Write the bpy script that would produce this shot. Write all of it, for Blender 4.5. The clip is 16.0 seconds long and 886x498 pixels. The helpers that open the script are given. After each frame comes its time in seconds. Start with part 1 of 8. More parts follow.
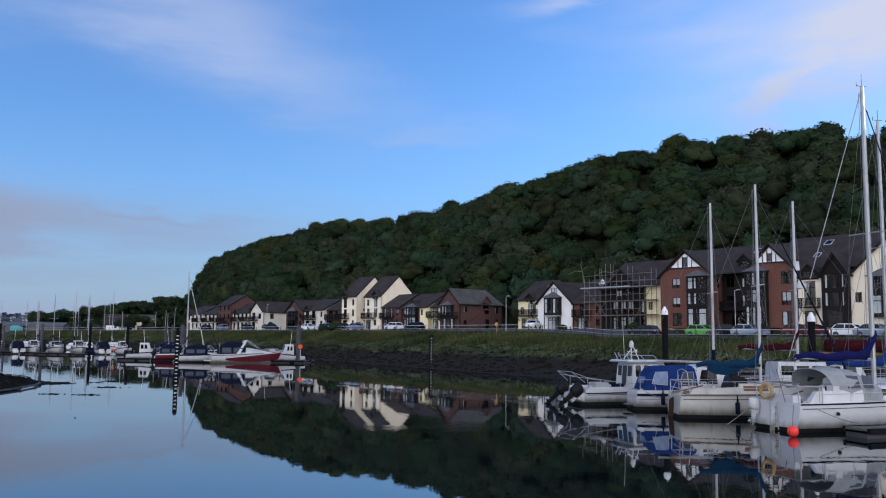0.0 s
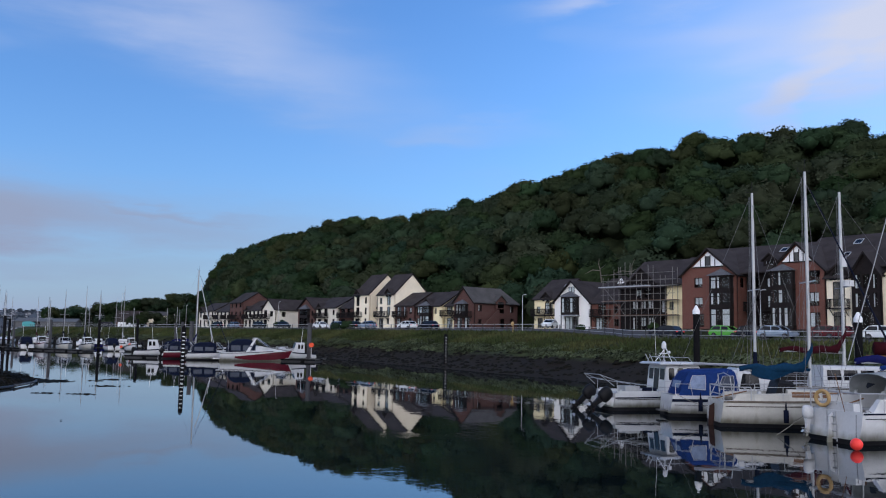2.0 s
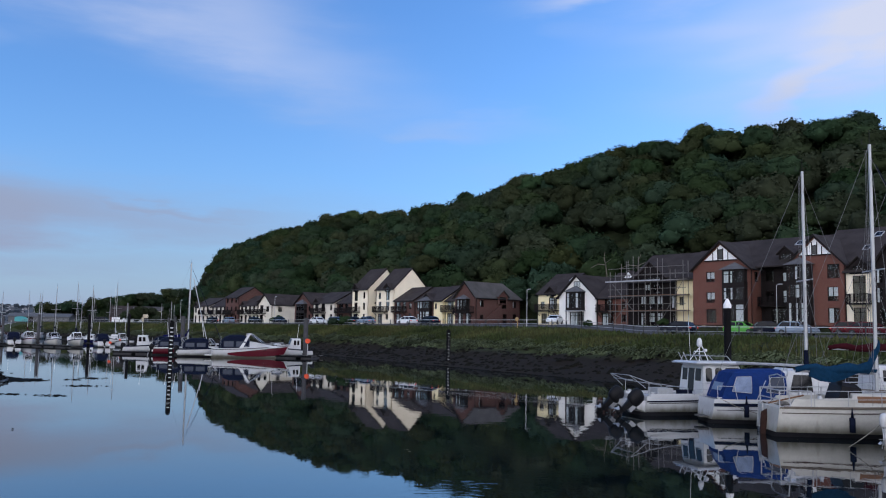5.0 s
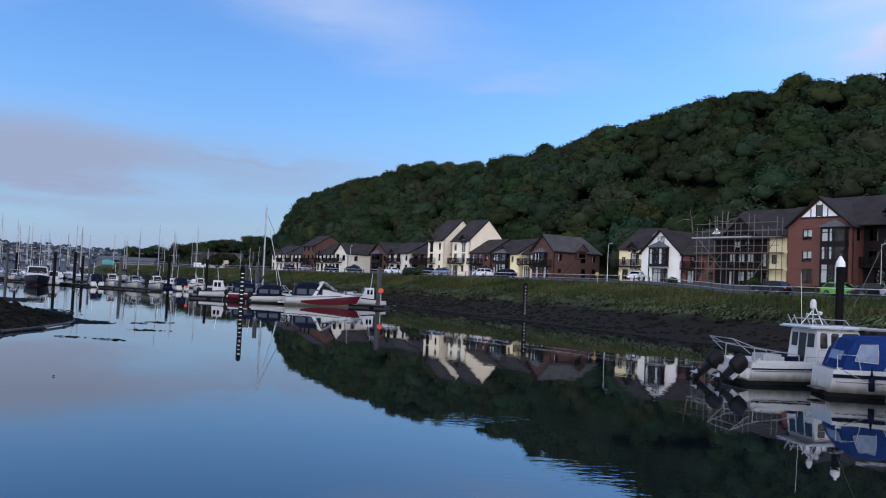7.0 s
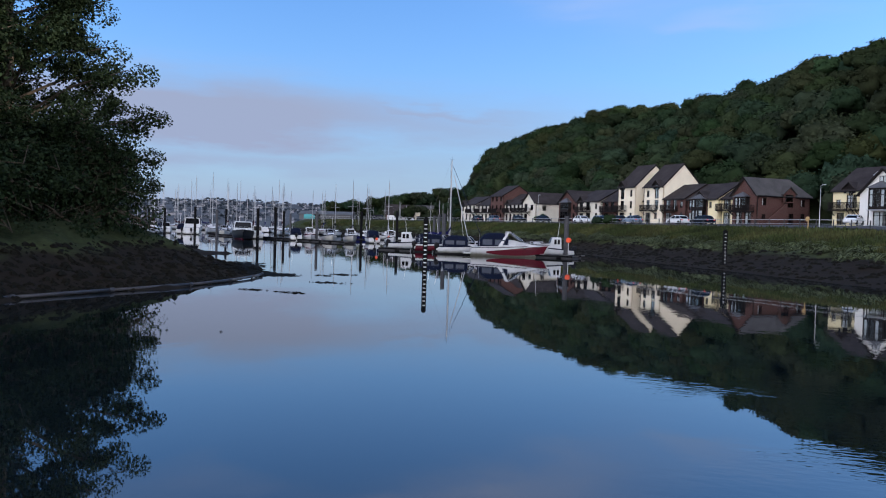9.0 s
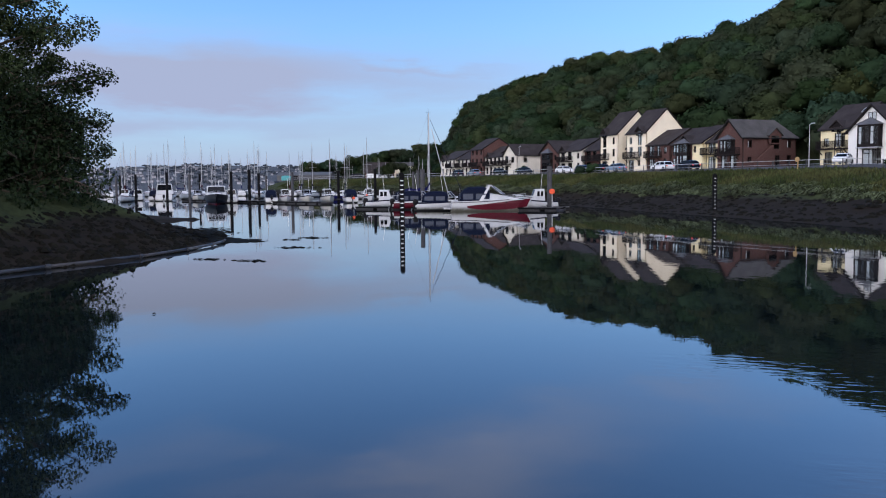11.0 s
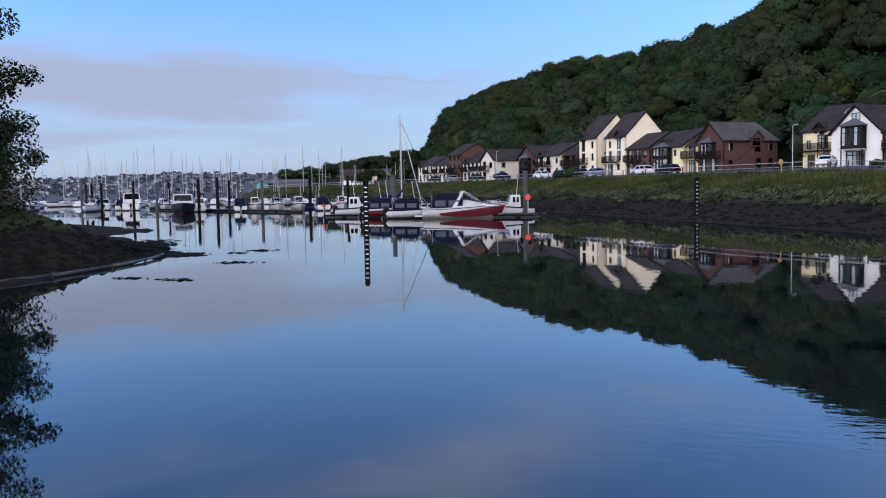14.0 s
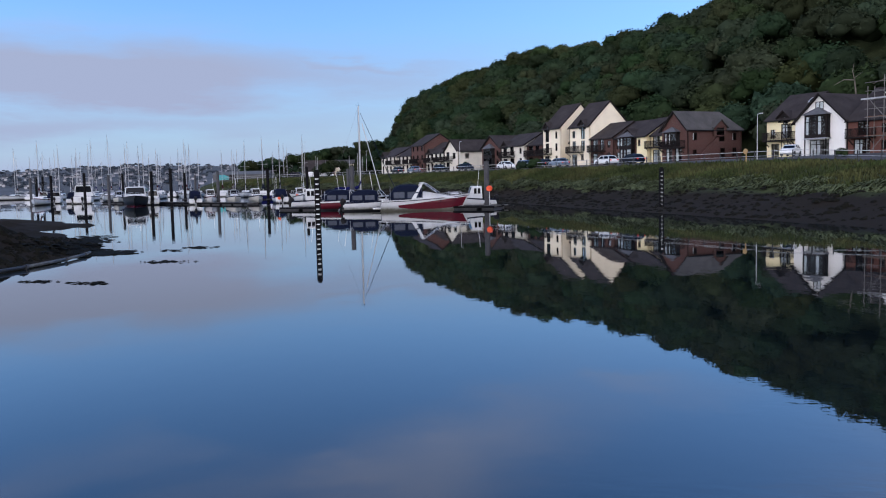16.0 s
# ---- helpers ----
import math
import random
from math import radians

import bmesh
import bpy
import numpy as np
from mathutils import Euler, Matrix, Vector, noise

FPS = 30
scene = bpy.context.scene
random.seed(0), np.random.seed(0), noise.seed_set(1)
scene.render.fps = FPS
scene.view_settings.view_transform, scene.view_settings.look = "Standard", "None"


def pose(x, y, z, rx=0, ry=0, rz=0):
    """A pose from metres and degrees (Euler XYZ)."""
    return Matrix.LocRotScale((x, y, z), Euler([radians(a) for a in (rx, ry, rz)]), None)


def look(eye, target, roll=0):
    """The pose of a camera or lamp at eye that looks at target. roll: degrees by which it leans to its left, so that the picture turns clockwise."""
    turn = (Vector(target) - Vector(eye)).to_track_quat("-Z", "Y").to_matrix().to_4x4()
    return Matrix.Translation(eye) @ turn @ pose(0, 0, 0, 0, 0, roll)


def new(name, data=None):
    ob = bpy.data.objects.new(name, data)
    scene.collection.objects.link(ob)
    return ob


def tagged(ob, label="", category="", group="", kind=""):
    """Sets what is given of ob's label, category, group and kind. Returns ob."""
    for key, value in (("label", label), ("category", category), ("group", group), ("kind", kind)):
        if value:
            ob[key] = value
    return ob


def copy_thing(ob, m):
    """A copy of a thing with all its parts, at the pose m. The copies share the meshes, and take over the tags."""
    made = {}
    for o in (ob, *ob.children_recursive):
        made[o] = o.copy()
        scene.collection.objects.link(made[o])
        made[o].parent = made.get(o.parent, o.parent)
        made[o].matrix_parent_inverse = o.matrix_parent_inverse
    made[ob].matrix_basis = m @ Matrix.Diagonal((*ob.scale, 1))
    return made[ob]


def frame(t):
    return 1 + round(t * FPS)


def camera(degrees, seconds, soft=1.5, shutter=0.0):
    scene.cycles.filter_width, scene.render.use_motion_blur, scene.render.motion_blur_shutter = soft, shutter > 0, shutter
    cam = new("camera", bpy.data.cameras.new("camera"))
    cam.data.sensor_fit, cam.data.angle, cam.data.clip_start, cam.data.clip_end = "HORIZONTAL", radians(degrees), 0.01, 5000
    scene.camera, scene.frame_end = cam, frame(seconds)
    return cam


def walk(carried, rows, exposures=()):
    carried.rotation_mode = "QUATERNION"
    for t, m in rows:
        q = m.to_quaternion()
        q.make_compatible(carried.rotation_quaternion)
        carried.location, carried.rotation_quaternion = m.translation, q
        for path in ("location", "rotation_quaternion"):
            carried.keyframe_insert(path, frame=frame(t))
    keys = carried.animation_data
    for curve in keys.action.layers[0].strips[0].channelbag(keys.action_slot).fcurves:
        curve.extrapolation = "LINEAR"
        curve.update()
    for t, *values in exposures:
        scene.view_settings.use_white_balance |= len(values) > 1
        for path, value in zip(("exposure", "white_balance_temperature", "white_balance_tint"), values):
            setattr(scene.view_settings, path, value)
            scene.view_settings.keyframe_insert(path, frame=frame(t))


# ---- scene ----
cam = camera(54.96, 16.0, soft=1.1)
PATH = [
    (0.0, pose(0.006, 0.001, 3.452, 95.977, -0.552, -0.129)),
    (0.5, pose(-0.014, 0.841, 3.434, 95.761, -1.015, 0.554)),
    (1.0, pose(-0.111, 1.650, 3.421, 95.744, -1.332, 1.165)),
    (1.5, pose(-0.187, 2.412, 3.414, 95.823, -1.397, 1.190)),
    (2.0, pose(-0.269, 3.211, 3.414, 95.930, -1.017, 0.713)),
    (2.5, pose(-0.366, 4.003, 3.419, 95.631, -0.696, 0.253)),
    (3.0, pose(-0.441, 4.822, 3.424, 95.645, -0.969, 0.325)),
    (3.5, pose(-0.527, 5.589, 3.422, 95.849, -1.129, 0.401)),
    (6.0, pose(-1.014, 9.592, 3.369, 95.000, -0.888, 0.967)),
    (6.5, pose(-0.988, 10.583, 3.355, 93.661, -1.802, 3.467)),
    (7.0, pose(-1.081, 11.383, 3.342, 92.338, -2.657, 5.606)),
    (7.5, pose(-1.099, 12.030, 3.337, 92.080, -3.531, 7.647)),
    (8.0, pose(-1.173, 12.848, 3.331, 90.720, -4.207, 12.257)),
    (8.5, pose(-1.099, 13.489, 3.324, 89.168, -2.907, 16.245)),
    (9.0, pose(-1.141, 14.235, 3.315, 88.484, -1.745, 18.385)),
    (11.5, pose(-2.159, 18.747, 3.201, 85.218, 0.852, 17.017)),
    (12.0, pose(-2.265, 19.547, 3.192, 85.123, 0.838, 17.211)),
    (12.5, pose(-2.245, 20.259, 3.186, 84.968, 0.953, 16.997)),
    (13.0, pose(-2.213, 20.905, 3.184, 85.481, 0.513, 16.336)),
    (13.5, pose(-2.176, 21.607, 3.188, 85.907, 0.897, 15.736)),
    (14.0, pose(-2.132, 22.236, 3.192, 85.972, 1.042, 15.899)),
    (14.5, pose(-2.153, 22.962, 3.188, 86.087, 1.064, 15.602)),
    (15.0, pose(-2.169, 23.658, 3.182, 85.875, 1.302, 15.113)),
    (15.5, pose(-2.191, 24.408, 3.188, 85.556, 1.301, 14.433)),
    (16.0, pose(-2.163, 25.166, 3.200, 85.324, 1.272, 13.631)),
]
walk(cam, PATH, exposures=[(0.0, 0.6, 6500, 10), (3.5, 0.6, 6500, 10), (7.0, 0.75, 6500, 10), (9.0, 0.8, 6550, 11), (12.0, 1.0, 6750, 14), (13.5, 1.0, 6750, 14), (16.0, 0.9, 6650, 13)])

# ---- light: a clear sky before the sun has come over the wooded hill ----
SUN_EL, SUN_AZ = radians(12), radians(66)
world = bpy.data.worlds.new("morning_sky")
scene.world = world
world.use_nodes = True


def build_sky(nt):
    n, ln = nt.nodes, nt.links
    n.clear()

    def node(kind, **kw):
        q = n.new(kind)
        for k, val in kw.items():
            q.inputs[k].default_value = val
        return q

    def m(op, a, b=None, c=None):
        q = n.new("ShaderNodeMath")
        q.operation = op
        for i, val in enumerate((a, b, c)):
            if val is None:
                continue
            if isinstance(val, (int, float)):
                q.inputs[i].default_value = val
            else:
                ln.new(val, q.inputs[i])
        return q.outputs[0]

    sky = n.new("ShaderNodeTexSky")
    sky.sky_type = "NISHITA"
    sky.sun_disc = False
    sky.sun_elevation, sky.sun_rotation = SUN_EL, SUN_AZ
    sky.altitude, sky.air_density, sky.dust_density, sky.ozone_density = 0, 1.0, 0.6, 1.6
    tc = n.new("ShaderNodeTexCoord")
    sep = n.new("ShaderNodeSeparateXYZ")
    ln.new(tc.outputs["Generated"], sep.inputs[0])
    az = m("MULTIPLY", m("ARCTAN2", sep.outputs[0], sep.outputs[1]), 57.3)
    el = m("MULTIPLY", m("ARCSINE", sep.outputs[2]), 57.3)
    comb = n.new("ShaderNodeCombineXYZ")
    ln.new(m("MULTIPLY", az, 0.035), comb.inputs[0])
    ln.new(m("MULTIPLY", el, 0.16), comb.inputs[1])
    nz = node("ShaderNodeTexNoise", Scale=2.2, Detail=7.0, Roughness=0.55)
    ln.new(comb.outputs[0], nz.inputs["Vector"])
    nz2 = node("ShaderNodeTexNoise", Scale=0.9, Detail=3.0, Roughness=0.5)
    ln.new(comb.outputs[0], nz2.inputs["Vector"])
    warp = m("MULTIPLY", m("SUBTRACT", nz.outputs[0], 0.5), 6.0)
    warp2 = m("MULTIPLY", m("SUBTRACT", nz2.outputs[0], 0.5), 26.0)
    azw, elw = m("ADD", az, warp2), m("ADD", el, warp)

    def bank(a0, e0, wa, we, tilt, strength):
        """One soft bank of cloud round a bearing and an elevation."""
        e1 = m("SUBTRACT", m("SUBTRACT", elw, e0), m("MULTIPLY", m("SUBTRACT", azw, a0), tilt))
        x = m("POWER", m("ABSOLUTE", m("DIVIDE", m("SUBTRACT", azw, a0), wa)), 2.0)
        y = m("POWER", m("ABSOLUTE", m("DIVIDE", e1, we)), 2.0)
        return m("MULTIPLY", m("EXPONENT", m("MULTIPLY", m("ADD", x, y), -1.0)), strength)

    d = bank(-38, 6.9, 24, 2.0, -0.01, 1.3)
    for row in CLOUDS:
        d = m("MAXIMUM", d, bank(*row))
    loose = m("MULTIPLY", m("MAXIMUM", m("SUBTRACT", nz2.outputs[0], 0.56), 0.0), 1.6)
    d = m("MAXIMUM", d, loose)
    grain = m("MULTIPLY_ADD", nz.outputs[0], 1.1, 0.42)
    d = m("MINIMUM", m("MULTIPLY", d, grain), 1.0)
    haze = m("MULTIPLY", m("EXPONENT", m("MULTIPLY", m("MAXIMUM", el, 0.0), -0.2)), 0.92)
    tint = node("ShaderNodeMix")
    tint.data_type, tint.blend_type = "RGBA", "MULTIPLY"
    tint.inputs[0].default_value = 1.0
    ln.new(sky.outputs[0], tint.inputs[6])
    tint.inputs[7].default_value = SKY_TINT
    low = n.new("ShaderNodeMix")
    low.data_type = "RGBA"
    ln.new(haze, low.inputs[0])
    ln.new(tint.outputs[2], low.inputs[6])
    low.inputs[7].default_value = HAZE
    # the low bank is grey-violet, the high ones pale
    lift = m("MINIMUM", m("MAXIMUM", m("DIVIDE", m("SUBTRACT", el, 9.0), 8.0), 0.0), 1.0)
    cc = n.new("ShaderNodeMix")
    cc.data_type = "RGBA"
    ln.new(lift, cc.inputs[0])
    cc.inputs[6].default_value = CLOUD_LOW
    cc.inputs[7].default_value = CLOUD_HIGH
    mix = n.new("ShaderNodeMix")
    mix.data_type = "RGBA"
    ln.new(d, mix.inputs[0])
    ln.new(low.outputs[2], mix.inputs[6])
    ln.new(cc.outputs[2], mix.inputs[7])
    # pale broken cloud added over the unseen southern half, to light the fronts
    rear = m("MINIMUM", m("MAXIMUM", m("DIVIDE", m("SUBTRACT", 0.25, sep.outputs[1]), 0.6), 0.0), 1.0)
    rear = m("MULTIPLY", rear, m("EXPONENT", m("MULTIPLY", m("MAXIMUM", el, 0.0), -0.022)))
    rear = m("MULTIPLY", rear, m("MINIMUM", m("MULTIPLY_ADD", nz2.outputs[0], 1.2, 0.25), 1.0))
    south = n.new("ShaderNodeMix")
    south.data_type = "RGBA"
    ln.new(rear, south.inputs[0])
    ln.new(mix.outputs[2], south.inputs[6])
    south.inputs[7].default_value = REAR_FILL
    mix = south
    bg = node("ShaderNodeBackground", Strength=SKY_STRENGTH)
    ln.new(mix.outputs[2], bg.inputs[0])
    out = n.new("ShaderNodeOutputWorld")
    ln.new(bg.outputs[0], out.inputs[0])


# bearing, elevation, half widths, tilt, strength
CLOUDS = [
    (-17, 19.5, 11, 3.0, -0.35, 0.5),
    (-30, 23, 12, 3.0, -0.2, 0.4),
    (22, 17, 5, 2.6, 0.9, 1.0),
    (28, 20.5, 10, 5.0, 0.3, 1.25),
    (21, 23, 7, 2.2, 0.1, 0.7),
    (10, 22.5, 4, 0.9, 0.1, 0.5),
    (0, 13.6, 4.5, 0.9, 0.0, 0.28),
    (-9, 14, 3, 0.6, 0.0, 0.18),
    (-45, 3.9, 30, 1.3, 0.0, 0.85),
    (-20, 7.8, 8, 0.6, -0.01, 0.8),
    (-26, 6.0, 9, 0.4, -0.01, 0.6),
]
SKY_TINT = (0.74, 1.22, 1.98, 1)
HAZE = (2.36, 2.72, 4.5, 1)
CLOUD_LOW = (2.25, 2.72, 3.95, 1)
CLOUD_HIGH = (4.5, 4.9, 6.3, 1)
# fill light: the added southern cloud, far brighter than those in view
REAR_FILL = (25.0, 24.4, 25.6, 1)
SKY_STRENGTH = 0.09
build_sky(world.node_tree)

sun = new("sun", bpy.data.lights.new("sun", "SUN"))
sun.data.energy, sun.data.angle, sun.data.color = 2.5, radians(0.53), (1.0, 0.86, 0.7)
sun.matrix_world = look((0, 0, 0), (-math.sin(SUN_AZ) * math.cos(SUN_EL), -math.cos(SUN_AZ) * math.cos(SUN_EL), -math.sin(SUN_EL)))


# ---- materials ----
def material(name, color, rough=0.6, metal=0.0, vary=0.12, scale=3.0, bump=0.0, fine=40.0, spec=0.3, tint2=None, attr=False, rnd=0.0, coat=0.0):
    """A painted or natural surface with variation at two scales."""
    mt = bpy.data.materials.new(name)
    mt.use_nodes = True
    n, ln = mt.node_tree.nodes, mt.node_tree.links
    bs = n["Principled BSDF"]
    bs.inputs["Roughness"].default_value = rough
    bs.inputs["Metallic"].default_value = metal
    bs.inputs["Specular IOR Level"].default_value = spec
    bs.inputs["Coat Weight"].default_value = coat
    tc = n.new("ShaderNodeTexCoord")
    big = n.new("ShaderNodeTexNoise")
    big.inputs["Scale"].default_value = scale
    big.inputs["Detail"].default_value = 5
    ln.new(tc.outputs["Object"], big.inputs["Vector"])
    small = n.new("ShaderNodeTexNoise")
    small.inputs["Scale"].default_value = fine
    small.inputs["Detail"].default_value = 4
    ln.new(tc.outputs["Object"], small.inputs["Vector"])
    addn = n.new("ShaderNodeMath")
    addn.operation = "MULTIPLY_ADD"
    ln.new(small.outputs[0], addn.inputs[0])
    addn.inputs[1].default_value = 0.5
    ln.new(big.outputs[0], addn.inputs[2])
    ramp = n.new("ShaderNodeValToRGB")
    ln.new(addn.outputs[0], ramp.inputs[0])
    c2 = tint2 or tuple(min(1.0, c * (1 + vary)) for c in color)
    c1 = tuple(c * (1 - vary) for c in color)
    ramp.color_ramp.elements[0].position = 0.5
    ramp.color_ramp.elements[1].position = 1.0
    ramp.color_ramp.elements[0].color = (*c1, 1)
    ramp.color_ramp.elements[1].color = (*c2, 1)
    last = ramp.outputs[0]
    if rnd:
        oi = n.new("ShaderNodeObjectInfo")
        hs = n.new("ShaderNodeHueSaturation")
        mr = n.new("ShaderNodeMapRange")
        mr.inputs[3].default_value, mr.inputs[4].default_value = 1 - rnd, 1 + rnd
        ln.new(oi.outputs["Random"], mr.inputs[0])
        ln.new(mr.outputs[0], hs.inputs["Value"])
        ln.new(last, hs.inputs["Color"])
        last = hs.outputs[0]
    if attr:
        at = n.new("ShaderNodeAttribute")
        at.attribute_name = "tint"
        mx = n.new("ShaderNodeMix")
        mx.data_type, mx.blend_type = "RGBA", "MULTIPLY"
        mx.inputs[0].default_value = 1.0
        ln.new(last, mx.inputs[6])
        ln.new(at.outputs["Color"], mx.inputs[7])
        last = mx.outputs[2]
    ln.new(last, bs.inputs["Base Color"])
    if bump:
        bp = n.new("ShaderNodeBump")
        bp.inputs["Strength"].default_value = bump
        bp.inputs["Distance"].default_value = 0.05
        ln.new(addn.outputs[0], bp.inputs["Height"])
        ln.new(bp.outputs[0], bs.inputs["Normal"])
    return mt


def brick_material(name, color, mortar):
    mt = material(name, color, 0.85, vary=0.18, scale=0.8, bump=0.2, fine=9, spec=0.2)
    n, ln = mt.node_tree.nodes, mt.node_tree.links
    bs = n["Principled BSDF"]
    tc = n.new("ShaderNodeTexCoord")
    geo = n.new("ShaderNodeSeparateXYZ")
    ln.new(tc.outputs["Object"], geo.inputs[0])
    addn = n.new("ShaderNodeMath")
    ln.new(geo.outputs[0], addn.inputs[0])
    ln.new(geo.outputs[1], addn.inputs[1])
    cb = n.new("ShaderNodeCombineXYZ")
    ln.new(addn.outputs[0], cb.inputs[0])
    ln.new(geo.outputs[2], cb.inputs[1])
    br = n.new("ShaderNodeTexBrick")
    br.inputs["Scale"].default_value = 1.0
    br.inputs["Brick Width"].default_value = 0.225
    br.inputs["Row Height"].default_value = 0.075
    br.inputs["Mortar Size"].default_value = 0.008
    br.inputs["Color1"].default_value = (*[c * 1.12 for c in color], 1)
    br.inputs["Color2"].default_value = (*[c * 0.82 for c in color], 1)
    br.inputs["Mortar"].default_value = (*mortar, 1)
    ln.new(cb.outputs[0], br.inputs["Vector"])
    mx = n.new("ShaderNodeMix")
    mx.data_type = "RGBA"
    mx.inputs[0].default_value = 0.55
    src = bs.inputs["Base Color"].links[0].from_socket
    ln.new(src, mx.inputs[6])
    ln.new(br.outputs[0], mx.inputs[7])
    ln.new(mx.outputs[2], bs.inputs["Base Color"])
    return mt


def glass_material(name, tint):
    """Window glass: clear, and glossy by its own Fresnel."""
    mt = bpy.data.materials.new(name)
    mt.use_nodes = True
    n, ln = mt.node_tree.nodes, mt.node_tree.links
    n.clear()
    tr = n.new("ShaderNodeBsdfTransparent")
    tr.inputs[0].default_value = (*tint, 1)
    gl = n.new("ShaderNodeBsdfGlossy")
    gl.inputs["Roughness"].default_value = 0.03
    fr = n.new("ShaderNodeFresnel")
    fr.inputs[0].default_value = 1.22
    mx = n.new("ShaderNodeMixShader")
    ln.new(fr.outputs[0], mx.inputs[0])
    ln.new(tr.outputs[0], mx.inputs[1])
    ln.new(gl.outputs[0], mx.inputs[2])
    out = n.new("ShaderNodeOutputMaterial")
    ln.new(mx.outputs[0], out.inputs[0])
    return mt


def water_material():
    mt = bpy.data.materials.new("harbour_water")
    mt.use_nodes = True
    n, ln = mt.node_tree.nodes, mt.node_tree.links
    bs = n["Principled BSDF"]
    bs.inputs["Base Color"].default_value = (0.004, 0.008, 0.010, 1)
    bs.inputs["Roughness"].default_value = 0.015
    bs.inputs["IOR"].default_value = 1.75
    tc = n.new("ShaderNodeTexCoord")
    mp = n.new("ShaderNodeMapping")
    mp.inputs["Rotation"].default_value = (0, 0, radians(25))
    mp.inputs["Scale"].default_value = (1.0, 0.55, 1.0)
    ln.new(tc.outputs["Object"], mp.inputs[0])
    rip = n.new("ShaderNodeTexNoise")
    rip.inputs["Scale"].default_value = 2.0
    rip.inputs["Detail"].default_value = 3
    ln.new(mp.outputs[0], rip.inputs["Vector"])
    swell = n.new("ShaderNodeTexNoise")
    swell.inputs["Scale"].default_value = 0.12
    swell.inputs["Detail"].default_value = 2
    ln.new(mp.outputs[0], swell.inputs["Vector"])
    # breeze: ruffled in places, glassy elsewhere
    br = n.new("ShaderNodeTexNoise")
    br.inputs["Scale"].default_value = 0.035
    br.inputs["Detail"].default_value = 3
    ln.new(tc.outputs["Object"], br.inputs["Vector"])
    mr = n.new("ShaderNodeMapRange")
    mr.inputs[1].default_value, mr.inputs[2].default_value = 0.45, 0.7
    mr.inputs[3].default_value, mr.inputs[4].default_value = 0.05, 0.3
    ln.new(br.outputs[0], mr.inputs[0])
    mul = n.new("ShaderNodeMath")
    mul.operation = "MULTIPLY"
    ln.new(rip.outputs[0], mul.inputs[0])
    ln.new(mr.outputs[0], mul.inputs[1])
    # cat's-paws of wind over one reach
    off = n.new("ShaderNodeMapping")
    off.vector_type = "TEXTURE"
    off.inputs["Location"].default_value = (-0.4, 31.0, 0)
    off.inputs["Scale"].default_value = (4.2, 10.0, 1.0)
    ln.new(tc.outputs["Object"], off.inputs[0])
    dist = n.new("ShaderNodeVectorMath")
    dist.operation = "LENGTH"
    ln.new(off.outputs[0], dist.inputs[0])
    reach = n.new("ShaderNodeMapRange")
    reach.interpolation_type = "SMOOTHSTEP"
    reach.inputs[1].default_value, reach.inputs[2].default_value = 0.15, 1.0
    reach.inputs[3].default_value, reach.inputs[4].default_value = 1.0, 0.0
    ln.new(dist.outputs["Value"], reach.inputs[0])
    fmap = n.new("ShaderNodeMapping")
    fmap.inputs["Rotation"].default_value = (0, 0, radians(-12))
    fmap.inputs["Scale"].default_value = (1.3, 3.4, 1.0)
    ln.new(tc.outputs["Object"], fmap.inputs[0])
    fine = n.new("ShaderNodeTexNoise")
    fine.inputs["Scale"].default_value = 1.5
    fine.inputs["Detail"].default_value = 2
    ln.new(fmap.outputs[0], fine.inputs["Vector"])
    gust = n.new("ShaderNodeTexNoise")
    gust.inputs["Scale"].default_value = 0.28
    ln.new(tc.outputs["Object"], gust.inputs["Vector"])
    gr = n.new("ShaderNodeMapRange")
    gr.inputs[1].default_value, gr.inputs[2].default_value = 0.42, 0.62
    ln.new(gust.outputs[0], gr.inputs[0])
    paw = n.new("ShaderNodeMath")
    paw.operation = "MULTIPLY"
    ln.new(reach.outputs[0], paw.inputs[0])
    ln.new(gr.outputs[0], paw.inputs[1])
    paw2 = n.new("ShaderNodeMath")
    paw2.operation = "MULTIPLY"
    ln.new(paw.outputs[0], paw2.inputs[0])
    ln.new(fine.outputs[0], paw2.inputs[1])
    b0 = n.new("ShaderNodeBump")
    b0.inputs["Strength"].default_value = 1.0
    b0.inputs["Distance"].default_value = 0.0045
    ln.new(paw2.outputs[0], b0.inputs["Height"])
    b1 = n.new("ShaderNodeBump")
    b1.inputs["Strength"].default_value = 1.0
    b1.inputs["Distance"].default_value = 0.014
    ln.new(mul.outputs[0], b1.inputs["Height"])
    ln.new(b0.outputs[0], b1.inputs["Normal"])
    b2 = n.new("ShaderNodeBump")
    b2.inputs["Strength"].default_value = 1.0
    b2.inputs["Distance"].default_value = 0.012
    ln.new(swell.outputs[0], b2.inputs["Height"])
    ln.new(b1.outputs[0], b2.inputs["Normal"])
    ln.new(b2.outputs[0], bs.inputs["Normal"])
    return mt


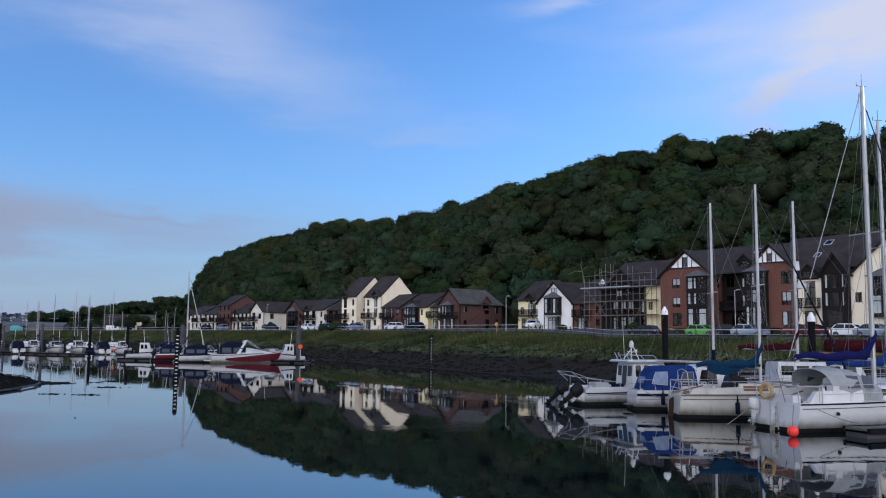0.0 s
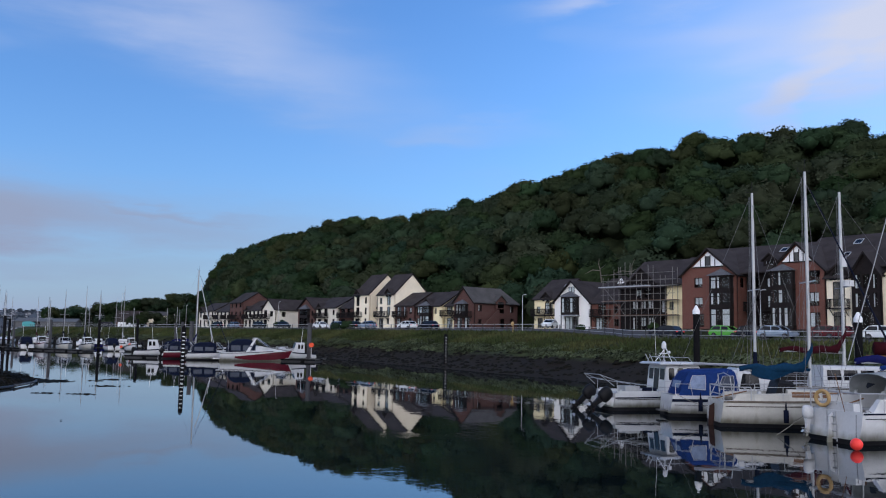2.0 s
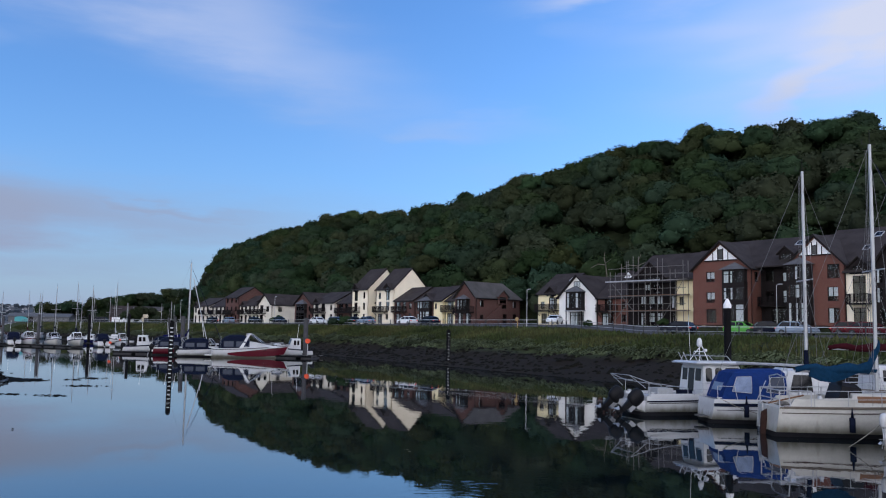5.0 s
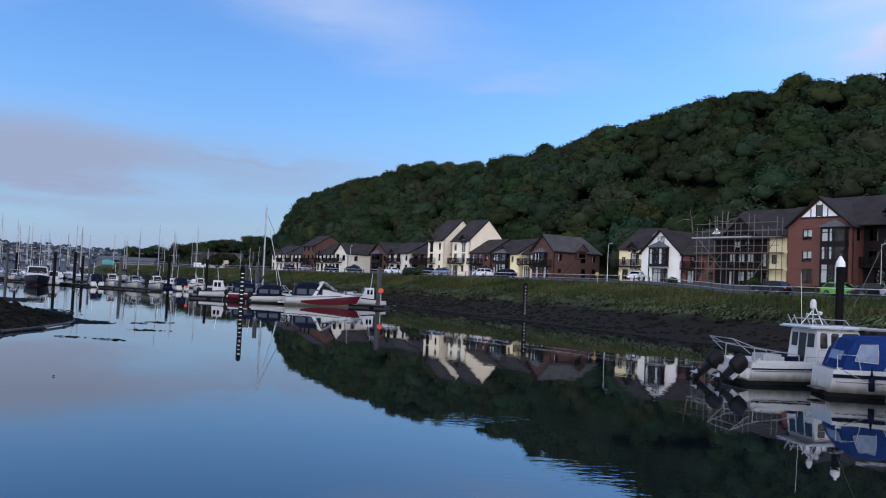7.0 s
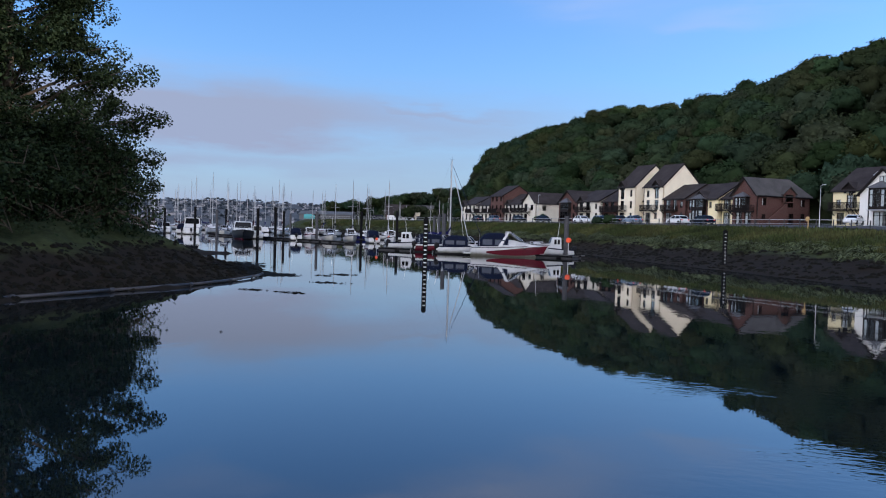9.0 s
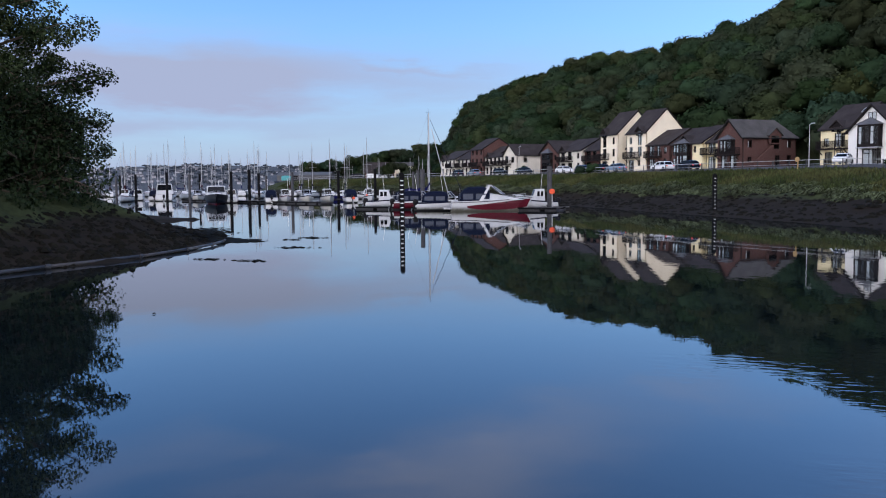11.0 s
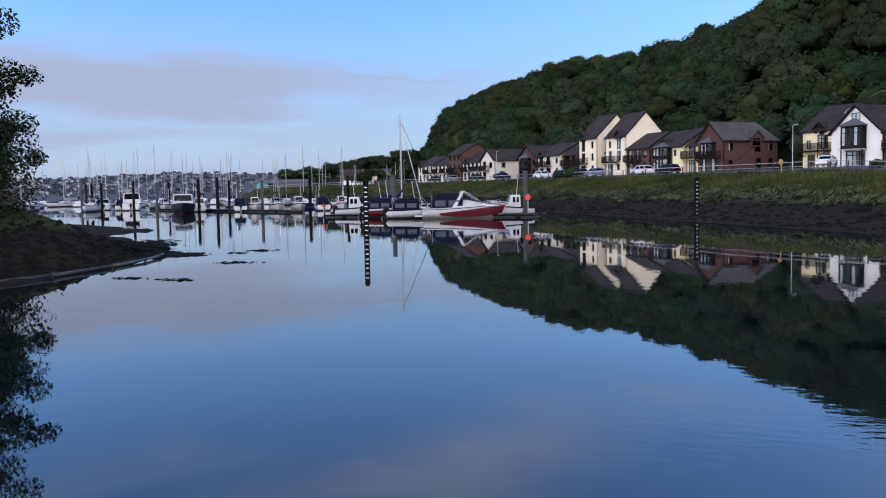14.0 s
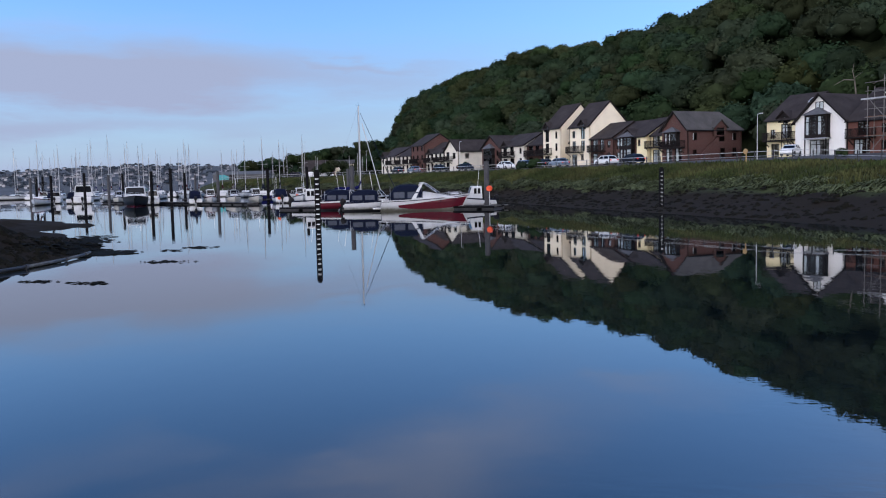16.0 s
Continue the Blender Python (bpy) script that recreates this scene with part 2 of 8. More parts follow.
def hull_material(name, color, rough, rust):
    """Boat gelcoat: a green-brown tide stain low down, and rust weeping in streaks."""
    mt = material(name, color, rough, vary=0.08 + 0.1 * rust, scale=1.2, fine=10, coat=0.25)
    n, ln = mt.node_tree.nodes, mt.node_tree.links
    bs = n["Principled BSDF"]
    geo = n.new("ShaderNodeNewGeometry")
    sp = n.new("ShaderNodeSeparateXYZ")
    ln.new(geo.outputs["Position"], sp.inputs[0])
    mp = n.new("ShaderNodeMapping")
    mp.inputs["Scale"].default_value = (2.6, 2.6, 0.9)
    ln.new(geo.outputs["Position"], mp.inputs[0])
    nz = n.new("ShaderNodeTexNoise")
    nz.inputs["Scale"].default_value = 1.3
    nz.inputs["Detail"].default_value = 5
    ln.new(mp.outputs[0], nz.inputs["Vector"])
    hgt = n.new("ShaderNodeMath")
    hgt.operation = "MULTIPLY_ADD"
    ln.new(nz.outputs[0], hgt.inputs[0])
    hgt.inputs[1].default_value = -0.5
    ln.new(sp.outputs[2], hgt.inputs[2])
    low = n.new("ShaderNodeMapRange")
    low.inputs[1].default_value, low.inputs[2].default_value = -0.12, 0.2
    low.inputs[3].default_value, low.inputs[4].default_value = 0.75, 0.0
    ln.new(hgt.outputs[0], low.inputs[0])
    last = bs.inputs["Base Color"].links[0].from_socket
    steps = [(low.outputs[0], (0.13, 0.12, 0.06, 1))]
    st = n.new("ShaderNodeMapRange")
    st.inputs[1].default_value, st.inputs[2].default_value = 0.6, 0.76
    st.inputs[4].default_value = 0.08 + rust * 0.9
    ln.new(nz.outputs[0], st.inputs[0])
    steps.append((st.outputs[0], (0.20, 0.12, 0.06, 1) if rust else (0.33, 0.32, 0.28, 1)))
    for fac, c in steps:
        mx = n.new("ShaderNodeMix")
        mx.data_type = "RGBA"
        ln.new(fac, mx.inputs[0])
        ln.new(last, mx.inputs[6])
        mx.inputs[7].default_value = c
        last = mx.outputs[2]
    ln.new(last, bs.inputs["Base Color"])
    return mt


def ground_material():
    """Grass above, wrack and dark mud below the tide line, tarmac on the level: by height and slope of the land itself."""
    mt = material("bank_ground", (0.029, 0.038, 0.018), 0.95, vary=0.5, scale=0.25, bump=1.0, fine=3.5, spec=0.05, tint2=(0.056, 0.068, 0.030))
    n, ln = mt.node_tree.nodes, mt.node_tree.links
    bs = n["Principled BSDF"]
    src = bs.inputs["Base Color"].links[0].from_socket
    geo = n.new("ShaderNodeNewGeometry")
    sp = n.new("ShaderNodeSeparateXYZ")
    ln.new(geo.outputs["Position"], sp.inputs[0])
    nz = n.new("ShaderNodeTexNoise")
    nz.inputs["Scale"].default_value = 0.35
    nz.inputs["Detail"].default_value = 6
    ln.new(geo.outputs["Position"], nz.inputs["Vector"])
    hgt = n.new("ShaderNodeMath")
    hgt.operation = "MULTIPLY_ADD"
    ln.new(nz.outputs[0], hgt.inputs[0])
    hgt.inputs[1].default_value = 1.6
    ln.new(sp.outputs[2], hgt.inputs[2])
    mud = n.new("ShaderNodeValToRGB")
    mr = n.new("ShaderNodeMapRange")
    mr.inputs[1].default_value, mr.inputs[2].default_value = 0.0, 4.0
    ln.new(hgt.outputs[0], mr.inputs[0])
    ln.new(mr.outputs[0], mud.inputs[0])
    e = mud.color_ramp.elements
    e[0].position, e[0].color = 0.0, (0, 0, 0, 1)
    e[1].position, e[1].color = 0.62, (1, 1, 1, 1)
    k = e.new(0.52)
    k.color = (0, 0, 0, 1)
    mx = n.new("ShaderNodeMix")
    mx.data_type = "RGBA"
    ln.new(mud.outputs[0], mx.inputs[0])
    mx.inputs[6].default_value = (0.019, 0.0155, 0.012, 1)
    ln.new(src, mx.inputs[7])
    ln.new(mx.outputs[2], bs.inputs["Base Color"])
    return mt


M = {
    "water": water_material(),
    "ground": ground_material(),
    "tarmac": material("tarmac", (0.05, 0.05, 0.052), 0.9, vary=0.2, scale=0.5, bump=0.3, fine=30),
    "brick": brick_material("red_brick", (0.135, 0.050, 0.037), (0.15, 0.12, 0.10)),
    "brick_dark": brick_material("brown_brick", (0.088, 0.040, 0.034), (0.11, 0.09, 0.08)),
    "cream": material("cream_render", (0.80, 0.71, 0.55), 0.85, vary=0.08, scale=0.5, fine=12, spec=0.2),
    "yellow": material("yellow_render", (0.80, 0.69, 0.43), 0.85, vary=0.08, scale=0.5, fine=12, spec=0.2),
    "offwhite": material("ivory_render", (0.62, 0.575, 0.49), 0.85, vary=0.12, scale=0.5, fine=12, spec=0.2),
    "white": material("white_render", (0.82, 0.80, 0.76), 0.8, vary=0.06, scale=0.5, fine=12, spec=0.2),
    "tile": material("roof_tiles", (0.037, 0.031, 0.030), 0.8, vary=0.35, scale=0.6, bump=0.5, fine=7, spec=0.1),
    "tile_grey": material("grey_roof_tiles", (0.062, 0.058, 0.055), 0.8, vary=0.3, scale=0.6, bump=0.5, fine=7, spec=0.25),
    "bay_lead": material("dark_lead_roof", (0.09, 0.092, 0.10), 0.55, vary=0.25),
    "scaffold": material("weathered_scaffold_tube", (0.17, 0.16, 0.15), 0.6, metal=0.3, vary=0.25),
    "wire": material("stainless_wire", (0.13, 0.13, 0.135), 0.5, metal=0.3, vary=0.1),
    "rail_grey": material("pale_grey_rail_paint", (0.42, 0.43, 0.43), 0.5, vary=0.12),
    "timber": material("dark_timber", (0.013, 0.010, 0.010), 0.7, vary=0.3, scale=2, fine=25, spec=0.12),
    "white_paint": material("white_paint", (0.8, 0.8, 0.8), 0.5, vary=0.05),
    "curtain": material("net_curtain", (0.72, 0.71, 0.68), 0.9, vary=0.08, scale=4),
    "room": material("room_dark_paint", (0.014, 0.013, 0.013), 0.9, vary=0.2),
    "glass": glass_material("window_glass", (0.85, 0.88, 0.9)),
    "boom_grey": material("weathered_boom_plastic", (0.085, 0.09, 0.095), 0.7, vary=0.4),
    "lead": material("lead_flashing", (0.32, 0.33, 0.35), 0.5, vary=0.2),
    "steel": material("galvanised_steel", (0.45, 0.46, 0.47), 0.45, metal=0.7, vary=0.15),
    "leaf_far": material("wood_foliage", (0.0255, 0.040, 0.023), 0.9, vary=0.3, scale=0.22, fine=1.4, spec=0.0, attr=True),
    "leaf": material("sycamore_leaves", (0.017, 0.028, 0.012), 0.65, vary=0.4, scale=0.8, fine=6, spec=0.06, attr=True),
    "bark": material("tree_bark", (0.07, 0.055, 0.04), 0.9, vary=0.3, scale=2, bump=0.7, fine=15),
    "gelcoat": hull_material("white_gelcoat", (0.51, 0.52, 0.53), 0.25, 0.0),
    "old_gelcoat": hull_material("weathered_gelcoat", (0.46, 0.45, 0.41), 0.4, 0.4),
    "antifoul": material("dark_antifouling", (0.02, 0.02, 0.025), 0.7, vary=0.3),
    "red_hull": material("maroon_gelcoat", (0.095, 0.007, 0.016), 0.25, vary=0.1, coat=0.2),
    "navy": material("navy_canvas", (0.006, 0.009, 0.022), 0.85, vary=0.2, scale=5, spec=0.06),
    "blue": material("royal_blue_canvas", (0.007, 0.027, 0.125), 0.8, spec=0.1, vary=0.15, scale=4, bump=0.3, fine=8),
    "teal": material("teal_canvas", (0.004, 0.027, 0.062), 0.85, spec=0.08, vary=0.2, scale=4, bump=0.4, fine=8),
    "indigo": material("indigo_canvas", (0.006, 0.008, 0.06), 0.85, spec=0.08, vary=0.2, scale=4, bump=0.3),
    "maroon": material("maroon_canvas", (0.032, 0.004, 0.007), 0.85, spec=0.08, vary=0.2, scale=4, bump=0.3),
    "grey_canvas": material("grey_canvas", (0.32, 0.33, 0.33), 0.8, vary=0.15, scale=4, bump=0.3),
    "black": material("black_plastic", (0.008, 0.008, 0.0095), 0.5, vary=0.3, spec=0.15),
    "rubber": material("black_rubber", (0.015, 0.015, 0.015), 0.8, vary=0.2),
    "alu": material("anodised_aluminium", (0.36, 0.37, 0.38), 0.4, metal=0.4, vary=0.08),
    "wood": material("teak_trim", (0.16, 0.08, 0.04), 0.6, vary=0.25, scale=3),
    "pile": material("black_steel_pile", (0.007, 0.007, 0.008), 0.85, vary=0.4, scale=1.5, fine=10, spec=0.08),
    "grey_pile": material("weathered_grey_pile", (0.045, 0.045, 0.05), 0.6, vary=0.35, scale=1.2, fine=8),
    "orange": material("orange_plastic", (0.75, 0.09, 0.03), 0.5, vary=0.1),
    "buoy_red": material("red_fender", (0.85, 0.05, 0.04), 0.4, vary=0.08),
    "straw": material("yellow_lifebuoy", (0.38, 0.25, 0.11), 0.7, vary=0.15),
    "dark_glass": material("tinted_glass", (0.007, 0.008, 0.010), 0.08, vary=0.2, spec=0.3),
    "pontoon": material("pontoon_deck", (0.09, 0.085, 0.078), 0.85, vary=0.25, scale=2, fine=12),
    "concrete": material("concrete", (0.28, 0.27, 0.25), 0.9, vary=0.2, scale=0.6, bump=0.3, fine=12),
    "rust": material("rusty_steel", (0.16, 0.055, 0.025), 0.9, vary=0.35, scale=4),
    "weed": material("bladder_wrack", (0.009, 0.0085, 0.006), 0.85, vary=0.4, scale=3, bump=0.8, fine=15, spec=0.06),
    "shed_teal": material("teal_tarpaulin", (0.07, 0.30, 0.30), 0.7, vary=0.12),
}


# ---- mesh helpers ----
def mesh(name, bm, mat, smooth=False):
    me = bpy.data.meshes.new(name)
    bm.to_mesh(me)
    bm.free()
    me.materials.append(mat if not isinstance(mat, str) else M[mat])
    if smooth:
        me.polygons.foreach_set("use_smooth", [True] * len(me.polygons))
    return me


def part(name, bm, mat, parent, label="", smooth=False, at=None):
    """Links a bmesh as one mesh object under a thing or under a part."""
    ob = new(name, mesh(name, bm, mat, smooth))
    ob.parent = parent
    if at is not None:
        ob.matrix_basis = at
    if label:
        ob["label"] = label
    return ob


def thing(name, m, label, category, group="", kind=""):
    ob = new(name)
    ob.empty_display_size = 0.3
    ob.matrix_basis = m
    return tagged(ob, label, category, group, kind)


def box(bm, x0, x1, y0, y1, z0, z1):
    vs = [bm.verts.new(p) for p in ((x0, y0, z0), (x1, y0, z0), (x1, y1, z0), (x0, y1, z0), (x0, y0, z1), (x1, y0, z1), (x1, y1, z1), (x0, y1, z1))]
    for f in ((3, 2, 1, 0), (4, 5, 6, 7), (0, 1, 5, 4), (1, 2, 6, 5), (2, 3, 7, 6), (3, 0, 4, 7)):
        bm.faces.new([vs[i] for i in f])
    return bm


def boxes(*rows):
    bm = bmesh.new()
    for r in rows:
        box(bm, *r)
    return bm


def prism(bm, outline, axis, lo, hi):
    """A flat outline of (p, z) pushed along x or y from lo to hi."""
    put = (lambda p, z, k: (p, k, z)) if axis == "y" else (lambda p, z, k: (k, p, z))
    a = [bm.verts.new(put(p, z, lo)) for p, z in outline]
    b = [bm.verts.new(put(p, z, hi)) for p, z in outline]
    bm.faces.new(a)
    bm.faces.new(b[::-1])
    for i in range(len(a)):
        j = (i + 1) % len(a)
        bm.faces.new((a[j], a[i], b[i], b[j]))
    return bm


def rod(bm, p, q, r, r2=None, sides=8):
    """A round bar from p to q."""
    p, q = Vector(p), Vector(q)
    d = (q - p).normalized()
    s = d.orthogonal().normalized()
    t = d.cross(s)
    r2 = r if r2 is None else r2
    ra = [bm.verts.new(p + (s * math.cos(k) + t * math.sin(k)) * r) for k in np.linspace(0, 2 * math.pi, sides, endpoint=False)]
    rb = [bm.verts.new(q + (s * math.cos(k) + t * math.sin(k)) * r2) for k in np.linspace(0, 2 * math.pi, sides, endpoint=False)]
    for i in range(sides):
        j = (i + 1) % sides
        bm.faces.new((ra[i], ra[j], rb[j], rb[i]))
    bm.faces.new(ra[::-1])
    bm.faces.new(rb)
    return bm


def rods(rows, r, sides=6):
    bm = bmesh.new()
    for p, q in rows:
        rod(bm, p, q, r, sides=sides)
    return bm


def loft(rings, close=True, caps=True):
    """Skin over rings of equal count."""
    bm = bmesh.new()
    vs = [[bm.verts.new(p) for p in ring] for ring in rings]
    n = len(rings[0])
    for a, b in zip(vs, vs[1:]):
        for i in range(n if close else n - 1):
            j = (i + 1) % n
            bm.faces.new((a[i], a[j], b[j], b[i]))
    if caps:
        bm.faces.new(vs[0][::-1])
        bm.faces.new(vs[-1])
    bmesh.ops.recalc_face_normals(bm, faces=bm.faces)
    return bm


# ---- the lie of the land: a runs along the terrace, b inland from its fronts ----
OX, OY = 83.1, 69.8
LAND = Matrix.Translation((OX, OY, 0)) @ Matrix.Rotation(radians(-50), 4, "Z")


def spot(a, b, z=0.0, turn=0.0):
    return LAND @ Matrix.Translation((a, b, z)) @ Matrix.Rotation(radians(turn), 4, "Z")


def lerp(x, pairs):
    return float(np.interp(x, [p[0] for p in pairs], [p[1] for p in pairs]))


WATER_B = [(-1200, 170), (-450, -15), (-360, -38), (-300, -50), (-270, -46), (-220, -36), (-122, -36), (-90, -43.5), (-54, -51.2), (0, -62), (80, -70), (300, -40)]
RAIL_B = [(-1200, 200), (-600, 50), (-420, -10), (-330, -30), (-270, -30), (-220, -22), (-75, -21), (-66, -26), (-20, -29), (80, -40), (300, -20)]
CREST = [(-620, 30), (-475, 30), (-456, 33), (-444, 38), (-421, 43), (-388, 46), (-354, 49), (-329, 51), (-295, 53), (-263, 47.5), (-242, 50), (-221, 50), (-200, 52), (-172, 56), (-141, 58), (-101, 55.5), (-81, 51), (0, 50), (120, 46), (300, 40)]
CANOPY = 8.5


def hill_share(a, b):
    """The hill ends in a headland downstream: 1 on the hill, 0 past its end."""
    f = (a + 284 + (b - 17) * 2.65) / 52
    f = min(1.0, max(0.0, f))
    return f * f * (3 - 2 * f)


def ground_z(a, b):
    bw, br = lerp(a, WATER_B), lerp(a, RAIL_B)
    low = lerp(a, [(-85, 0.0), (-68, 0.85)])
    if b < bw:
        return max(-2.5, (b - bw) * 0.12)
    if b < br:
        f = (b - bw) / (br - bw)
        z = lerp(f, [(0, 0), (0.3, 0.75), (0.5, 1.7), (0.62, 2.6), (0.85, 3.8), (1.0, 4.35)])
        lump = 0.55 * noise.noise((a * 0.33, b * 0.3, 4)) + 0.4 * noise.noise((a * 0.8, b * 0.6, 8))
        return z * (1 - low * 0.2) + 0.35 * f * (1 - f) * 4 * noise.noise((a * 0.12, b * 0.2, 0)) + lump * lerp(f, [(0.03, 0), (0.3, 0.7), (0.55, 1.0), (0.75, 0.3), (1.0, 0.0)])
    inner = max(16.0, br + 12)
    if b < inner:
        if inner > 16:
            return lerp(b, [(br, 4.4), (inner, 5.3)])
        return lerp(b, [(br, 4.4 - low), (br + 4, 4.6 - low), (-9, 4.9 - low), (-5, 5.15 - low * 0.3), (16, 5.3)])
    top = max(5.4, lerp(a, CREST) - CANOPY)
    f = (b - inner) / max(20.0, 85 - inner)
    s = hill_share(a, b)
    if f <= 1:
        return 5.3 + (top - 5.3) * (f ** 0.9) * s
    return 5.3 + (top - 5.3 - (b - 85) * 0.03) * s if b < 300 else 5.3 + 10 * s


def build_land():
    aa = np.concatenate([np.arange(-1200, -480, 24), np.arange(-480, -300, 3.0), np.arange(-300, 0, 1.3), np.arange(0, 40, 3.0), np.arange(40, 310, 18)])
    rows = []
    for a in aa:
        bw, br = lerp(a, WATER_B), lerp(a, RAIL_B)
        bs = list(np.linspace(bw - 25, bw, 4)) + list(np.linspace(bw, br, 16))[1:] + [br + 0.3, br + 4]
        bs += list(np.linspace(br + 4, max(16, br + 12), 7))[1:] + list(np.linspace(max(16, br + 12), max(85, br + 60), 12))[1:] + [max(110, br + 90), max(150, br + 130), max(300, br + 250), 900]
        rows.append([(a, b, ground_z(a, b)) for b in bs])
    bm = bmesh.new()
    vs = [[bm.verts.new(LAND @ Vector(p)) for p in r] for r in rows]
    for r, s in zip(vs, vs[1:]):
        for i in range(len(r) - 1):
            bm.faces.new((r[i], s[i], s[i + 1], r[i + 1]))
    bmesh.ops.recalc_face_normals(bm, faces=bm.faces)
    ob = new("ground", mesh("ground", bm, "ground", True))
    tagged(ob, "grassy river bank over dark tidal mud, rising to a wooded hill", "ground", kind="structure")


build_land()

bm = bmesh.new()
bmesh.ops.create_grid(bm, x_segments=2, y_segments=2, size=2500)
tagged(new("water", mesh("water", bm, "water")), "calm blue-black tidal water mirroring sky and hill", "water", kind="structure")


# ---- road behind the railing ----
def strip(name, b0, b1, a0, a1, mat, lift, label, category):
    bm = bmesh.new()
    aa = np.arange(a0, a1 + 1, 5.0)
    lo = [bm.verts.new(LAND @ Vector((a, lerp(a, RAIL_B) + b0, ground_z(a, lerp(a, RAIL_B) + b0) + lift))) for a in aa]
    hi = [bm.verts.new(LAND @ Vector((a, lerp(a, RAIL_B) + b1, ground_z(a, lerp(a, RAIL_B) + b1) + lift))) for a in aa]
    for i in range(len(aa) - 1):
        bm.faces.new((lo[i], lo[i + 1], hi[i + 1], hi[i]))
    tagged(new(name, mesh(name, bm, mat)), label, category, kind="structure")


strip("road", 2.0, 14.5, -420, 40, "tarmac", 0.06, "grey tarmac road and parking between railing and houses", "road")


# ---- wooded hill ----
def crown_template(rng, lumps, leaves, size):
    """One tree crown: a dome of rounded boughs, each a core (darkened in foliage() as inner shade) under a skin of
    small leaf sprays.
    """
    vs, fs = [], []
    ico = bmesh.new()
    bmesh.ops.create_icosphere(ico, subdivisions=2 if lumps > 6 else 1, radius=1)
    iv = np.array([v.co[:] for v in ico.verts])
    fi = [[v.index for v in f.verts] for f in ico.faces]
    ico.free()
    centres = []
    for k in range(lumps):
        # boughs spread evenly over a dome, the topmost largest
        up = 1 - 1.15 * (k + 0.5) / lumps
        ang = k * 2.4 + rng.uniform(-0.5, 0.5)
        flat = math.sqrt(max(0.0, 1 - up * up))
        reach = rng.uniform(0.38, 0.62)
        c = np.array([flat * math.cos(ang) * reach, flat * math.sin(ang) * reach, up * reach * 0.9])
        r = rng.uniform(0.32, 0.5)
        centres.append((c, r))
        base = len(vs)
        bulge = 0.84 * (1 + 0.2 * rng.normal(size=len(iv)))
        vs += [tuple(c + p * r * q * np.array([1, 1, 0.85])) for p, q in zip(iv, bulge)]
        fs += [[base + i for i in f] for f in fi]
    core = len(vs)
    total = sum(r * r for c, r in centres)
    for c, r in centres:
        for k in range(int(leaves * r * r / total)):
            d = rng.normal(size=3)
            d[2] += 0.5
            d /= np.linalg.norm(d)
            if d[2] < -0.45:
                d[2] = -d[2]
            p = c + d * r * np.array([1, 1, 0.85]) * (rng.uniform(0.82, 1.12) + 0.14 * rng.uniform() ** 3)
            nrm = d * 0.7 + np.array([0, 0, 0.35]) + rng.normal(size=3) * 0.42
            nrm /= np.linalg.norm(nrm)
            s = np.cross(nrm, rng.normal(size=3))
            s /= np.linalg.norm(s)
            t = np.cross(nrm, s)
            h = size * rng.uniform(0.55, 1.35)
            base = len(vs)
            vs += [tuple(p + s * h), tuple(p - s * h * 0.6 + t * h * 0.8), tuple(p - s * h * 0.5 - t * h * 0.75)]
            fs.append([base, base + 1, base + 2])
    return np.array(vs), fs, core


LEAF_VARY = np.random.default_rng(2).uniform(0.8, 1.2, 4000)


def foliage(name, places, templates, mat):
    """Joins crowns at (x, y, z, width, height, turn, tint) into one mesh."""
    allv, loops, sizes, tints = [], [], [], []
    off = 0
    for i, (x, y, z, w, h, turn, tint) in enumerate(places):
        v, f, core = templates[i % len(templates)]
        c, s = math.cos(turn), math.sin(turn)
        q = np.empty_like(v)
        q[:, 0] = x + w * (v[:, 0] * c - v[:, 1] * s)
        q[:, 1] = y + w * (v[:, 0] * s + v[:, 1] * c)
        q[:, 2] = z + h * v[:, 2]
        allv.append(q)
        for g in f:
            loops.extend([k + off for k in g])
            sizes.append(len(g))
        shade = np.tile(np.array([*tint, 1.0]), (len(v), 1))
        # shade inside the crown, painted by darkening the cores' tint
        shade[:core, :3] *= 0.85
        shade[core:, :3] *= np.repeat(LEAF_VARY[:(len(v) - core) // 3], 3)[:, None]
        tints.append(shade)
        off += len(v)
    me = bpy.data.meshes.new(name)
    co = np.concatenate(allv)
    me.vertices.add(len(co))
    me.vertices.foreach_set("co", co.ravel())
    me.loops.add(len(loops))
    me.loops.foreach_set("vertex_index", loops)
    me.polygons.add(len(sizes))
    me.polygons.foreach_set("loop_start", np.concatenate([[0], np.cumsum(sizes)[:-1]]))
    me.update(calc_edges=True)
    at = me.color_attributes.new("tint", "FLOAT_COLOR", "POINT")
    at.data.foreach_set("color", np.concatenate(tints).ravel())
    me.materials.append(M[mat])
    return me


rng = np.random.default_rng(4)
FAR_CROWNS = [crown_template(rng, 10, 1320, 0.052) for k in range(7)]
LOW_CROWNS = [crown_template(rng, 6, 560, 0.075) for k in range(4)]


def tree_tint(g):
    t = g.uniform(0.7, 1.15) * (1.2 if g.uniform() < 0.12 else 1.0)
    return (t * g.uniform(0.8, 1.3), t, t * g.uniform(0.7, 1.1))


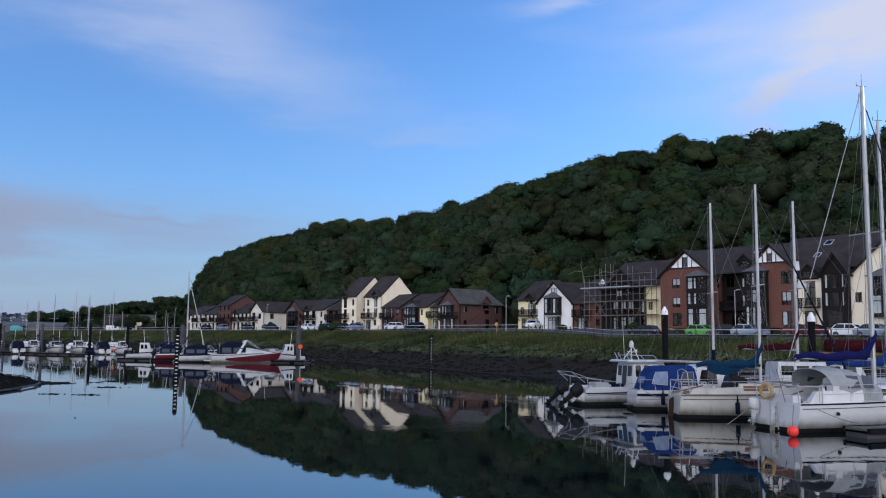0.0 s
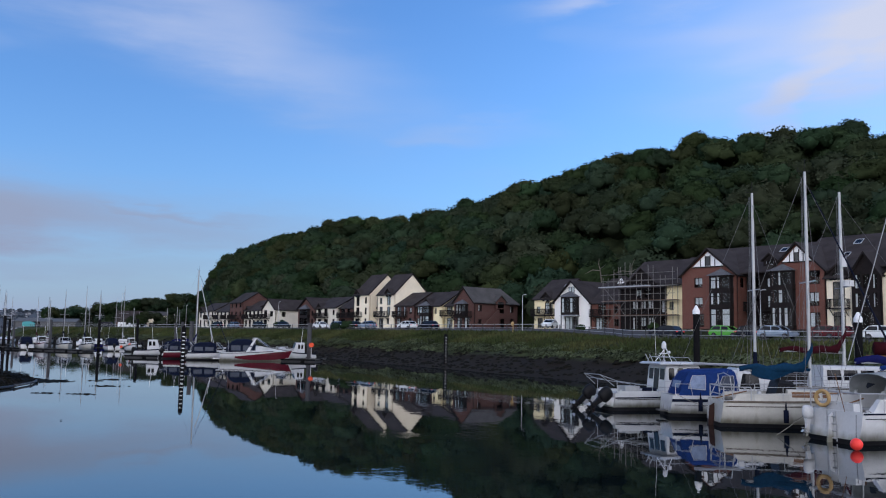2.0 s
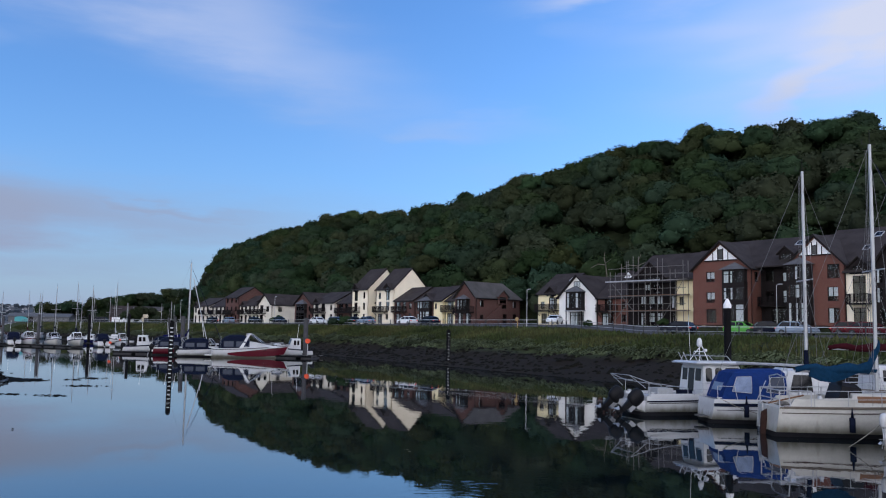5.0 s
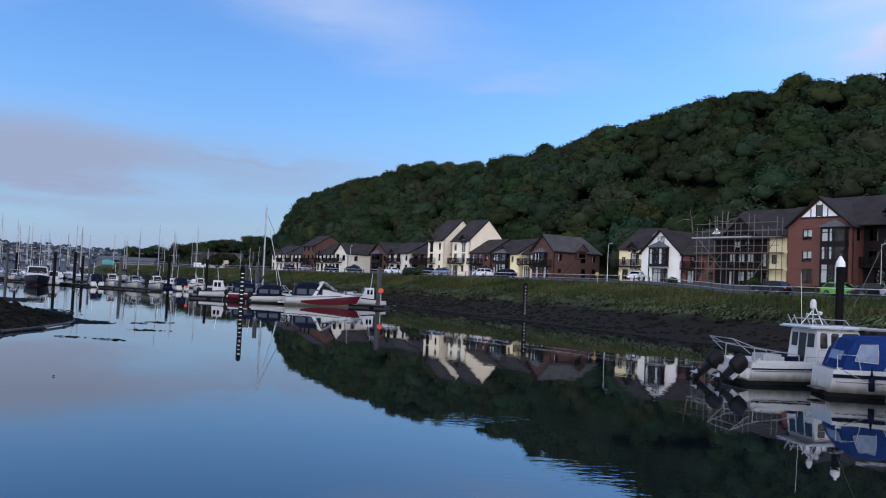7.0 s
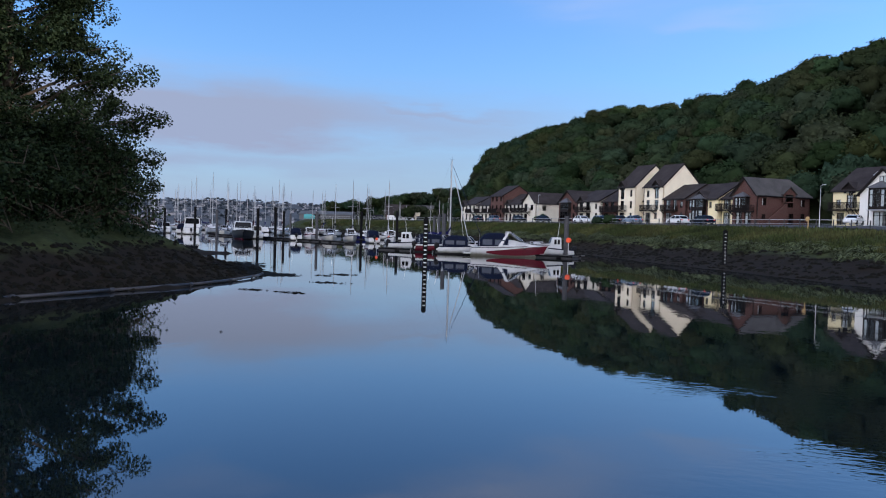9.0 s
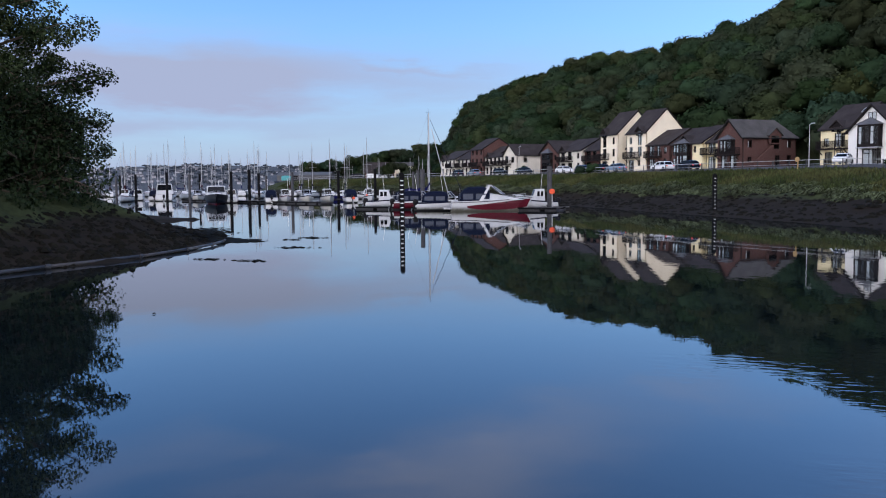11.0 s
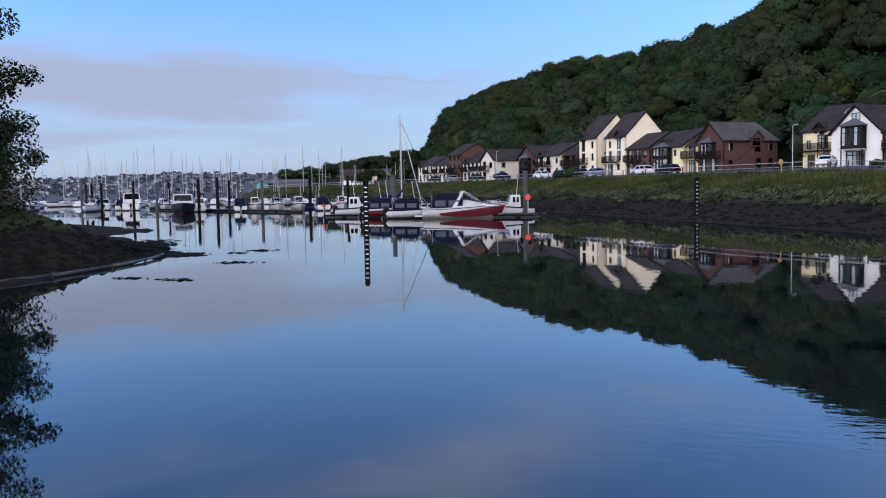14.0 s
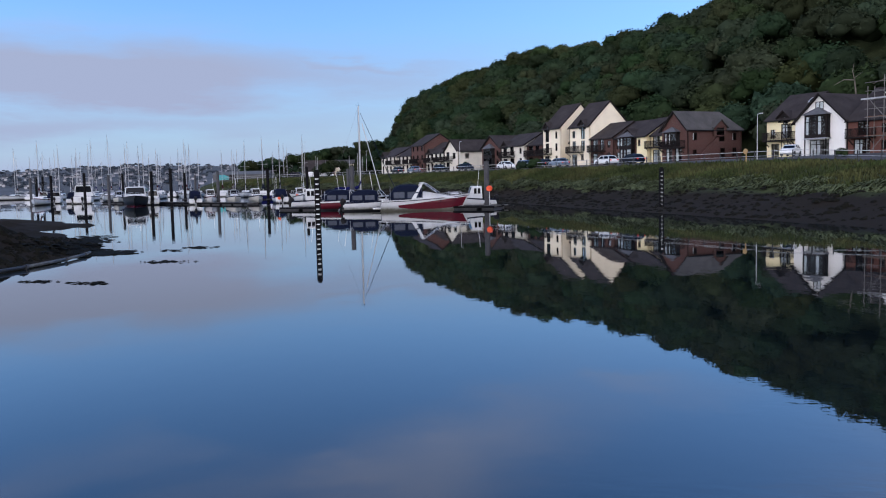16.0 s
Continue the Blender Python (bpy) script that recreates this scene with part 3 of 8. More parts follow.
def woodland():
    g = np.random.default_rng(7)
    places = []
    for row, b in enumerate(np.arange(17, 98, 7.3)):
        for a in np.arange(-490, 60, 8.8):
            aa, bb = a + g.uniform(-3.6, 3.6) + 4.4 * (row % 2), b + g.uniform(-3.0, 3.0)
            if hill_share(aa, bb) < 0.12:
                continue
            w = 4.6 + 3.6 * g.uniform() ** 1.6
            h = w * g.uniform(0.8, 1.15)
            z = ground_z(aa, bb) + 9.9 - h + g.uniform(-1.2, 1.6)
            if b > 80:
                z += g.uniform(-1.2, 0.8)
            p = LAND @ Vector((aa, bb, z))
            places.append((p.x, p.y, p.z, w, h, g.uniform(0, 6.28), tree_tint(g)))
    for a in np.arange(-440, 60, 7.5):
        b = 86 + g.uniform(-3, 3)
        if hill_share(a, b) > 0.4:
            p = LAND @ Vector((a, b, ground_z(a, b) + g.uniform(1.5, 3.0)))
            places.append((p.x, p.y, p.z, 5.0, 5.0, g.uniform(0, 6.28), tree_tint(g)))
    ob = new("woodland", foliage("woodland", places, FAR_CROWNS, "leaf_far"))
    tagged(ob, "dense dark green broadleaf wood covering the steep hillside", "woodland", kind="stuff")


woodland()


def bare_limb(a, b, z, turn, size):
    """A dead tree at the wood's edge: a leaning pale trunk with forked limbs."""
    t = thing("dead_tree", spot(a, b, ground_z(a, b) - 0.3, turn), "pale bare dead tree leaning out of the wood", "tree", "dead trees at the wood's edge")
    bm = bmesh.new()
    rod(bm, (0, 0, 0), (0.3, -1.2, z * 0.55), 0.2, 0.14)
    rod(bm, (0.3, -1.2, z * 0.55), (0.9, -2.6, z), 0.14, 0.09)
    part("trunk", bm, "bark_pale", t)
    for x1, y1, z1, x2, z2 in ((1.4, -3.2, z + 0.3, 3.0, z + 0.9), (-0.6, -3.0, z + 0.2, -2.0, z - 0.5), (1.0, -3.2, z + 1.2, 1.5, z + 2.2)):
        limb = rod(bmesh.new(), (0.9, -2.6, z), (x1 * size, y1, z1), 0.08, 0.06, 6)
        rod(limb, (x1 * size, y1, z1), (x2 * size, y1 - 0.4, z2), 0.06, 0.025, 6)
        part("limb", limb, "bark_pale", t)


M["bark_pale"] = material("weathered_dead_wood", (0.13, 0.115, 0.095), 0.9, vary=0.3, scale=3, bump=0.5)
bare_limb(-107, 18, 9.5, 0, 1.0)
bare_limb(-101, 18, 9.0, 20, 1.2)


# ---- houses ----
PANES = {}
hr = random.Random(11)


def wall_bm(w, h, openings, gable=0.0, thick=0.25):
    """A wall of real thickness with its openings cut through; gable: height of a pointed top above it."""
    openings = [o for o in openings if o[1] + o[3] <= h]
    xs = sorted({0.0, w, *[o[0] for o in openings], *[o[0] + o[2] for o in openings]})
    zs = sorted({0.0, h, *[o[1] for o in openings], *[o[1] + o[3] for o in openings]})
    bm = bmesh.new()
    q = lambda *p: bm.faces.new([bm.verts.new(v) for v in p])
    for x0, x1 in zip(xs, xs[1:]):
        for z0, z1 in zip(zs, zs[1:]):
            cx, cz = (x0 + x1) / 2, (z0 + z1) / 2
            if any(o[0] < cx < o[0] + o[2] and o[1] < cz < o[1] + o[3] for o in openings):
                continue
            q((x0, 0, z0), (x1, 0, z0), (x1, 0, z1), (x0, 0, z1))
            q((x0, thick, z1), (x1, thick, z1), (x1, thick, z0), (x0, thick, z0))
    for x, z, ww, hh in [o[:4] for o in openings]:
        q((x, 0, z), (x, thick, z), (x, thick, z + hh), (x, 0, z + hh))
        q((x + ww, 0, z + hh), (x + ww, thick, z + hh), (x + ww, thick, z), (x + ww, 0, z))
        q((x, 0, z), (x + ww, 0, z), (x + ww, thick, z), (x, thick, z))
        q((x, 0, z + hh), (x, thick, z + hh), (x + ww, thick, z + hh), (x + ww, 0, z + hh))
    if gable:
        prism(bm, [(0, h), (w, h), (w / 2, h + gable)], "y", 0, thick)
    return bm


def window(parent, m, x, z, w, h, bars=2, curtain=0, frame_mat="timber", name="window"):
    key = (round(w, 2), round(h, 2), bars, frame_mat)
    if key not in PANES:
        t = 0.07
        cols = [t + (w - t) * k / bars for k in range(bars)]
        cw = (w - t) / bars - t
        rows = [(t, h - 2 * t)] if h <= 1.8 else [(t, h * 0.72 - t), (h * 0.72 + t, h * 0.28 - 2 * t)]
        bm = wall_bm(w, h, [(c, z0, cw, hh) for c in cols for z0, hh in rows], 0, 0.08)
        bmesh.ops.remove_doubles(bm, verts=bm.verts, dist=0.0005)
        glass = boxes((t, w - t, 0.035, 0.045, t, h - t))
        half = boxes((t, w * 0.46, 0, 0.02, t, h - t))
        full = boxes((t, w - t, 0, 0.02, h * 0.35, h - t))
        PANES[key] = (mesh("window", bm, frame_mat), mesh("pane", glass, "glass"), mesh("curtain", half, "curtain"), mesh("curtain", full, "curtain"))
    fr, gl, c1, c2 = PANES[key]
    ob = new(name, fr)
    ob.parent = parent
    ob.matrix_basis = m @ Matrix.Translation((x, 0.1, z))
    pane = new("pane", gl)
    pane.parent = ob
    pane.visible_shadow = False
    if curtain:
        cu = new("curtain", c1 if curtain == 1 else c2)
        cu.parent = ob
        cu.matrix_basis = Matrix.Translation((0 if curtain == 1 or hr.random() < 0.5 else 0, 0.13, 0))
    return ob


def face(side, w, d):
    if side == "front":
        return Matrix.Identity(4)
    if side == "right":
        return Matrix.Translation((w, 0, 0)) @ Matrix.Rotation(radians(90), 4, "Z")
    if side == "left":
        return Matrix.Translation((0, d, 0)) @ Matrix.Rotation(radians(-90), 4, "Z")
    return Matrix.Translation((w, d, 0)) @ Matrix.Rotation(radians(180), 4, "Z")


def balcony(parent, x, z, w, deep=1.1, m=None, mat="timber"):
    b = part("balcony", boxes((x, x + w, -deep, -0.004, z - 0.16, z)), mat, parent, "dark timber balcony", at=m)
    bars = boxes((x, x + w, -deep, -deep + 0.06, z + 1.0, z + 1.07), (x, x + 0.06, -deep + 0.06, -0.01, z + 1.0, z + 1.07), (x + w - 0.06, x + w, -deep + 0.06, -0.01, z + 1.0, z + 1.07))
    k = x
    while k < x + w:
        box(bars, k, k + 0.05, -deep, -deep + 0.05, z, z + 1.0)
        k += 0.16
    for y in np.arange(-deep + 0.2, -0.05, 0.2):
        box(bars, x, x + 0.05, y, y + 0.05, z, z + 1.0)
        box(bars, x + w - 0.05, x + w, y, y + 0.05, z, z + 1.0)
    part("railing", bars, mat, b)
    for k in (x + 0.3, x + w - 0.3):
        part("bracket", rods([((k, -0.02, z - 0.9), (k, -deep + 0.15, z - 0.16))], 0.06, 6), mat, b)
    return b


def chevron(span, eave, ridge, over=0.35, thick=0.16):
    s = (ridge - eave) / (span / 2)
    lo = eave - over * s
    return [(-over, lo + 0.02), (span / 2, ridge + 0.02), (span + over, lo + 0.02), (span + over, lo + thick + 0.02), (span / 2, ridge + thick * 1.3 + 0.02), (-over, lo + thick + 0.02)]


def bay(parent, x, z0, z1, w, deep=0.8, storeys=2, roof="bay_lead", curtain=0.6):
    """A projecting timber bay: boarded panels, framed glazing and a little hipped roof."""
    b = part("bay_window", boxes((x, x + w, -deep, -0.004, z0, z0 + 0.45)), "timber", parent, "dark timber bay with framed glazing")
    part("fascia", boxes((x, x + w, -deep, -0.004, z1 - 0.25, z1)), "timber", b)
    # near-black sheet over the wall: the room's dimness is painted, not built
    part("bay_back", boxes((x + 0.02, x + w - 0.02, -0.05, -0.006, z0 + 0.45, z1 - 0.25)), "room", b, "dark panel in place of the dim room behind the glass")
    rows = np.linspace(z0 + 0.45, z1 - 0.25, storeys + 1)
    fr = bmesh.new()
    for i in range(storeys):
        lo, hi = rows[i], rows[i + 1]
        if i:
            box(fr, x, x + w, -deep, -0.005, lo, lo + 0.7)
            lo += 0.7
        xs = [x, x + w * 0.3, x + w * 0.54, x + w - 0.16]
        for px in xs:
            box(fr, px, px + 0.16, -deep, -deep + 0.12, lo, hi)
        box(fr, x, x + w, -deep + 0.01, -deep + 0.11, lo + (hi - lo) * 0.68, lo + (hi - lo) * 0.68 + 0.09)
        for sx in (x, x + w - 0.12):
            box(fr, sx, sx + 0.12, -deep + 0.12, -0.01, lo, lo + 0.1)
            box(fr, sx, sx + 0.12, -deep * 0.55, -deep * 0.42, lo + 0.1, hi)
        for xa, xb in zip(xs, xs[1:]):
            part("pane", boxes((xa + 0.16, xb, -deep + 0.05, -deep + 0.06, lo, hi)), "glass", b).visible_shadow = False
            u = hr.random()
            if u < curtain * 0.55:
                part("curtain", boxes((xa + 0.2, xb - 0.04, -deep + 0.15, -deep + 0.17, lo + (0.0 if u < 0.2 else 0.4), hi)), "curtain", b)
            elif u < curtain:
                part("curtain", boxes((xa + 0.2, xa + 0.2 + (xb - xa) * 0.3, -deep + 0.15, -deep + 0.17, lo, hi)), "curtain", b)
    part("bay_frame", fr, "timber", b)
    cap = bmesh.new()
    r = [(x - 0.25, -deep - 0.25), (x + w + 0.25, -deep - 0.25), (x + w + 0.25, 0), (x - 0.25, 0)]
    vs = [cap.verts.new((p[0], p[1], z1)) for p in r]
    t1, t2 = cap.verts.new((x + w / 2, -0.3, z1 + w * 0.28)), cap.verts.new((x + w / 2, 0, z1 + w * 0.28))
    hips = rods([(vs[i].co, t1.co) for i in (0, 1)], 0.06, 5)
    cap.faces.new(vs[::-1])
    cap.faces.new((vs[0], vs[1], t1))
    cap.faces.new((vs[1], vs[2], t2, t1))
    cap.faces.new((vs[3], vs[0], t1, t2))
    cap.faces.new((vs[2], vs[3], t2))
    top = part("bay_roof", cap, roof, b)
    part("lead_hip", hips, "bay_lead", top)
    return b


def dormer(parent, x, y, z, w, h, deep, mat="timber", tile="tile", glazed=True):
    """A small gabled dormer with its own roof."""
    rise = w * 0.42
    front = wall_bm(w, h, [(w * 0.18, h * 0.12, w * 0.64, h * 0.8)] if glazed else [], rise, 0.12)
    d = part("dormer", front, mat, parent, at=Matrix.Translation((x, y, z)))
    for k in (0, w - 0.1):
        part("cheek", boxes((k, k + 0.1, 0.125, deep, 0, h)), mat, d)
    bm = bmesh.new()
    prism(bm, chevron(w, h, h + rise, 0.25, 0.12), "y", -0.3, deep + w)
    part("dormer_roof", bm, tile, d)
    if glazed:
        part("pane", boxes((w * 0.18, w * 0.82, 0.06, 0.07, h * 0.12, h * 0.92)), "glass", d).visible_shadow = False
    return d


def rooflight(parent, x, y, z, pitch, w=0.8, h=1.1):
    m = Matrix.Translation((x, y, z)) @ Matrix.Rotation(pitch, 4, "X")
    r = part("rooflight", boxes((0, w, 0, 0.08, 0.0, 0.1), (0, w, h - 0.08, h, 0.0, 0.1), (0, 0.08, 0.08, h - 0.08, 0.0, 0.1), (w - 0.08, w, 0.08, h - 0.08, 0.0, 0.1)), "lead", parent, at=m)
    part("pane", boxes((0.08, w - 0.08, 0.08, h - 0.08, 0.03, 0.05)), "dark_glass", r)


def house(a0, a1, b, d, eave, ridge, style, wall, label, tile="tile", base=5.2, front=(), right=(), left=(), hip=False, bays=(), balconies=(), dormers=(), lights=(), name="house", side_wall=None, gable_glass=False, group="terrace beside the road"):
    """A house of the terrace: hollow walls with cut openings, roof, windows, bays and balconies. Openings: x, z, w, h, curtain."""
    w = a1 - a0
    h = thing(name, spot(a0, b, base), label, "house", group)
    rise = ridge - eave
    g_front, g_side = (rise, 0) if style == "front" else (0, rise)
    sides = {"front": (w, front, g_front, wall), "right": (d, right, g_side, side_wall or wall), "left": (d, left, g_side, side_wall or wall), "back": (w, (), g_front, wall)}
    for side, (ww, ops, gb, mt) in sides.items():
        m = face(side, w, d)
        if side in ("left", "right"):
            m = m @ Matrix.Translation((0.252, 0, 0))
            ww -= 0.504
            ops = [(o[0] - 0.25, *o[1:]) for o in ops]
        if hip and side == "back":
            gb = 0
        part("wall", wall_bm(ww, eave, ops, gb), mt, h, at=m)
        for o in ops:
            tall = o[3] > 1.75 and o[1] < 0.3
            window(h, m, o[0], o[1], o[2], o[3], 3 if o[2] > 1.7 else 2, o[4] if len(o) > 4 else 0, name="glazed_door" if tall else "window")
    bm = bmesh.new()
    if style == "front" and hip:
        ov, s = 0.35, rise / (w / 2)
        lo = eave - ov * s
        pts = [(-ov, -ov, lo), (w + ov, -ov, lo), (w + ov, d + ov, lo), (-ov, d + ov, lo), (w / 2, -ov, ridge), (w / 2, d - w * 0.35, ridge)]
        for dz in (0.02, 0.2):
            vs = [bm.verts.new((p[0], p[1], p[2] + dz)) for p in pts]
            for f in ((0, 4, 5, 3), (1, 2, 5, 4), (3, 5, 2)):
                bm.faces.new([vs[i] for i in f])
        bmesh.ops.recalc_face_normals(bm, faces=bm.faces)
    elif style == "front":
        prism(bm, chevron(w, eave, ridge), "y", -0.4, d + 0.3)
    else:
        prism(bm, chevron(d, eave, ridge), "x", -0.12, w + 0.12)
    roof = part("roof", bm, tile, h)
    bm = bmesh.new()
    if style == "front":
        prism(bm, chevron(w, eave - 0.1, ridge - 0.1, 0.36, 0.24), "y", -0.45, -0.402)
    else:
        prism(bm, chevron(d, eave - 0.1, ridge - 0.1, 0.36, 0.24), "x", w + 0.122, w + 0.17)
        prism(bm, chevron(d, eave - 0.1, ridge - 0.1, 0.36, 0.24), "x", -0.17, -0.122)
    part("bargeboard", bm, "timber", roof)
    g = bmesh.new()
    if style != "front":
        rod(g, (0, -0.42, eave - 0.25), (w, -0.42, eave - 0.25), 0.06)
        rod(g, (0.12, -0.06, 0), (0.12, -0.06, eave - 0.3), 0.04)
    else:
        rod(g, (w + 0.4, 0, eave - 0.3), (w + 0.4, d, eave - 0.3), 0.06)
        rod(g, (w + 0.06, 0.2, 0), (w + 0.06, 0.2, eave - 0.3), 0.04)
    part("gutter", g, "black", h)
    for row in bays:
        bay(h, *row[:4], storeys=row[4] if len(row) > 4 else 2)
    for x, z, bw in balconies:
        balcony(h, x, z, bw)
    for x, z, bw, bh in dormers:
        dormer(h, x, -0.15, z, bw, bh, 2.2, tile=tile)
    for x, f in lights:
        s = math.atan2(rise, d / 2)
        rooflight(h, x, f * d / 2, eave + rise * f + 0.26, s)
    if gable_glass:
        # pale panel and glazing in the point of the gable
        z0 = eave + rise * 0.32
        half = (w / 2) * (1 - 0.32) * 0.86
        bm = bmesh.new()
        prism(bm, [(w / 2 - half, z0), (w / 2 + half, z0), (w / 2, z0 + half * rise / (w / 2))], "y", -0.06, -0.003)
        p = part("gable_panel", bm, "white_paint", h, "white-painted gable panel with glazing")
        bm = bmesh.new()
        for k in (-0.45, -0.16, 0.16, 0.45):
            box(bm, w / 2 + k * half - 0.05, w / 2 + k * half + 0.05, -0.12, -0.062, z0, z0 + (1 - abs(k)) * half * rise / (w / 2) * 0.95)
        box(bm, w / 2 - half, w / 2 + half, -0.125, -0.063, z0 - 0.1, z0 + 0.05)
        part("glazing_bar", bm, "timber", p)
        part("pane", boxes((w / 2 - half * 0.16, w / 2 + half * 0.16, -0.075, -0.062, z0 + 0.1, z0 + half * 0.6)), "dark_glass", p)
    return h


def fronts(w, floors, cols, ww=1.0, hh=1.25, z0=0.95, step=2.5, door=None):
    out = []
    for f in range(floors):
        for c in range(cols):
            x = w * (c + 0.5) / cols - ww / 2
            if f == 0 and door == c:
                out.append((x, 0.05, ww, 2.1, 1))
            else:
                out.append((x, z0 + f * step, ww, hh, hr.choice((0, 1, 2, 1))))
    return out


# the row downstream, house by house from the nearest
house(-130.4, -124.6, 0.6, 11.6, 5.1, 7.9, "front", "brick_dark", "brown brick end house with timber bay and grey hipped roof", "tile_grey", hip=True,
      right=[(1.2, 3.3, 0.9, 1.2, 1), (1.2, 0.9, 0.8, 0.9, 0), (9.6, 3.3, 0.9, 1.2, 1), (9.6, 0.8, 0.9, 1.3, 0), (6.0, 3.1, 1.9, 1.5, 0), (7.0, 0.05, 1.0, 2.0, 0)], bays=[(1.3, 2.35, 4.7, 2.9, 1)],
      front=[(0.8, 0.05, 1.6, 2.05, 1), (3.0, 0.05, 1.6, 2.05, 1)], balconies=[(0.4, 2.25, 5.0)])
end_house = bpy.data.objects["house"]
d = dormer(end_house, 0, 0, 0, 2.6, 1.5, 1.2, "brick_dark", "tile_grey")
d.matrix_basis = Matrix.Translation((5.85 + 0.3, 5.4, 3.9)) @ Matrix.Rotation(radians(90), 4, "Z")
for k in range(10):
    part("stair_tread", boxes((5.87, 6.75, 2.0 + k * 0.34, 2.34 + k * 0.34, 0, 0.3 + k * 0.26)), "brick_dark", end_house)
part("stair_wall", prism(bmesh.new(), [(1.6, 0), (5.6, 0), (5.6, 3.7), (5.3, 3.7), (1.6, 0.9)], "x", 6.76, 6.98), "brick_dark", end_house)
house(-134.3, -130.42, 1.5, 9, 4.6, 7.4, "along", "yellow", "yellow rendered house with a balcony over patio doors", front=[(0.5, 0.05, 1.9, 2.05, 1), (0.5, 2.7, 1.9, 1.9, 1)], balconies=[(-0.4, 2.55, 3.6)])
house(-137.1, -134.32, 0.7, 9.8, 4.6, 7.5, "along", "yellow", "pale yellow rendered house with a blank front", front=[(0.4, 2.9, 0.7, 1.1, 0)])
house(-143.3, -137.12, 1.0, 9.4, 4.6, 7.4, "along", "brick_dark", "brown brick house with glazed timber bay under a gable", front=[(0.4, 2.6, 1.5, 1.9, 2), (0.4, 0.05, 1.5, 2.0, 1)], bays=[(2.3, 0.0, 4.6, 3.2)], dormers=[(2.4, 4.2, 3.0, 0.5)])
house(-149.9, -143.32, 0.6, 9.2, 4.8, 7.5, "along", "brick_dark", "brown brick house with long timber balcony", front=[(0.5, 2.6, 1.6, 1.9, 1), (2.8, 2.6, 1.1, 1.9, 1), (4.9, 3.0, 0.9, 1.2, 2), (0.5, 0.05, 1.8, 2.05, 1), (4.9, 0.9, 0.9, 1.2, 0)], balconies=[(0.2, 2.5, 4.2)])
house(-156.2, -149.92, 0.3, 9.4, 7.3, 11.7, "along", "cream", "tall cream rendered house with steep tiled roof", front=[(0.7, 0.05, 1.7, 2.05, 1), (3.6, 0.9, 0.9, 1.2, 0), (0.9, 2.7, 1.1, 1.9, 1), (3.6, 2.7, 1.3, 1.9, 1), (0.9, 5.2, 0.9, 1.3, 0), (3.6, 4.9, 1.3, 2.2, 1)], balconies=[(0.1, 2.55, 4.4)], dormers=[(3.3, 6.7, 1.9, 0.9)])
house(-165.0, -158.9, 0.0, 9.6, 7.5, 12.0, "along", "cream", "tall cream rendered house with narrow windows and tiled roof", front=[(0.6, 0.05, 1.7, 2.05, 1), (4.3, 0.9, 0.8, 1.2, 0), (0.9, 2.7, 1.3, 1.9, 1), (4.3, 3.0, 0.8, 1.5, 0), (0.9, 4.9, 1.3, 2.3, 1), (4.3, 5.4, 0.8, 1.4, 0)], dormers=[(0.6, 6.9, 1.9, 0.9)], balconies=[(-0.2, 2.55, 3.4)])
house(-158.88, -156.22, 2.2, 7.0, 4.6, 6.6, "along", "cream", "low cream link between two tall houses", front=[(0.7, 0.05, 1.2, 2.05, 0)])
house(-173.2, -165.02, 1.4, 8.6, 4.7, 7.3, "along", "brick_dark", "brown brick house with balcony and white piers", front=[(0.6, 2.6, 1.8, 1.9, 1), (3.2, 2.6, 1.4, 1.9, 0), (5.8, 2.6, 1.8, 1.9, 1), (0.6, 0.05, 1.8, 2.05, 1), (5.6, 0.05, 1.8, 2.05, 0)], balconies=[(0.3, 2.5, 7.4)])
house(-182.6, -173.22, 0.7, 9.2, 4.8, 7.3, "along", "offwhite", "ivory rendered house with balcony and gabled dormer", front=[(0.7, 2.7, 1.6, 1.9, 1), (3.6, 2.7, 1.6, 1.9, 1), (7.4, 3.0, 0.9, 1.2, 0), (0.7, 0.05, 1.8, 2.05, 1), (3.6, 0.05, 1.8, 2.05, 0), (7.4, 0.05, 1.0, 2.05, 0)], balconies=[(0.3, 2.5, 5.4)], dormers=[(0.6, 4.3, 2.2, 0.6)])
house(-190.8, -182.62, 0.4, 10.5, 4.6, 7.3, "front", "brick_dark", "brown brick gabled house with timber bay", bays=[(2.0, 0.0, 4.6, 3.8)], front=[(6.4, 2.9, 0.9, 1.2, 1), (6.4, 0.9, 0.9, 1.2, 0)], right=[(2, 2.9, 0.9, 1.2, 1), (5.5, 2.9, 0.9, 1.2, 0)])
house(-210.0, -203.0, 0.5, 12, 4.8, 7.4, "front", "offwhite", "ivory rendered house with a porch gable and outside stair", front=[(0.8, 0.05, 1.8, 2.05, 1), (0.8, 2.7, 1.8, 1.9, 1), (4.2, 2.9, 1.6, 1.4, 0)], right=[(2.0, 2.9, 1.1, 1.2, 0), (2.0, 0.9, 1.0, 1.0, 0), (8.0, 2.9, 2.0, 1.3, 1)], balconies=[(0.3, 2.5, 4.0)])
w6 = house(-221.8, -210.02, 1.0, 9.4, 4.7, 7.4, "along", "offwhite", "ivory rendered pair with dark balconies and solar panels", front=fronts(11.8, 2, 5, 1.3, 1.7, 0.3, 2.5, 1), balconies=[(0.4, 2.5, 4.4), (6.2, 2.5, 4.6)], dormers=[(1.2, 4.2, 2.2, 0.6)])
m = Matrix.Translation((7.4, 0.9, 5.55)) @ Matrix.Rotation(math.atan2(2.7, 4.7), 4, "X")
part("solar_panel", boxes((0, 3.4, 0, 3.0, 0, 0.08)), "dark_glass", w6, "glossy dark solar panels", at=m)
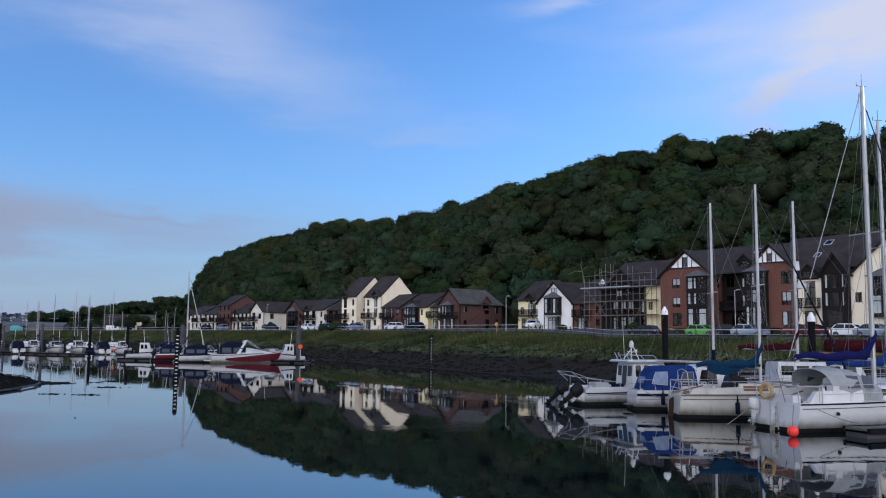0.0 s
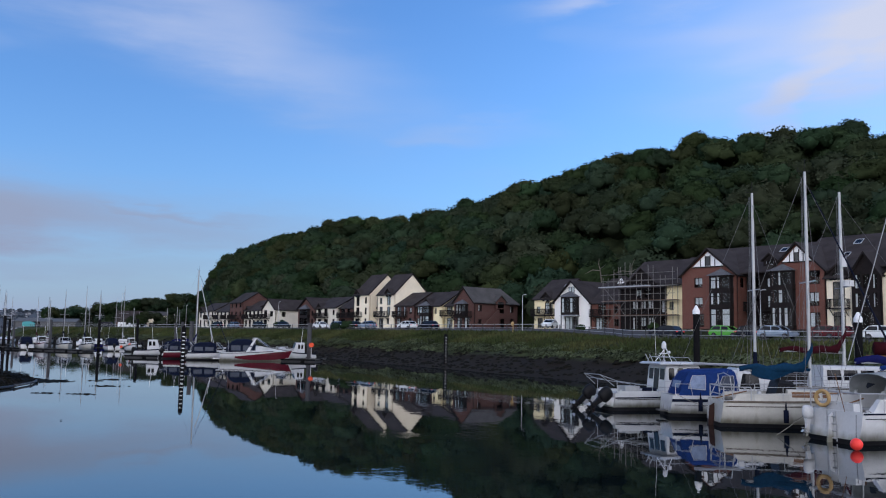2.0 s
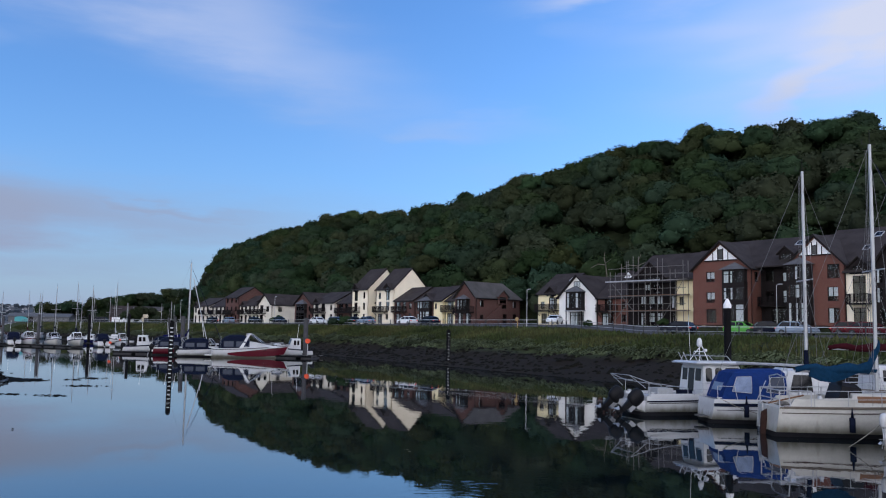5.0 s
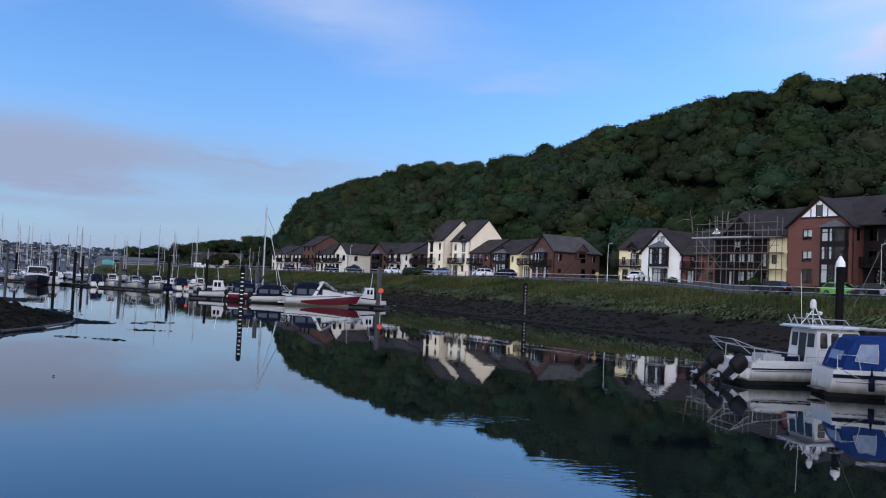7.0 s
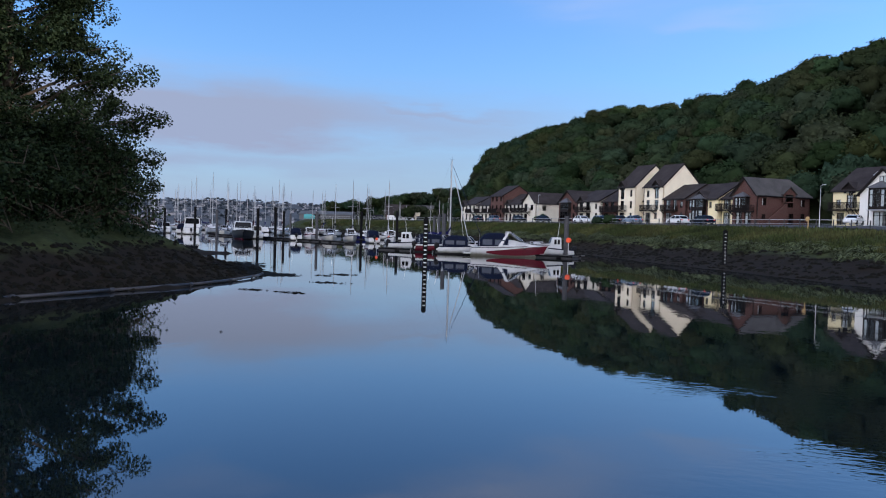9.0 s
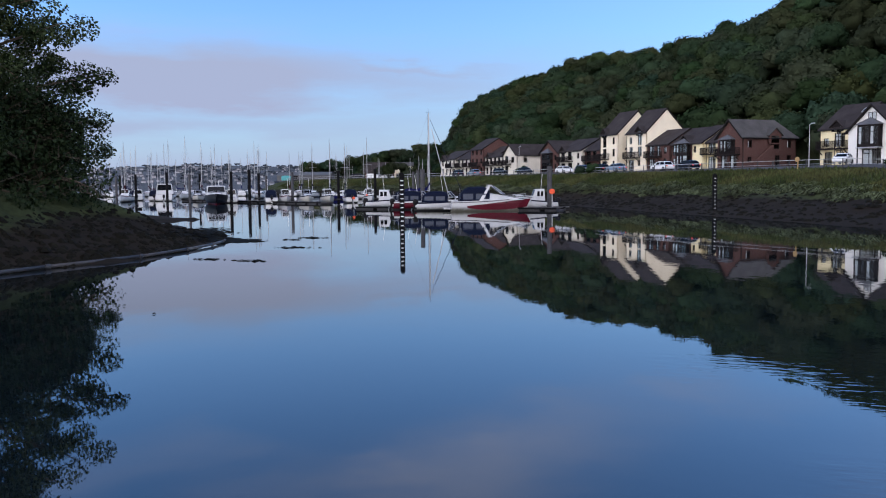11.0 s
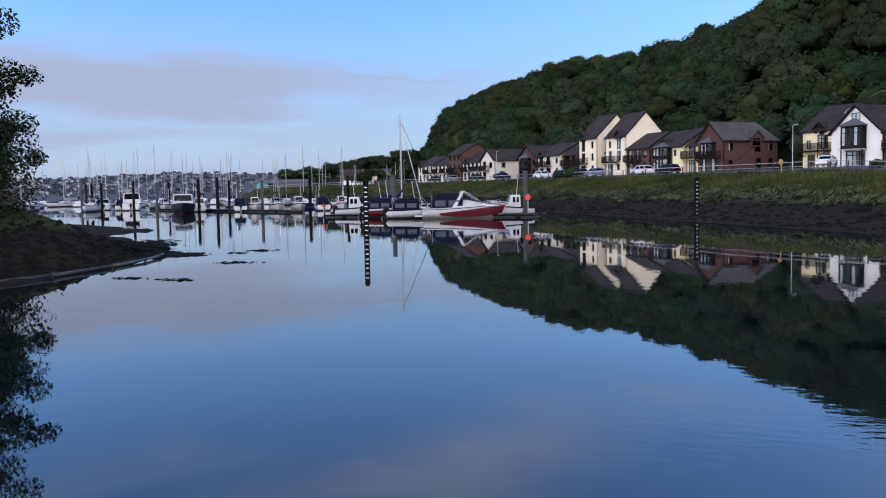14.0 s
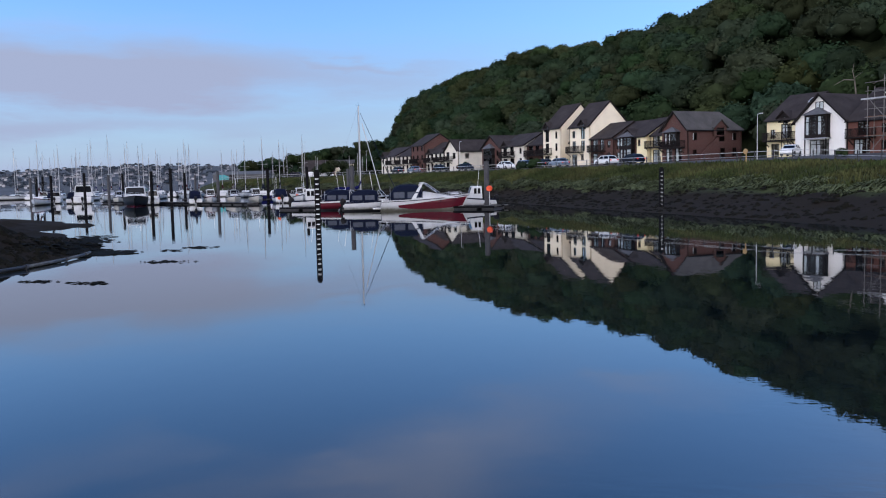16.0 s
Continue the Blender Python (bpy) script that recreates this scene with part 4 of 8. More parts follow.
house(-229.7, -221.82, 0.4, 9.4, 7.0, 9.8, "along", "brick_dark", "three-storey brown brick house with gable end", front=fronts(7.9, 3, 3, 1.0, 1.3, 0.8, 2.35), balconies=[(0.6, 2.45, 5.5)])
house(-240.0, -229.72, 0.8, 9.2, 4.6, 7.2, "along", "offwhite", "ivory rendered pair with first-floor balconies", front=fronts(10.3, 2, 4, 1.3, 1.7, 0.3, 2.5, 2), balconies=[(0.4, 2.5, 4.0), (5.6, 2.5, 4.0)])
house(-251.0, -240.02, 0.4, 9.4, 4.8, 7.2, "along", "offwhite", "ivory rendered end house with a gabled porch", front=fronts(11, 2, 4, 1.2, 1.6, 0.4, 2.5, 0), dormers=[(0.8, 4.2, 2.6, 0.7)], balconies=[(5.5, 2.5, 4.6)])

# the row with the white gable
house(-109.2, -103.05, 1.2, 9.6, 5.5, 8.9, "along", "yellow", "yellow rendered end house with a dark balcony", base=5.0, front=[(2.6, 2.8, 1.9, 2.0, 1), (0.9, 0.3, 1.4, 1.8, 0), (0.7, 2.9, 0.9, 1.2, 2), (2.9, 4.65, 0.9, 0.8, 0)], balconies=[(0.2, 2.6, 5.2)], dormers=[(2.2, 5.0, 2.0, 0.7)], lights=[(4.8, 0.55)])
stair = thing("outside_stair", spot(-104.4, -0.2, 5.0), "dark timber outside stair up to a balcony", "stair")
for i in range(9):
    part("tread", boxes((1.9 - i * 0.22, 2.15 - i * 0.22, -0.9, 0.1, 0.25 + i * 0.27, 0.31 + i * 0.27)), "timber", stair)
part("handrail", rods([((2.1, -0.9, 1.2), (0, -0.9, 3.6)), ((2.1, -0.9, 0.1), (0.0, -0.9, 2.5)), ((2.1, -0.9, 0), (2.1, -0.9, 1.2)), ((1.05, -0.9, 1.2), (1.05, -0.9, 2.4)), ((0, -0.9, 0), (0, -0.9, 3.6))], 0.05), "timber", stair)
house(-103.0, -95.2, -0.1, 11, 4.7, 8.1, "front", "white", "white gabled house with a two-storey dark timber bay", base=5.0, bays=[(2.15, 2.5, 5.5, 3.4, 1)], front=[(2.3, 0.05, 3.1, 2.2, 1), (3.2, 6.15, 1.35, 1.2, 0)])
gable_house = [o for o in bpy.data.objects if o.get("label", "").startswith("white gabled house")][0]
window(gable_house, Matrix.Translation((0, -0.18, 0)), 3.25, 6.2, 1.3, 1.0, 2)
for k in (2.15, 5.43):
    part("bay_post", boxes((k, k + 0.12, -0.8, -0.68, 0.0, 2.5)), "timber", gable_house)
part("sill_band", boxes((2.0, 5.7, -0.9, -0.004, 2.36, 2.5)), "lead", gable_house, "pale ledge under the bay")
house(-95.18, -88.0, 0.2, 10.8, 4.6, 8.6, "along", "brick", "red brick house with balcony over patio doors", base=4.9, front=[(0.9, 0.05, 2.4, 2.1, 1), (1.5, 2.6, 1.6, 1.9, 0), (4.8, 2.8, 0.8, 1.1, 0), (4.8, 0.8, 1.0, 1.1, 0)], balconies=[(0.5, 2.4, 3.6)], dormers=[], lights=[(5.2, 0.4)])
house(-87.98, -78.92, -1.2, 12.5, 6.7, 11.0, "along", "timber", "dark timber fronted block behind scaffolding", base=4.9, front=[(2.2, 2.75, 1.1, 1.8, 2), (3.7, 2.75, 1.1, 1.8, 2), (5.2, 2.75, 1.1, 1.8, 2), (2.2, 0.1, 1.1, 2.0, 1), (3.7, 0.1, 1.1, 2.0, 2), (5.2, 0.1, 1.1, 2.0, 2), (7.6, 2.75, 1.2, 1.8, 1), (7.6, 0.1, 1.4, 2.0, 0), (2.9, 5.0, 1.1, 1.3, 2), (4.6, 5.0, 1.1, 1.3, 0)], dormers=[(1.6, 6.4, 5.2, 0.9)])
house(-78.9, -74.22, -1.9, 13, 7.0, 11.1, "along", "yellow", "yellow rendered block behind scaffolding", base=4.9, front=[(2.7, 2.7, 1.5, 1.9, 1), (2.7, 0.1, 1.5, 2.1, 0), (2.7, 5.0, 1.5, 1.7, 0), (0.5, 3.1, 0.8, 1.2, 0)])

gablet = [o for o in bpy.data.objects if o.get("label", "").startswith("red brick house with balcony")][0]
bm = bmesh.new()
prism(bm, [(2.4, 7.85), (4.0, 7.85), (3.2, 8.75)], "y", 3.7, 5.2)
gab = part("gablet", bm, "white_paint", gablet, "small white louvred gable on the ridge")
bm = bmesh.new()
prism(bm, [(2.2, 7.8), (3.2, 8.92), (4.2, 7.8), (4.2, 7.92), (3.2, 9.06), (2.2, 7.92)], "y", 3.6, 5.25)
part("gablet_roof", bm, "tile", gab)

# the tall flats
house(-74.2, -65.7, -4.7, 12, 7.4, 10.9, "front", "brick", "red brick flats with a half-glazed white gable", group="tall flats", gable_glass=True, bays=[(4.9, 0.0, 7.2, 3.2, 3)], front=[(2.0, 5.7, 1.3, 1.35, 2), (2.0, 2.95, 1.3, 1.4, 2), (2.0, 0.3, 1.5, 1.8, 0)], right=[(1.0, 5.6, 0.9, 1.3, 0)])
house(-65.68, -60.62, -2.2, 10, 8.0, 11.2, "along", "timber", "recessed dark timber stair block between brick gables", group="tall flats", front=[(0.6, 2.9, 1.2, 1.6, 0), (2.9, 2.9, 1.2, 1.6, 1), (0.6, 5.6, 1.2, 1.6, 0), (2.9, 5.6, 1.2, 1.2, 1), (1.4, 0.1, 2.0, 2.1, 0)], dormers=[(2.6, 7.6, 1.9, 1.6)], balconies=[(0.1, 2.6, 4.8)])
house(-60.6, -53.7, -4.7, 12, 7.4, 10.8, "front", "brick", "red brick flats with white gable and corner bay", group="tall flats", gable_glass=True, bays=[(0.2, 0.0, 7.4, 3.0, 3)], front=[(4.9, 5.6, 1.5, 1.7, 0), (4.9, 2.9, 1.3, 1.7, 2), (4.9, 0.3, 1.4, 1.8, 1)])
house(-53.68, -50.2, -4.5, 11, 6.4, 10.4, "along", "cream", "cream rendered flats with tall stair window", group="tall flats", front=[(0.9, 2.8, 1.5, 3.0, 0), (0.9, 0.1, 1.5, 2.0, 0), (0.9, 6.0, 1.5, 0.36, 0)], dormers=[(0.6, 6.0, 2.2, 1.0)], balconies=[(0.6, 2.6, 2.4)], lights=[(0.6, 0.6)])
house(-50.18, -46.9, -5.2, 11, 6.6, 9.0, "front", "timber", "dark timber gabled bay of the flats", group="tall flats", front=[(0.3, 4.8, 0.8, 1.7, 1), (1.3, 4.8, 0.8, 1.7, 0), (2.4, 4.8, 0.6, 1.7, 1), (0.3, 2.6, 0.8, 1.7, 1), (1.3, 2.6, 0.8, 1.7, 0), (2.4, 2.6, 0.6, 1.7, 1), (0.6, 0.1, 1.9, 2.0, 0)])
house(-46.88, -38.2, -4.6, 12, 6.2, 10.4, "front", "cream", "cream rendered gable end of the flats with timber bay", group="tall flats", bays=[(2.4, 1.2, 6.0, 4.6, 2)], front=[(0.5, 3.0, 0.8, 1.2, 0)])
# the long roof that joins the flats behind their gables
flats_roof = thing("flats_roof", spot(-74.0, -3.4, 5.2), "long dark tiled roof joining the flats", "roof")
bm = bmesh.new()
prism(bm, chevron(13.5, 7.6, 11.6), "x", 0, 15.6)
prism(bm, chevron(14.6, 7.6, 12.15), "x", 15.61, 30.4)
prism(bm, chevron(13.5, 7.6, 11.5), "x", 30.41, 36)
part("roof", bm, "tile", flats_roof)
for x in (1.2, 11.2):
    s = math.atan2(4.0, 6.75)
    rooflight(flats_roof, x, 4.6, 7.6 + 4.0 * 4.6 / 6.75 + 0.2, s, 1.0, 1.3)
rooflight(flats_roof, 21.0, 5.0, 7.6 + 4.55 * 5.0 / 7.3 + 0.2, math.atan2(4.55, 7.3), 1.0, 1.3)

# ---- scaffolding round the block under repair ----
scaf = thing("scaffolding", spot(-89.6, -3.4, 4.9), "galvanised tube scaffolding with board lifts", "scaffolding")
for k, x in enumerate(np.arange(0, 13.1, 2.15)):
    for y in (0.0, 1.2):
        part("standard", rods([((x, y, 0), (x, y, 8.2 + (k * 37 % 5) * 0.55))], 0.045), "scaffold", scaf)
for z in (2.3, 4.5, 6.6, 7.6):
    part("ledger", rods([((-0.4, 0, z), (13.3, 0, z)), ((-0.4, 1.2, z), (13.3, 1.2, z)), ((-0.4, 0, z + 1.0), (13.3, 0, z + 1.0))], 0.035), "scaffold", scaf)
for z in (2.35, 4.55, 6.65):
    part("board_lift", boxes((-0.3, 13.2, 0.06, 1.14, z, z + 0.06)), "wood" if z < 6 else "concrete", scaf, "weathered scaffold boards")
part("toe_board", boxes((-0.9, 9.0, -0.05, 0.0, 6.62, 6.8)), "lead", scaf, "pale toe board along the top lift")
part("brace", rods([((0, 0, 0), (4.3, 0, 4.5)), ((4.3, 0, 2.3), (0.2, 0, 6.6)), ((8.6, 0, 0), (12.9, 0, 6.6))], 0.035), "scaffold", scaf)
part("ladder", rods([((2.9, 0.5, 6.6), (2.6, 0.5, 9.8)), ((3.3, 0.5, 6.6), (3.0, 0.5, 9.8))] + [((2.9 - 0.03 * i, 0.5, 6.8 + 0.3 * i), (3.3 - 0.03 * i, 0.5, 6.8 + 0.3 * i)) for i in range(10)], 0.03), "scaffold", scaf)

# ---- railing along the top of the bank ----
rail = thing("railing", Matrix.Identity(4), "pale metal post-and-rail fence along the bank top", "railing")
post_me = mesh("post", boxes((-0.05, 0.05, -0.05, 0.05, -0.1, 1.1), (-0.07, 0.07, -0.07, 0.07, -0.1, 0.06)), "grey_pile")
prev = None
top, mid = bmesh.new(), bmesh.new()
for a in np.arange(-330, 12, 2.6):
    b = lerp(a, RAIL_B) + 0.8
    p = LAND @ Vector((a, b, ground_z(a, b)))
    ob = new("post", post_me)
    ob.parent = rail
    ob.matrix_basis = Matrix.Translation(p) @ Matrix.Rotation(radians(-50), 4, "Z")
    if prev is not None:
        rod(top, prev + Vector((0, 0, 1.05)), p + Vector((0, 0, 1.05)), 0.034, sides=6)
        rod(mid, prev + Vector((0, 0, 0.55)), p + Vector((0, 0, 0.55)), 0.026, sides=6)
    prev = p
part("top_rail", top, "rail_grey", rail)
part("middle_rail", mid, "steel", rail)


# ---- parked cars ----
def car_section(y, pts):
    return [(y * s, x, z) for s, x, z in pts]


def make_car(a, b, paint, label, turn=0.0, hatch=True, big=1.0):
    """A parked car: x along its length."""
    z = ground_z(a, b) + 0.06
    c = thing("car", spot(a, b, z, turn) @ Matrix.Scale(big, 4), label, "car", "cars parked by the railing")
    prof = [(-2.05, 0.42), (-2.08, 0.72), (-1.95, 0.9), (-1.62, 1.0), (1.0, 0.98), (1.75, 0.86), (2.05, 0.7), (2.1, 0.42), (1.9, 0.24), (-1.9, 0.24)]
    bm = loft([[(x, y * (1.0 if 0.3 < zz < 0.95 else 0.94), zz) for x, zz in prof] for y in (-0.86, -0.82, 0.82, 0.86)][1:3], True, True)
    bmesh.ops.bevel(bm, geom=list(bm.edges), offset=0.06, segments=2, affect="EDGES")
    part("body", bm, paint, c, smooth=False)
    cab = [(-1.75, 0.96), (-1.35, 1.38), (-0.9, 1.47), (0.1, 1.46), (0.45, 1.35), (1.05, 0.96)] if hatch else [(-1.5, 0.98), (-0.95, 1.36), (-0.6, 1.44), (0.2, 1.43), (0.5, 1.32), (1.1, 0.96)]
    bm = loft([[(x, y * (1 if zz < 1 else 0.86), zz) for x, zz in cab] for y in (-0.78, 0.78)], True, True)
    part("window", bm, "car_glass", c, "dark tinted windows")
    bm = loft([[(x, y, zz + 0.012) for x, zz in cab[1:-1]] for y in (-0.69, 0.69)], True, True)
    roofm = part("roof", bm, paint, c)
    for s in (-1, 1):
        for (x0, z0), (x1, z1) in ((cab[0], cab[1]), (cab[-1], cab[-2]), ((-0.35, 0.97), (-0.4, 1.45))):
            part("pillar", rod(bmesh.new(), (x0, s * 0.79, z0), (x1, s * 0.68, z1), 0.045, sides=6), paint, c)
    for x in (-1.3, 1.3):
        for s in (-1, 1):
            w = rod(bmesh.new(), (x, s * 0.66, 0.31), (x, s * 0.87, 0.31), 0.31, sides=16)
            wh = part("wheel", w, "rubber", c)
            part("rim", rod(bmesh.new(), (x, s * 0.871, 0.31), (x, s * 0.885, 0.31), 0.18, sides=10), "bay_lead", wh)
    for s in (-1, 1):
        part("headlight", boxes((1.96, 2.09, s * 0.62 - 0.16, s * 0.62 + 0.16, 0.62, 0.76)), "glass", c)
        part("tail_light", boxes((-2.1, -1.98, s * 0.66 - 0.12, s * 0.66 + 0.12, 0.68, 0.86)), "buoy_red", c)
        part("mirror", boxes((0.72, 0.86, s * 0.86 - 0.09, s * 0.86 + 0.09, 0.98, 1.1)), paint, c)
    return c


M["car_glass"] = material("car_window_glass", (0.004, 0.005, 0.006), 0.12, vary=0.05, spec=0.22)
M["car_white"] = material("white_car_paint", (0.75, 0.76, 0.77), 0.3, vary=0.03, coat=0.12, spec=0.3)
M["car_dark"] = material("dark_blue_car_paint", (0.005, 0.007, 0.016), 0.25, vary=0.1, coat=0.0, spec=0.2)
M["car_green"] = material("green_car_paint", (0.10, 0.38, 0.06), 0.2, vary=0.05, coat=0.12, spec=0.3)
M["car_silver"] = material("silver_blue_car_paint", (0.24, 0.30, 0.38), 0.25, metal=0.4, vary=0.05, coat=0.12)
M["car_maroon"] = material("maroon_car_paint", (0.08, 0.007, 0.013), 0.2, vary=0.05, coat=0.05, spec=0.3)
M["car_black"] = material("black_car_paint", (0.004, 0.004, 0.005), 0.25, vary=0.1, coat=0.0, spec=0.2)
CARS = [
    (-128.1, -12.5, "car_white", "white hatchback parked facing along the road", 180, True),
    (-121.8, -12.5, "car_dark", "dark blue hatchback parked by the railing", 180, True),
    (-141.0, -12.5, "car_silver", "silver-blue saloon parked by the railing", 180, False),
    (-151.5, -12.5, "car_silver", "silver-blue hatchback parked before the tall houses", 0, True),
    (-158.5, -12.5, "car_white", "white saloon parked before the tall houses", 0, False),
    (-146.0, -12.5, "car_black", "black hatchback parked by the railing", 180, True),
    (-174.6, -12.5, "car_dark", "dark blue saloon parked before white houses", 0, False),
    (-186.3, -12.5, "car_black", "black hatchback parked before brick houses", 0, True),
    (-200.0, -12.5, "car_silver", "silver-blue hatchback parked before white houses", 180, True),
    (-209.5, -12.5, "car_dark", "dark blue hatchback at the end of the row", 180, True),
    (-99.2, -5.2, "car_white", "white saloon parked before the white gable", 296, False),
    (-66.5, -19.0, "car_dark", "dark blue estate parked by the lower railing", 180, True),
    (-61.0, -14.5, "car_green", "bright green hatchback parked before the flats", 0, True),
    (-57.2, -15.0, "car_dark", "dark blue hatchback parked nose to the flats", 40, True),
    (-54.6, -13.5, "car_black", "black hatchback parked before the flats", 35, True),
    (-52.2, -18.5, "car_silver", "silver-blue hatchback parked by the lower railing", 0, True),
    (-48.9, -13.5, "car_maroon", "maroon hatchback parked before the flats", 30, True),
    (-46.2, -15.5, "car_maroon", "dark red saloon parked before the flats", 0, False),
    (-41.6, -16.5, "car_white", "white hatchback parked before the cream gable", 0, True),
    (-38.2, -18.5, "car_silver", "silver-blue saloon parked by the lower railing", 0, False),
]
for a, b, p, lab, turn, hatch in CARS:
    make_car(a, b, p, lab, turn, hatch)


# ---- street lamps and a sign on a post ----
def street_lamp(m, h, label="slim grey steel street lamp"):
    l = thing("street_lamp", m, label, "lamp post", "street lamps")
    part("column", rod(rod(bmesh.new(), (0, 0, -0.2), (0, 0, 1.2), 0.065), (0, 0, 1.2), (0, 0, h), 0.042, 0.03), "steel", l)
    part("arm", rod(bmesh.new(), (0, 0, h - 0.05), (0.4, 0, h + 0.06), 0.035), "steel", l)
    part("lantern", boxes((0.3, 0.75, -0.1, 0.1, h + 0.02, h + 0.13)), "lead", l)


street_lamp(spot(-93.6, -17, 4.5), 5.4)
street_lamp(spot(-60.2, -8.2, 4.2), 5.8)
street_lamp(spot(-178, -12, 4.8), 6.0)
street_lamp(spot(-226, -14, 4.8), 6.0)
sign = thing("post_sign", spot(-90.8, -21.6, 4.0), "yellow life-saving station on a wooden post by the railing", "sign")
part("post", boxes((-0.05, 0.05, -0.05, 0.05, -0.3, 1.7)), "straw", sign)
part("lifebuoy_case", rod(bmesh.new(), (0, -0.16, 1.55), (0, -0.055, 1.55), 0.3, 0.3, 16), "straw", sign, "round yellow lifebuoy case")


# ---- boats ----
br = random.Random(5)


def hull(parent, L, B, fs, fb, top="gelcoat", low="antifoul", band=None, band_h=0.12, full=0.62, drop=-0.03):
    """A round-bilged hull, stern at x = 0, waterline at z = 0."""
    def half(t):
        w = B / 2 * (0.86 + 0.14 * min(1, t / 0.35))
        return w if t < 0.4 else w * max(0.015, 1 - ((t - 0.4) / 0.6) ** 2.3)

    ts = [0, 0.12, 0.28, 0.42, 0.56, 0.68, 0.79, 0.88, 0.95, 1.0]
    sheer = lambda t: fs + (fb - fs) * t ** 1.8
    rake = lambda t, z: t * L + (z - 0.1) * 0.55 * max(0, t - 0.6) / 0.4 - (0.12 * (1 - z) if t == 0 else 0)

    def ring(t, rows):
        hb = half(t)
        left = [(rake(t, z), -hb * k, z) for k, z in rows]
        return left + [(x, -y, z) for x, y, z in left[::-1]]

    ups, lows, bands, decks = [], [], [], []
    for t in ts:
        s = sheer(t)
        ups.append(ring(t, [(1.0, s), (0.99, s * 0.6 + 0.04), (0.93 - 0.12 * t, 0.17)]))
        lows.append(ring(t, [(0.93 - 0.12 * t, 0.17), (full * (1 - 0.3 * t), -0.22), (0.02, -0.42 + 0.3 * t ** 4)]))
        bands.append(ring(t, [(1.025, s - drop), (1.022, s - drop - 0.03 - band_h)]))
        decks.append(ring(t, [(0.97, s - 0.02)]))
    h = part("hull", loft(ups, False, False), top, parent, smooth=True)
    part("transom", loft([ups[0], [(p[0] + 0.04, p[1], p[2]) for p in ups[0]]], True, True), top, parent)
    part("bottom", loft(lows, False, True), low, parent, smooth=True)
    if band:
        rb = bmesh.new()
        for side in (0, 1):
            vs = [[rb.verts.new(r[k]) for k in ((0, 1) if side == 0 else (3, 2))] for r in bands]
            for p, q in zip(vs, vs[1:]):
                rb.faces.new((p[0], q[0], q[1], p[1]))
        part("rubbing_band", rb, band, h)
    dk = bmesh.new()
    vs = [[dk.verts.new(p) for p in r] for r in decks]
    for p, q in zip(vs, vs[1:]):
        dk.faces.new((p[0], p[1], q[1], q[0]))
    part("deck", dk, "gelcoat" if top != "old_gelcoat" else top, parent)
    return half, sheer


def cabin(parent, x0, x1, z0, z1, w0, w1, lean_f=0.5, lean_b=0.1, mat="gelcoat", wins=2, name="cabin", win_mat="dark_glass", win_z=None):
    """A coachroof or wheelhouse with sloping ends and side windows."""
    rings = []
    for z, w, f, b in ((z0, w0, 0, 0), (z0 + (z1 - z0) * 0.9, (w0 * 0.2 + w1 * 0.8), lean_f * 0.9, lean_b * 0.9), (z1, w1 * 0.88, lean_f * 1.05, lean_b * 1.05)):
        rings.append([(x0 + b, -w / 2, z), (x1 - f, -w / 2 * 0.86, z), (x1 - f, w / 2 * 0.86, z), (x0 + b, w / 2, z)])
    c = part(name, loft(rings), mat, parent)
    if name == "wheelhouse" and parent.name.startswith("motor_cruiser"):
        # dark panes across both ends
        for xs, lean in ((x1, -lean_f), (x0, lean_b)):
            s = 1 if xs == x1 else -1
            q = []
            for f in (0.36, 0.92):
                w = (w0 + (w1 - w0) * f) * (0.8 if s > 0 else 0.9) / 2
                q.append([(xs + lean * f + s * 0.012, -w, z0 + (z1 - z0) * f), (xs + lean * f + s * 0.03, -w, z0 + (z1 - z0) * f), (xs + lean * f + s * 0.03, w, z0 + (z1 - z0) * f), (xs + lean * f + s * 0.012, w, z0 + (z1 - z0) * f)])
            part("screen", loft(q), win_mat, c)
    lo, hi = (win_z or (z0 + (z1 - z0) * 0.4, z0 + (z1 - z0) * 0.82))
    f0, f1 = (lo - z0) / (z1 - z0), (hi - z0) / (z1 - z0)
    span = (x1 - lean_f * f1) - (x0 + lean_b * f1) - 0.3
    for k in range(wins):
        xa = x0 + lean_b + 0.15 + span * k / wins
        xb = xa + span / wins - 0.12
        for s in (-1, 1):
            bm = bmesh.new()
            def y(x, f):
                t = (x - x0) / (x1 - x0)
                w = w0 + (w1 - w0) * 0.85 * f
                return s * (w / 2 * (1 - 0.14 * t) + 0.012)
            q = [(xa, y(xa, f0), lo), (xb, y(xb, f0), lo), (xb - 0.05, y(xb, f1), hi), (xa, y(xa, f1), hi)]
            p2 = [(a, b - s * 0.02, d) for a, b, d in q]
            va, vb = [bm.verts.new(p) for p in q], [bm.verts.new(p) for p in p2]
            bm.faces.new(va)
            for i in range(4):
                bm.faces.new((va[i], vb[i], vb[(i + 1) % 4], va[(i + 1) % 4]))
            part("window", bm, win_mat, c)
    return c


